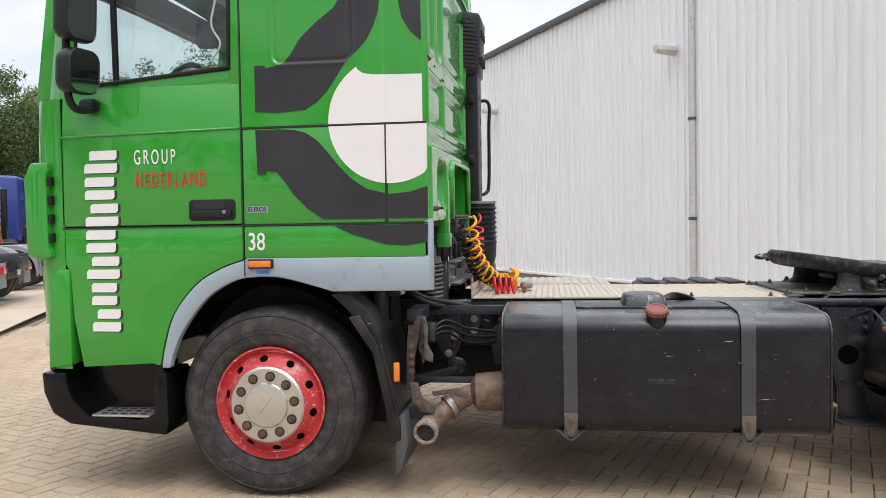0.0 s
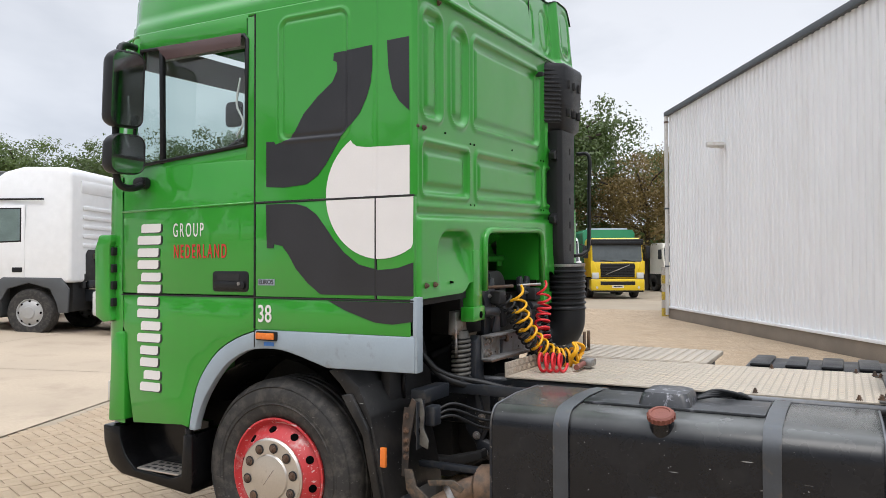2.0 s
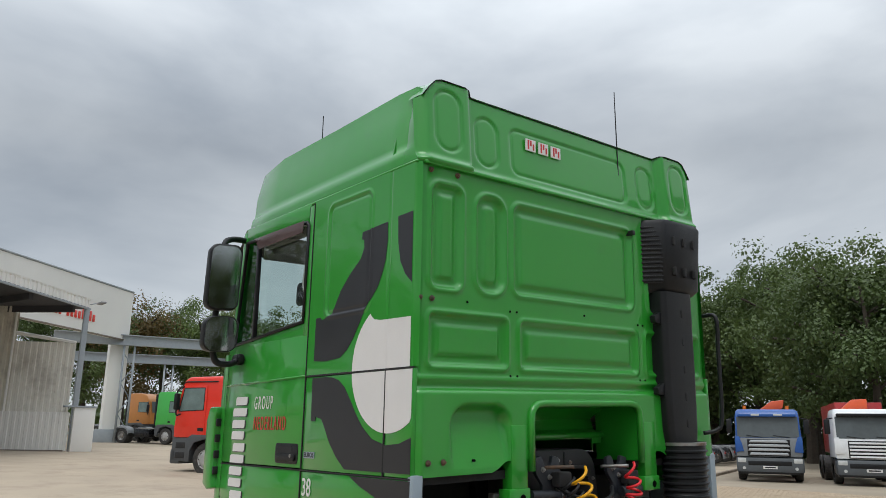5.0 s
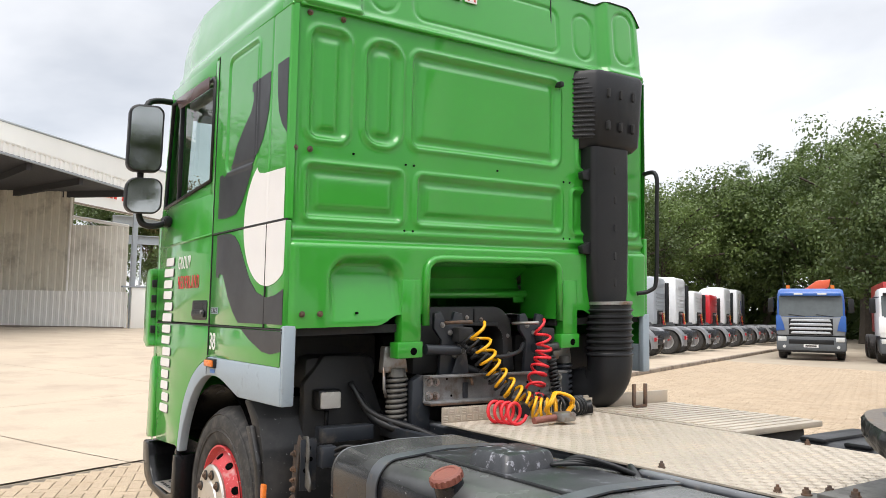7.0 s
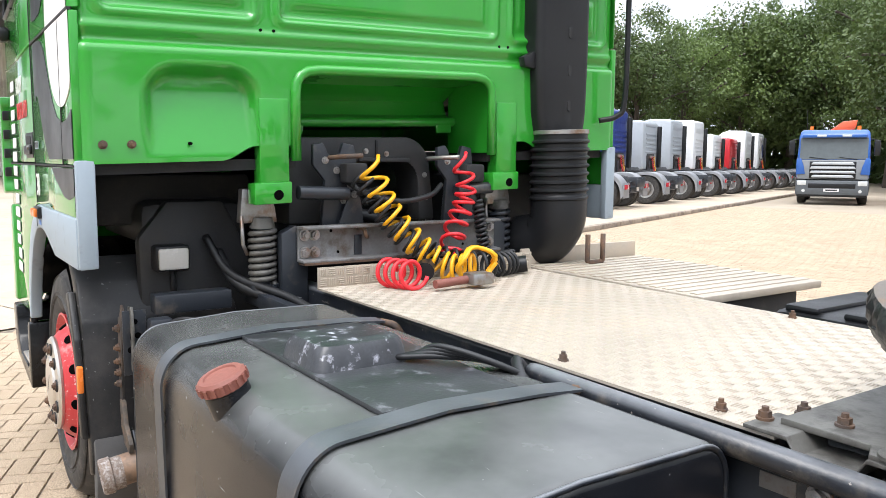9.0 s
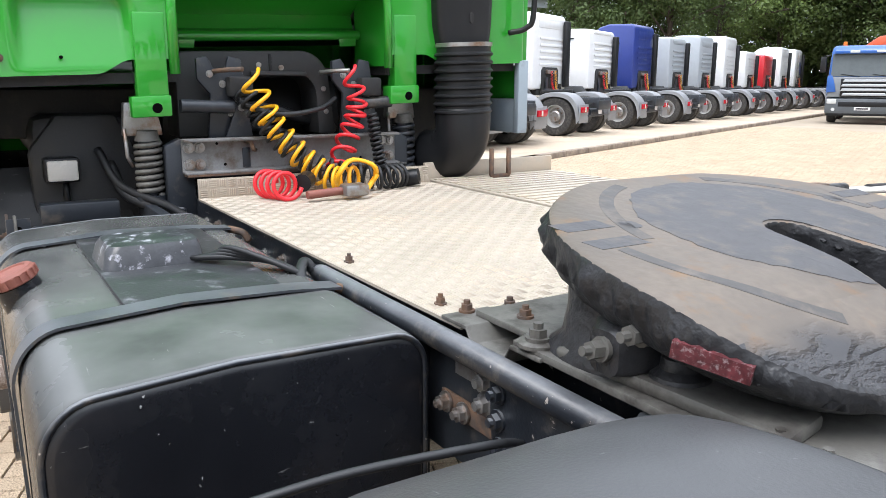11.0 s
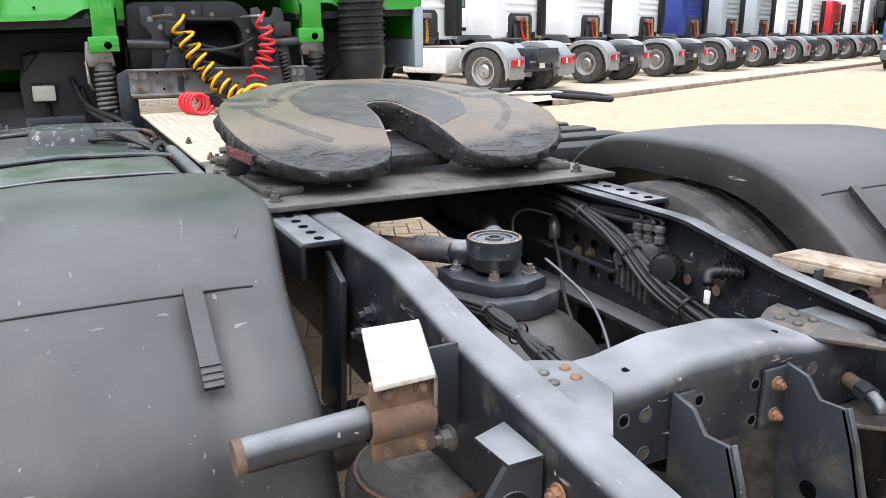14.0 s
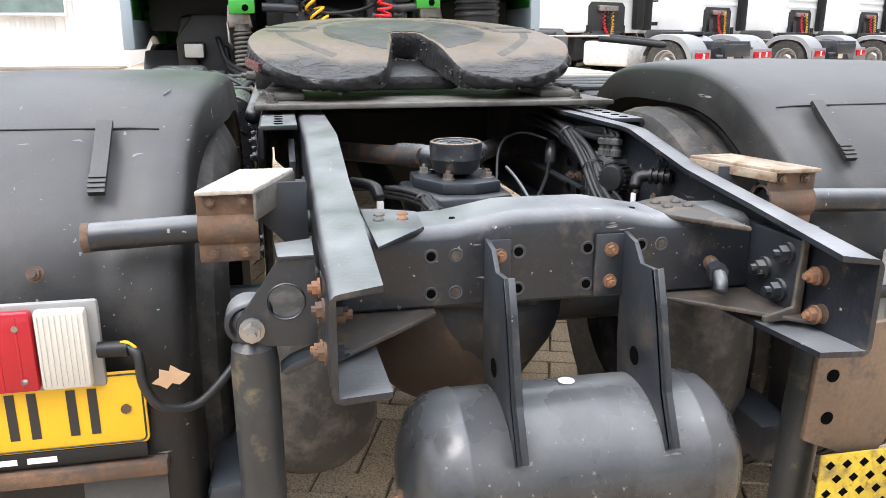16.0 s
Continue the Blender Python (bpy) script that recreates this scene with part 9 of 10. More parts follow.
def front_truck(name, m, c, label, lowerc, slat, kind, extra):
    """A rigid truck seen from the front; local -y looks out of the windscreen."""
    root = thing(name, label, "truck", m)
    P, Lw = paint(c), lowerc
    cab = part("cab", loft([[(x, y, z) for x, y in rrect(-1.22 + s, 1.22 - s, 0.0 + f, 1.9, 0.12, 3)] for z, s, f in ((1.0, 0.0, 0.0), (1.75, 0.0, 0.02), (2.55, 0.03, 0.16), (2.72, 0.06, 0.24), (2.80, 0.14, 0.36))], True, True), P, root)
    part("windscreen", loft([[(x, y, z) for x in np.linspace(-1.13, 1.13, 5)] for y, z in ((0.0, 1.70), (0.125, 2.50))]), TGLASS, root)
    part("visor", box(-1.08, 1.08, -0.06, 0.14, 2.50, 2.62, 0.03), PLASTIC if kind != "blue" else P, root)
    part("front_panel", box(-1.2, 1.2, -0.05, 0.2, 0.95, 1.68, 0.05), P if kind != "blue" else MGREY, root)
    gr = part("grille", box(-0.78, 0.78, -0.075, -0.03, 0.98, 1.62, 0.02), PLASTIC, root)
    if kind == "blue":
        for k in range(4):
            w_ = 0.80 - 0.05 * abs(k - 1.5)
            part("grille_slat", prism([(-w_, 1.02 + k * 0.16), (w_, 1.02 + k * 0.16), (w_ - 0.06, 1.115 + k * 0.16), (-w_ + 0.06, 1.115 + k * 0.16)], "y", -0.12, -0.06, 0.018), BRIGHTS, gr)
        for x_ in (-0.42, 0.42):
            part("roof_lamp", box(x_ - 0.16, x_ + 0.16, -0.075, 0.0, 2.53, 2.61, 0.02), HEAD, gr)
    else:
        for k in range(5):
            part("grille_slat", box(-0.74, 0.74, -0.105, -0.06, 1.0 + k * 0.125, 1.07 + k * 0.125, 0.015), slat, gr)
    bp = part("bumper", box(-1.23, 1.23, -0.12, 0.4, 0.36, 0.92, 0.07), Lw, root)
    for s in (-1, 1):
        part("headlamp", box(min(s * 0.86, s * 1.18), max(s * 0.86, s * 1.18), -0.135, -0.02, *((0.92, 1.20) if kind == "volvo" else (0.72, 0.90)), 0.03), HEAD, bp)
        part("fog_lamp", cyl((s * 0.95, -0.13, 0.52), (s * 0.95, -0.10, 0.52), 0.06, n=14), HEAD, bp)
        mm = part("wing_mirror", box(s * 1.42 - 0.1, s * 1.42 + 0.1, 0.0, 0.1, 1.85, 2.4, 0.03), PLASTIC, root)
        part("mirror_arm", tube([(s * 1.2, 0.1, 2.45), (s * 1.42, 0.05, 2.42)], 0.02, 6), PLASTIC, mm)
        part("side_flap", prism([(s * 0.92, 1.15), (s * 1.235, 1.12), (s * 1.235, 1.72), (s * 1.08, 1.74), (s * 0.98, 1.45)], "y", -0.085, -0.03, 0.01), P, root)
        for y in (1.35, 4.6, 5.95):
            w = new("wheel", mesh_cache[("tyre", -1)])
            w.parent = root
            w.matrix_basis = Matrix.Translation((s * 1.2, y, 0.5)) @ pose(0, 0, 0, 0, 0, 90 if s > 0 else -90)
        part("wiper", tube([(s * 0.5 + 0.3, -0.02, 1.70), (s * 0.5 - 0.3, 0.0, 1.78)], 0.012, 6), PLASTIC, root)
    part("plate", box(-0.26, 0.26, -0.13, -0.12, 0.50, 0.61), WHITED, bp)
    part("plate_bar", box(-0.2, 0.2, -0.1335, -0.13, 0.53, 0.58), BLACKD, bp)
    part("chassis", box(-0.5, 0.5, 1.0, 7.2, 0.6, 1.0, 0.03), FRAME, root)
    part("engine_bay", box(-1.1, 1.1, 0.3, 1.9, 0.5, 1.0, 0.03), DARK, root)
    if extra == "crane":
        ORANGE = paint((0.70, 0.10, 0.03))
        part("crane_arm", prism([(-0.4, 2.72), (0.25, 3.2), (0.75, 3.25), (0.7, 2.95), (0.5, 2.72)], "y", 2.1, 2.5, 0.03), ORANGE, root)
        part("crane_post", box(0.3, 0.6, 2.2, 2.5, 1.0, 2.9, 0.03), ORANGE, root)
        for s in (-1, 1):
            part("beacon", cyl((s * 0.8, 0.6, 2.78), (s * 0.8, 0.6, 2.95), 0.07, n=12), ORANGEL, root)
        part("aerial", cyl((-0.95, 0.6, 2.75), (-1.0, 0.65, 3.6), 0.01, 0.006, 6), PLASTIC, root)
        part("load_bed", box(-1.2, 1.2, 2.7, 7.3, 1.1, 1.9, 0.03), paint((0.6, 0.61, 0.62)), root)
    if extra == "red_body":
        part("red_load_box", box(-0.85, 0.85, 2.2, 7.2, 1.1, 3.12, 0.03), paint((0.40, 0.03, 0.03)), root)
        part("crane_arm", prism([(-0.8, 2.72), (-0.25, 3.22), (0.3, 3.25), (0.3, 2.85), (-0.1, 2.72)], "y", 1.95, 2.2, 0.03), paint((0.70, 0.10, 0.03)), root)
    if extra == "green_body":
        part("tipper_body", loft([[(x, y, z) for x, y in rrect(-1.27 + s, 1.27 - s, 1.95, 7.4, 0.05, 2)] for z, s in ((1.05, 0.25), (1.5, 0.05), (3.1, 0.0), (3.25, 0.12))], True, True), paint((0.01, 0.20, 0.09)), root)
        part("sheet_roll", cyl((-1.0, 2.4, 3.27), (1.0, 2.4, 3.27), 0.07, n=10), GREYT, root)
    part("under_bumper", box(-1.18, 1.18, -0.10, 0.3, 0.30, 0.44, 0.03), PLASTIC, bp)
    part("lower_intake", box(-0.8, 0.8, -0.128, -0.10, 0.62, 0.80, 0.02), PLASTIC, bp)
    for s in (-1, 1):
        part("corner_step", box(min(s * 1.0, s * 1.22), max(s * 1.0, s * 1.22), -0.02, 0.9, 0.42, 0.95, 0.03), PLASTIC, root)
    if kind == "volvo":
        part("visor_band", box(-1.2, 1.2, -0.02, 0.30, 2.46, 2.74, 0.05), PLASTIC, root)
        part("grille_band", box(-0.8, 0.8, -0.10, -0.06, 1.36, 1.56, 0.02), PLASTIC, gr)
        part("badge_bar", tube([(-0.55, -0.11, 1.1), (0.55, -0.11, 1.55)], 0.02, 6), STEEL, gr)
    return root


def facing(fx, fy, nx, ny, z=0.0):
    """Pose whose local -y looks along (nx, ny)."""
    return pose(fx, fy, z, 0, 0, math.degrees(math.atan2(ny, nx)) + 90)


front_truck("rigid_truck", facing(-12.0, 26.6, 0.47, -0.88), (0.015, 0.09, 0.34), "blue rigid truck with grey grille and orange crane", DGREY, SILVERF, "blue", "crane")
front_truck("rigid_truck", facing(-8.55, 27.6, 0.50, -0.866), WHITE, "white rigid truck with red load box and orange crane", DGREY, paint(WHITE), "white", "red_body")
front_truck("rigid_truck", facing(-6.5, 30.6, 0.45, -0.89), (0.72, 0.50, 0.01), "yellow rigid truck with green tipper body", paint((0.72, 0.50, 0.01)), PLASTIC, "volvo", "green_body")
front_truck("rigid_truck", facing(-5.4, 41.0, 0.6, -0.8), (0.78, 0.75, 0.66), "cream-white rigid truck with dark grille", paint((0.78, 0.75, 0.66)), PLASTIC, "cream", "")

# ---- sheds on the far side ----
SHED = mat("cream_corrugated_steel", (0.76, 0.735, 0.66), 0.55, vary=0.05, scale=0.4, bump=0.05, dirt=(0.5, 0.47, 0.41), dirt_at=0.62)
# darker copy of the cream sheet, with the canopy's shade in its colour
SHEDSHADE = mat("aged_beige_steel", (0.66, 0.62, 0.52), 0.6, vary=0.06, scale=0.4, bump=0.05, dirt=(0.38, 0.35, 0.29), dirt_at=0.6)
SHEDW = mat("offwhite_render", (0.80, 0.785, 0.74), 0.7, vary=0.04, scale=0.4, bump=0.05)
GALV = mat("galvanised_beam", (0.34, 0.37, 0.39), 0.55, metal=0.2, vary=0.08)
# near-black because the shade under the canopy is put into the colour
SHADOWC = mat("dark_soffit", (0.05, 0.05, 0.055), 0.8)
shed = thing("canopy_shed", "cream corrugated shed with a deep open canopy", "building", kind="structure")


def corrugated(name, a, b, z0, z1, material, parent, pitch=0.35, depth=0.06):
    a, b = Vector(a), Vector(b)
    d = (b - a)
    L = d.length
    d = d / L
    nrm = Vector((d.y, -d.x))
    pr = []
    u = 0.0
    while u < L:
        pr += [(u, 0), (u + pitch * 0.4, 0), (u + pitch * 0.5, depth), (u + pitch * 0.9, depth)]
        u += pitch
    vs = [((a + d * q + nrm * o).x, (a + d * q + nrm * o).y, z) for z in (z0, z1) for q, o in pr]
    n = len(pr)
    return raw(name, vs, [[i, i + 1, n + i + 1, n + i] for i in range(n - 1)], material, parent)


wa, wb2, wj = Vector((-34.7, 6.45)), Vector((-42.0, -5.6)), Vector((-36.1, 4.1))
corrugated("wall_sheet", wb2, wj, 0.5, 7.2, SHEDSHADE, shed)
corrugated("wall_sheet", wj, wa, 0.5, 5.5, SHED, shed, 0.28, 0.05)
part("corner_flashing", cyl((wj.x + 0.08, wj.y, 0.5), (wj.x + 0.08, wj.y, 7.1), 0.06, n=6), SHEDW, shed)
part("wall_capping", cyl((wj.x, wj.y, 5.9), (wa.x, wa.y, 5.5), 0.09, n=6), SHEDW, shed)
corrugated("low_wall", wb2 + Vector((0.45, -0.25)), wa + Vector((0.30, -0.05)), 0.66, 2.33, SHEDW, shed, 0.28, 0.035)
low = bmesh.new()
q0, q1 = wb2 + Vector((0.25, -0.15)), wa + Vector((0.25, -0.05))
prismm(low, [(q0.x, q0.y), (q1.x, q1.y), (q1.x - 0.35, q1.y + 0.2), (q0.x - 0.35, q0.y + 0.2)], "z", 0.4, 2.32)
part("wall_base", low, SHEDW, shed)
plinth_ = bmesh.new()
prismm(plinth_, [(q0.x + 0.28, q0.y - 0.16), (q1.x + 0.16, q1.y - 0.06), (q1.x, q1.y), (q0.x, q0.y)], "z", 0.4, 0.68)
part("base_course", plinth_, PLINTH, shed)
part("gate_box", box(-34.5, -34.2, 6.62, 7.55, 0.45, 2.55, 0.02), SHEDW, shed)
part("box_capping", box(-34.55, -34.15, 6.2, 7.6, 2.55, 2.63, 0.01), GALV, shed)
canopy = [(-34.6, 6.85), (-21.0, -6.2), (-30.0, -15.0), (-42.3, -5.8), (-36.4, 4.3)]
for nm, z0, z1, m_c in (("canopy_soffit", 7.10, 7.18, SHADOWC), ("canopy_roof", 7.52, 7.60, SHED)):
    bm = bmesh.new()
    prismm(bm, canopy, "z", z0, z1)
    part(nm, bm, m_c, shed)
corrugated("fascia", (-34.6, 6.85), (-21.0, -6.2), 7.12, 7.60, SHEDW, shed, 0.3, 0.04)
part("canopy_edge", cyl((-34.6, 6.87, 7.11), (-21.0, -6.18, 7.11), 0.05, n=6), GALV, shed)
for x, y in ((-34.5, 6.7), (-24.0, -3.6)):
    part("canopy_post", box(x - 0.11, x + 0.11, y - 0.11, y + 0.11, 0.3, 7.1, 0.01), GALV, shed)
for k in range(6):
    b0 = Vector((-34.0, 6.0)).lerp(Vector((-22.0, -5.6)), k / 5)
    b1 = Vector((-36.6, 3.6)).lerp(Vector((-42.0, -5.5)), k / 5)
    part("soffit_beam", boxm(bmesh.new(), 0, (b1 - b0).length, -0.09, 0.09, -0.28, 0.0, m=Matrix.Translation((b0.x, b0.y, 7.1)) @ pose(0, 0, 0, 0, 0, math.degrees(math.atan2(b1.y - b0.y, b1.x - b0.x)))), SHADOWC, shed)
yl_ = part("yard_light", box(-34.2, -33.5, 7.0, 7.25, 7.30, 7.38, 0.02), LAMPG, shed)
part("light_arm", tube([(-34.6, 6.85, 7.34), (-34.0, 7.05, 7.36)], 0.025, 6), GALV, yl_)
gate = thing("sign_portal", "off-white portal facade with a red painted sign", "building", kind="structure")
fa, fb = Vector((-50.0, 13.7)), Vector((-36.5, -1.95))
fdir = (fb - fa).normalized()
rings = []
for p in (fa, fb):
    rings.append([(p.x, p.y, 7.47), (p.x - 0.4, p.y - 0.3, 7.47), (p.x - 0.4, p.y - 0.3, 10.75), (p.x, p.y, 10.75)])
part("facade", loft(rings, True, True), SHEDW, gate)
part("facade_coping", tube([(fa.x, fa.y, 10.78), (fb.x, fb.y, 10.78)], 0.07, 6), GALV, gate)
part("facade_sill", tube([(fa.x + 0.02, fa.y + 0.02, 7.45), (fb.x, fb.y, 7.45)], 0.06, 6), PLINTH, gate)
part("facade_column", box(fa.x - 0.5, fa.x + 0.1, fa.y - 1.15, fa.y + 0.02, 0.4, 7.5, 0.02), SHEDW, gate)
part("column_foot", box(fa.x - 0.7, fa.x + 0.4, fa.y - 1.9, fa.y + 0.4, 0.4, 1.6, 0.02), GALV, gate)
for k in range(14):
    if k in (5, 11):
        continue
    p = fa + Vector((9.4, -10.9)) * (0.625 - 0.0255 * k)
    bar = boxm(bmesh.new(), -0.10, 0.10, -0.03, 0.03, 0.0, 0.62 if k in (0, 6, 7, 10, 12) else 0.44, 0.02)
    bar.transform(Matrix.Translation((p.x + 0.03, p.y + 0.03, 8.15)) @ pose(0, 0, 0, 0, 0, math.degrees(math.atan2(fdir.y, fdir.x))))
    part("sign_bar", bar, paint((0.75, 0.06, 0.04)), gate)
runway = thing("crane_runway", "grey galvanised steel crane runway on lattice posts", "steel frame", kind="structure")
for (x0, y0), (x1, y1), z in (((-50.0, 9.0), (-46.5, 40.0), 7.4), ((-60.0, 10.0), (-58, 30.0), 7.0)):
    a, b = Vector((x0, y0, z)), Vector((x1, y1, z + 0.3))
    d = (b - a)
    bm = bmesh.new()
    boxm(bm, -0.2, 0.2, 0, d.length, -0.35, -0.29)
    boxm(bm, -0.04, 0.04, 0, d.length, -0.3, 0.3)
    boxm(bm, -0.2, 0.2, 0, d.length, 0.29, 0.35)
    bm.transform(Matrix.Translation(a) @ Vector(d).to_track_quat("Y", "Z").to_matrix().to_4x4())
    part("runway_beam", bm, GALV, runway)
    for f in (0.15, 0.5, 0.85):
        p = a.lerp(b, f)
        bm = bmesh.new()
        for o in (-0.35, 0.35):
            tubem(bm, [(p.x, p.y + o, 0.3), (p.x, p.y + o, p.z - 0.3)], 0.08, 6)
        for k in range(6):
            tubem(bm, [(p.x, p.y - 0.35 + 0.7 * (k % 2), 0.6 + k * 1.0), (p.x, p.y + 0.35 - 0.7 * (k % 2), 1.6 + k * 1.0)], 0.035, 5)
        part("lattice_post", bm, GALV, runway)

office = thing("site_office", "white site office cabin with a wide window", "cabin", kind="structure")
corrugated("office_wall", (-17.6, -14.0), (-18.9, -4.6), 0.25, 3.6, SIDING, office, 0.25, 0.03)
part("office_body", box(-24, -19.0, -14, -4.7, 0.1, 3.6, 0.02), SIDING, office)
part("office_base", box(-19.2, -17.5, -14, -4.7, 0.1, 0.3, 0.01), PLINTH, office)
win = part("office_window", prism([(-7.9, 1.75), (-6.1, 1.75), (-6.1, 3.0), (-7.9, 3.0)], "x", -18.36, -18.30), WINL, office)
part("window_frame", tube([(-18.29, -7.95, 1.7), (-18.29, -6.05, 1.7), (-18.29, -6.05, 3.05), (-18.29, -7.95, 3.05)], 0.07, 6, True), WHITED, office)

# ---- trees ----
BARK = mat("tree_bark", (0.07, 0.055, 0.042), 0.9, vary=0.3, scale=6, bump=0.4)


def leaf_mat(name, c):
    m = mat(name, c, 0.55, vary=0.3, scale=0.5, grain=4, bump=0.0, rand=0.6)
    nt = m.node_tree
    p = nt.nodes["Principled BSDF"]
    tr = nt.nodes.new("ShaderNodeBsdfTranslucent")
    nt.links.new(p.inputs["Base Color"].links[0].from_socket, tr.inputs[0])
    mx = nt.nodes.new("ShaderNodeMixShader")
    mx.inputs[0].default_value = 0.25
    nt.links.new(p.outputs[0], mx.inputs[1])
    nt.links.new(tr.outputs[0], mx.inputs[2])
    nt.links.new(mx.outputs[0], nt.nodes["Material Output"].inputs[0])
    return m


LEAVES = [leaf_mat("oak_leaves", (0.16, 0.235, 0.058)), leaf_mat("dark_leaves", (0.12, 0.185, 0.048)), leaf_mat("autumn_leaves", (0.27, 0.19, 0.06))]


def tree_meshes(seed, h, spread):
    r = random.Random(seed)
    bm = bmesh.new()
    trunk_top = h * 0.45
    pts = [(0, 0, -0.2), (r.uniform(-0.1, 0.1), r.uniform(-0.1, 0.1), h * 0.2), (r.uniform(-0.3, 0.3), r.uniform(-0.3, 0.3), trunk_top), (r.uniform(-0.5, 0.5), r.uniform(-0.5, 0.5), h * 0.8)]
    P = curve(pts, 4)
    rings = [[(p.x + rad * math.cos(a), p.y + rad * math.sin(a), p.z) for a in np.linspace(0, 2 * math.pi, 8)[:-1]] for p, rad in zip(P, np.linspace(h * 0.028, h * 0.006, len(P)))]
    bm2 = loft(rings, True)
    tips = []
    for k in range(16):
        z0 = h * r.uniform(0.22, 0.72)
        a = r.uniform(0, 2 * math.pi)
        ln = spread * r.uniform(0.6, 1.0) * (1.1 - 0.5 * (z0 / h))
        s = Vector((0, 0, z0))
        e = s + Vector((math.cos(a) * ln, math.sin(a) * ln, ln * r.uniform(0.25, 0.8)))
        mid = s.lerp(e, 0.5) + Vector((0, 0, ln * 0.08))
        tubem(bm2, curve([s, mid, e], 3), h * 0.006, 5)
        tips += [s.lerp(e, 0.6), e, mid]
    clumps = []
    for t in tips:
        for _ in range(2):
            clumps.append((t + Vector((r.gauss(0, 0.5), r.gauss(0, 0.5), r.gauss(0, 0.4))) * spread * 0.25, spread * r.uniform(0.16, 0.30)))
    for _ in range(30):
        a, q = r.uniform(0, 2 * math.pi), r.random() ** 0.5
        zc = r.uniform(0.22, 0.97)
        rad = spread * q * math.sin(math.pi * min(1, max(0.08, (zc - 0.10) / 0.95))) ** 0.6
        clumps.append((Vector((rad * math.cos(a), rad * math.sin(a), zc * h)), spread * r.uniform(0.14, 0.28)))
    vs, fs = [], []
    for c, cr in clumps:
        for _ in range(160):
            d = Vector((r.gauss(0, 1), r.gauss(0, 1), r.gauss(0, 0.75)))
            d = d.normalized() * cr * r.uniform(0.35, 1.05)
            p = c + d
            if p.z < h * 0.08:
                continue
            sz = r.uniform(0.07, 0.15)
            nv = (d.normalized() * 0.9 + Vector((r.gauss(0, 0.45), r.gauss(0, 0.45), 0.25 + r.gauss(0, 0.4)))).normalized()
            u = nv.orthogonal().normalized()
            w = nv.cross(u)
            ta = r.uniform(0, 6.28)
            u, w = u * math.cos(ta) + w * math.sin(ta), w * math.cos(ta) - u * math.sin(ta)
            o = len(vs)
            vs += [p - u * sz, p - w * sz * 0.6 + u * sz * 0.1, p + u * sz, p + w * sz * 0.6]
            fs.append([o, o + 1, o + 2, o + 3])
    return bm2, vs, fs


protos = []
for seed, h, sp in ((1, 13.0, 5.4), (2, 14.5, 5.8), (3, 11.5, 5.0), (4, 12.5, 4.6)):
    t_, vs, fs = tree_meshes(seed, h, sp)
    me1 = bpy.data.meshes.new("trunk")
    t_.to_mesh(me1)
    t_.free()
    me1.materials.append(BARK)
    crowns = []
    for lm in LEAVES:
        me = bpy.data.meshes.new("crown")
        me.from_pydata([tuple(v) for v in vs], [], fs)
        me.materials.append(lm)
        crowns.append(me)
    protos.append((me1, crowns))


def tree(x, y, k, scale, leaf=0, turn=0.0, label="tall leafy green tree"):
    root = thing("tree", label + " behind the yard", "tree", pose(x, y, float(ground_z(x, y)) - 0.05, 0, 0, turn) @ Matrix.Scale(scale, 4), "trees round the yard")
    t = new("trunk", protos[k][0])
    t.parent = root
    c = new("crown", protos[k][1][leaf])
    c.parent = root
    return root


rt = random.Random(7)
CAMC = Vector((3.5, -3.0))


def by_bearing(az, dist):
    a = radians(az)
    return CAMC.x - dist * math.sin(a), CAMC.y + dist * math.cos(a)


TREES = [(41, 62, 1.05), (37.5, 66, 0.95), (34, 72, 0.85), (31, 74, 1.0), (28, 72, 1.1), (25, 62, 1.1), (22, 52, 1.12), (21.0, 47, 1.05), (20.0, 53, 1.1), (14.0, 47, 0.95), (9.8, 60, 1.0), (5.5, 54, 1.15), (2.5, 50, 1.15), (-0.5, 50, 1.2), (-4, 48, 1.2), (-8, 46, 1.15), (44, 64, 1.0), (47.5, 66, 1.0), (51, 70, 1.05),
         (54.5, 78, 1.05), (57.5, 84, 1.05), (60, 88, 1.15), (62.5, 90, 1.2), (65, 92, 1.2), (67.5, 92, 1.15), (70, 92, 1.2), (72.5, 90, 1.1), (75, 88, 1.1), (78, 90, 1.05), (35.5, 80, 1.25), (29.5, 82, 1.25), (23.5, 70, 1.25), (39, 76, 1.2), (24.5, 64, 1.2), (32.6, 84, 1.2), (26.5, 80, 1.2)]
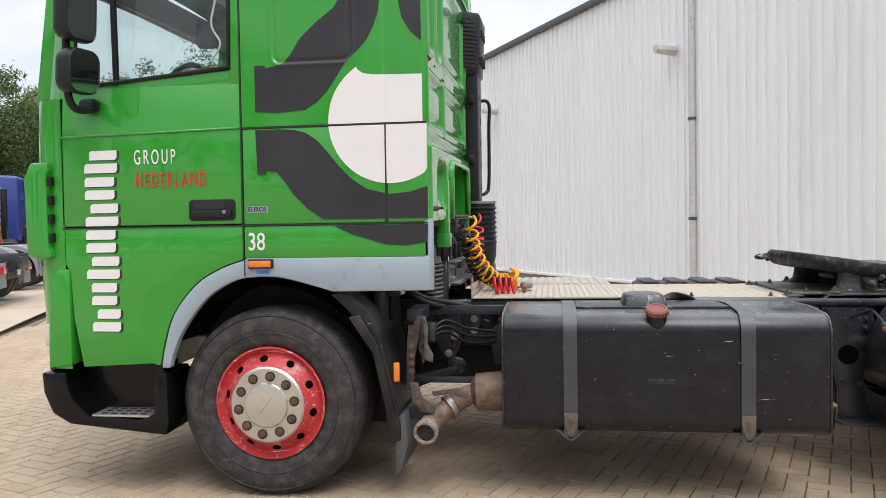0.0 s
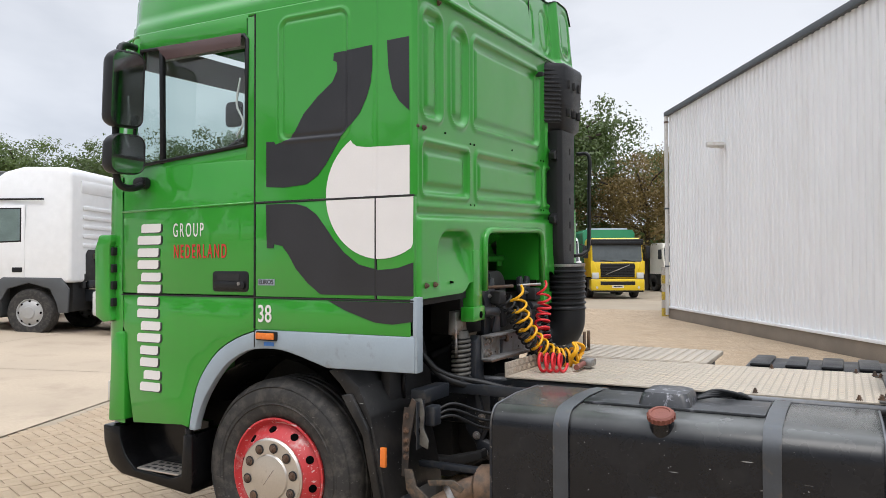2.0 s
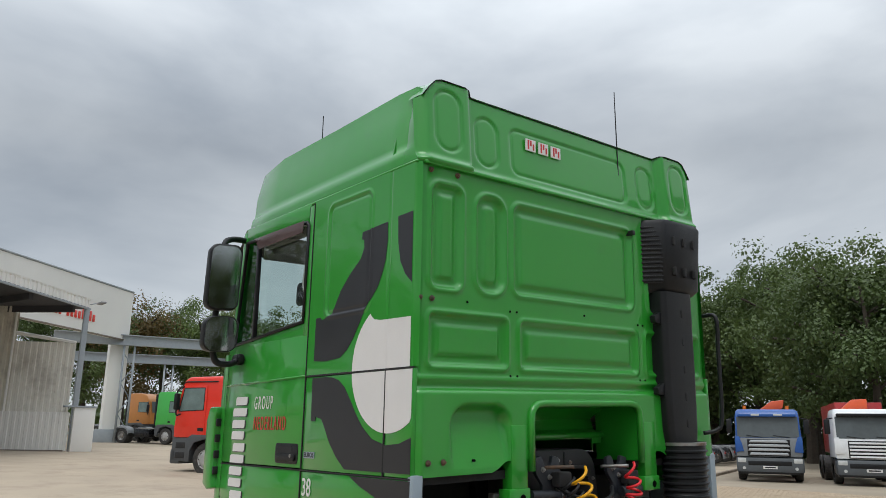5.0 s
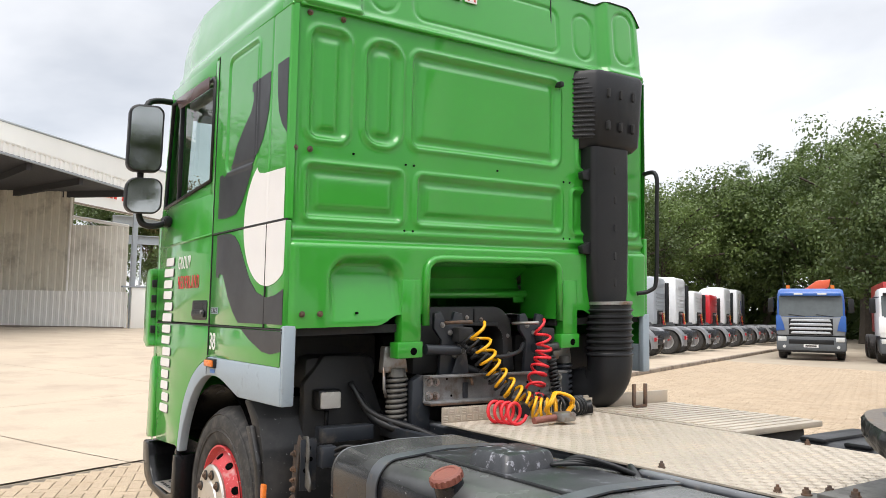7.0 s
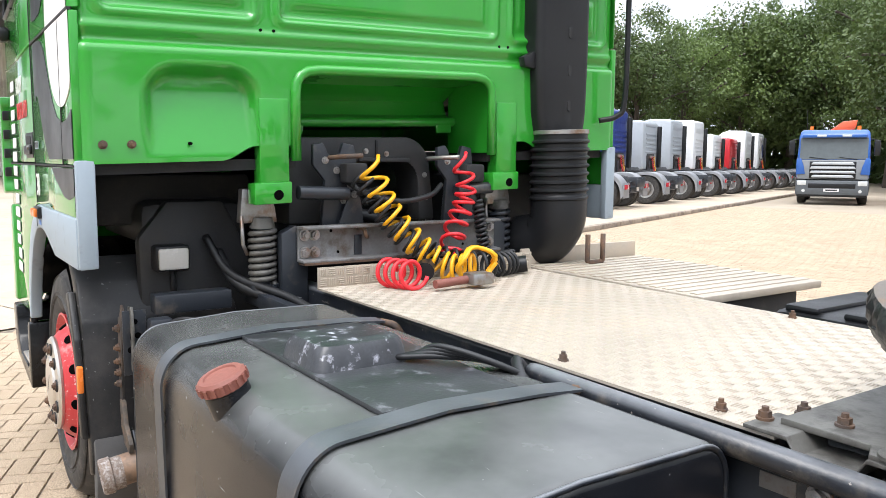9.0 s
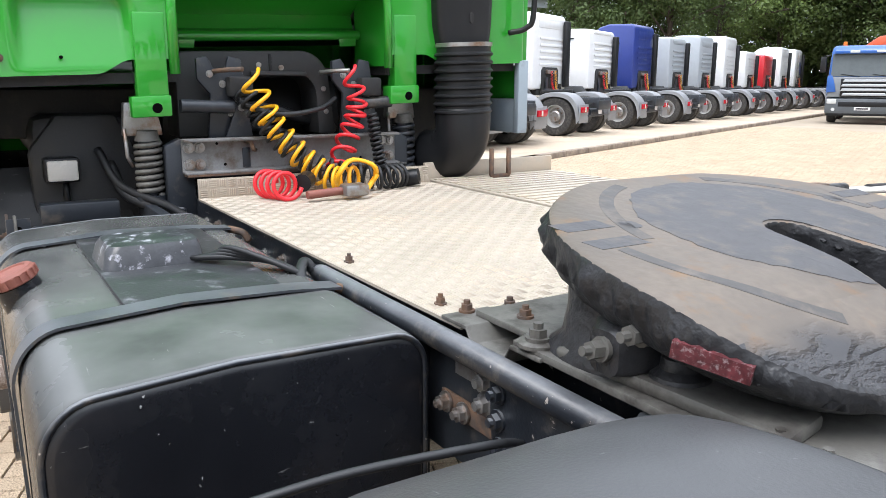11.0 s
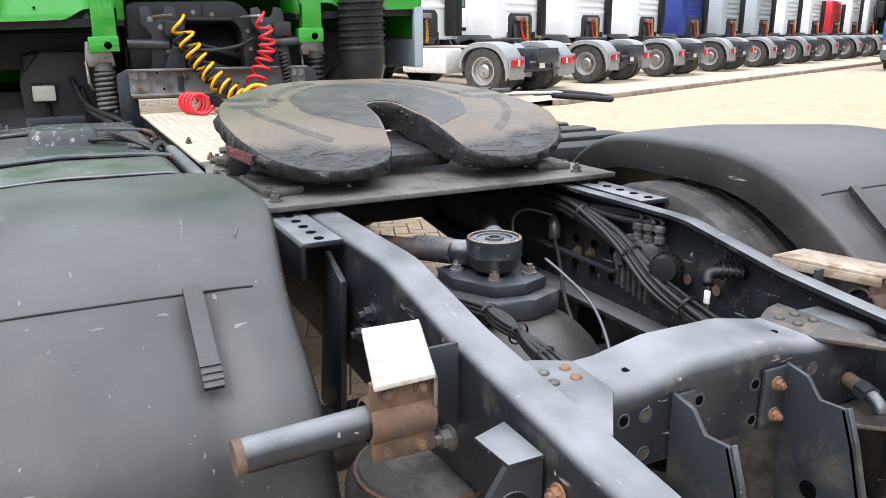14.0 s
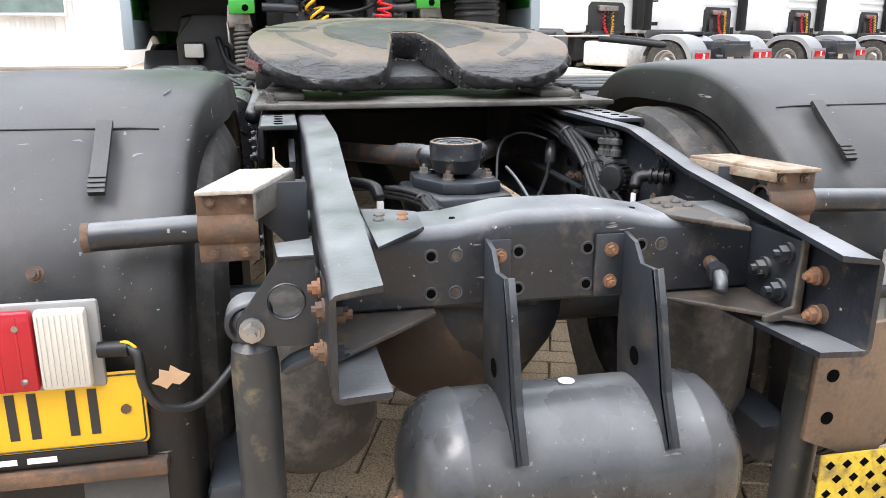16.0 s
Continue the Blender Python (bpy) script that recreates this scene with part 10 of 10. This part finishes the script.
# how high the tree tops stand, as rise over distance, by bearing
TOPS = [(-10, 0.25), (5, 0.24), (11, 0.15), (14, 0.165), (16, 0.18), (20, 0.24), (24, 0.255), (27, 0.235), (31, 0.21), (36.5, 0.175), (39, 0.205), (45, 0.18), (58, 0.155), (80, 0.155)]
for i, (az, d, s) in enumerate(TREES):
    x, y = by_bearing(az, d)
    brown = az in (14.0, 72.5)
    rise = float(np.interp(az, [q[0] for q in TOPS], [q[1] for q in TOPS])) * (1.0 if i < 29 else 0.93)
    k = i % 4
    tree(x, y, k, (d * rise + 1.5) / ((13.0, 14.5, 11.5, 12.5)[k] * 1.05), 2 if brown else (1 if rt.random() < 0.4 else 0), rt.uniform(0, 360), "autumn-brown tree" if brown else "tall leafy green tree")
# trees that close the yard behind the camera
for i in range(22):
    az = -14 - i * 11.5
    d = 44 + 8 * ((i * 7) % 5) / 4
    x, y = by_bearing(az, d)
    tree(x, y, i % 4, 0.95 + 0.06 * (i % 3), i % 2, i * 77.0)
# low hedge growth under the trees
r = random.Random(21)
vs, fs = [], []
for i in range(12000):
    az = r.uniform(-12, 82)
    d = float(np.interp(az, [18, 26, 45, 82], [50, 72, 66, 109])) + r.uniform(3, 10)
    x, y = by_bearing(az, d)
    p = Vector((x, y, r.random() ** 1.4 * 4.2 + 0.1))
    sz = r.uniform(0.35, 0.7)
    u = Vector((r.gauss(0, 1), r.gauss(0, 1), r.gauss(0, 0.8))).normalized()
    w = u.orthogonal().normalized()
    o = len(vs)
    vs += [p - u * sz, p - w * sz * 0.6, p + u * sz, p + w * sz * 0.6]
    fs.append([o, o + 1, o + 2, o + 3])
hedge = raw("undergrowth", vs, fs, LEAVES[1])
tagged(hedge, "dark green undergrowth below the trees", "hedge", kind="stuff")

# paving bricks that lie nearest, one by one
for kind, x, y, z, tx, ty in near_bricks:
    b = new("brick", brick_mesh[kind])
    b.parent = pav
    b.matrix_basis = Matrix.Translation((x, y, z)) @ Euler((ty * 0.5, -tx * 0.5, 0)).to_matrix().to_4x4()
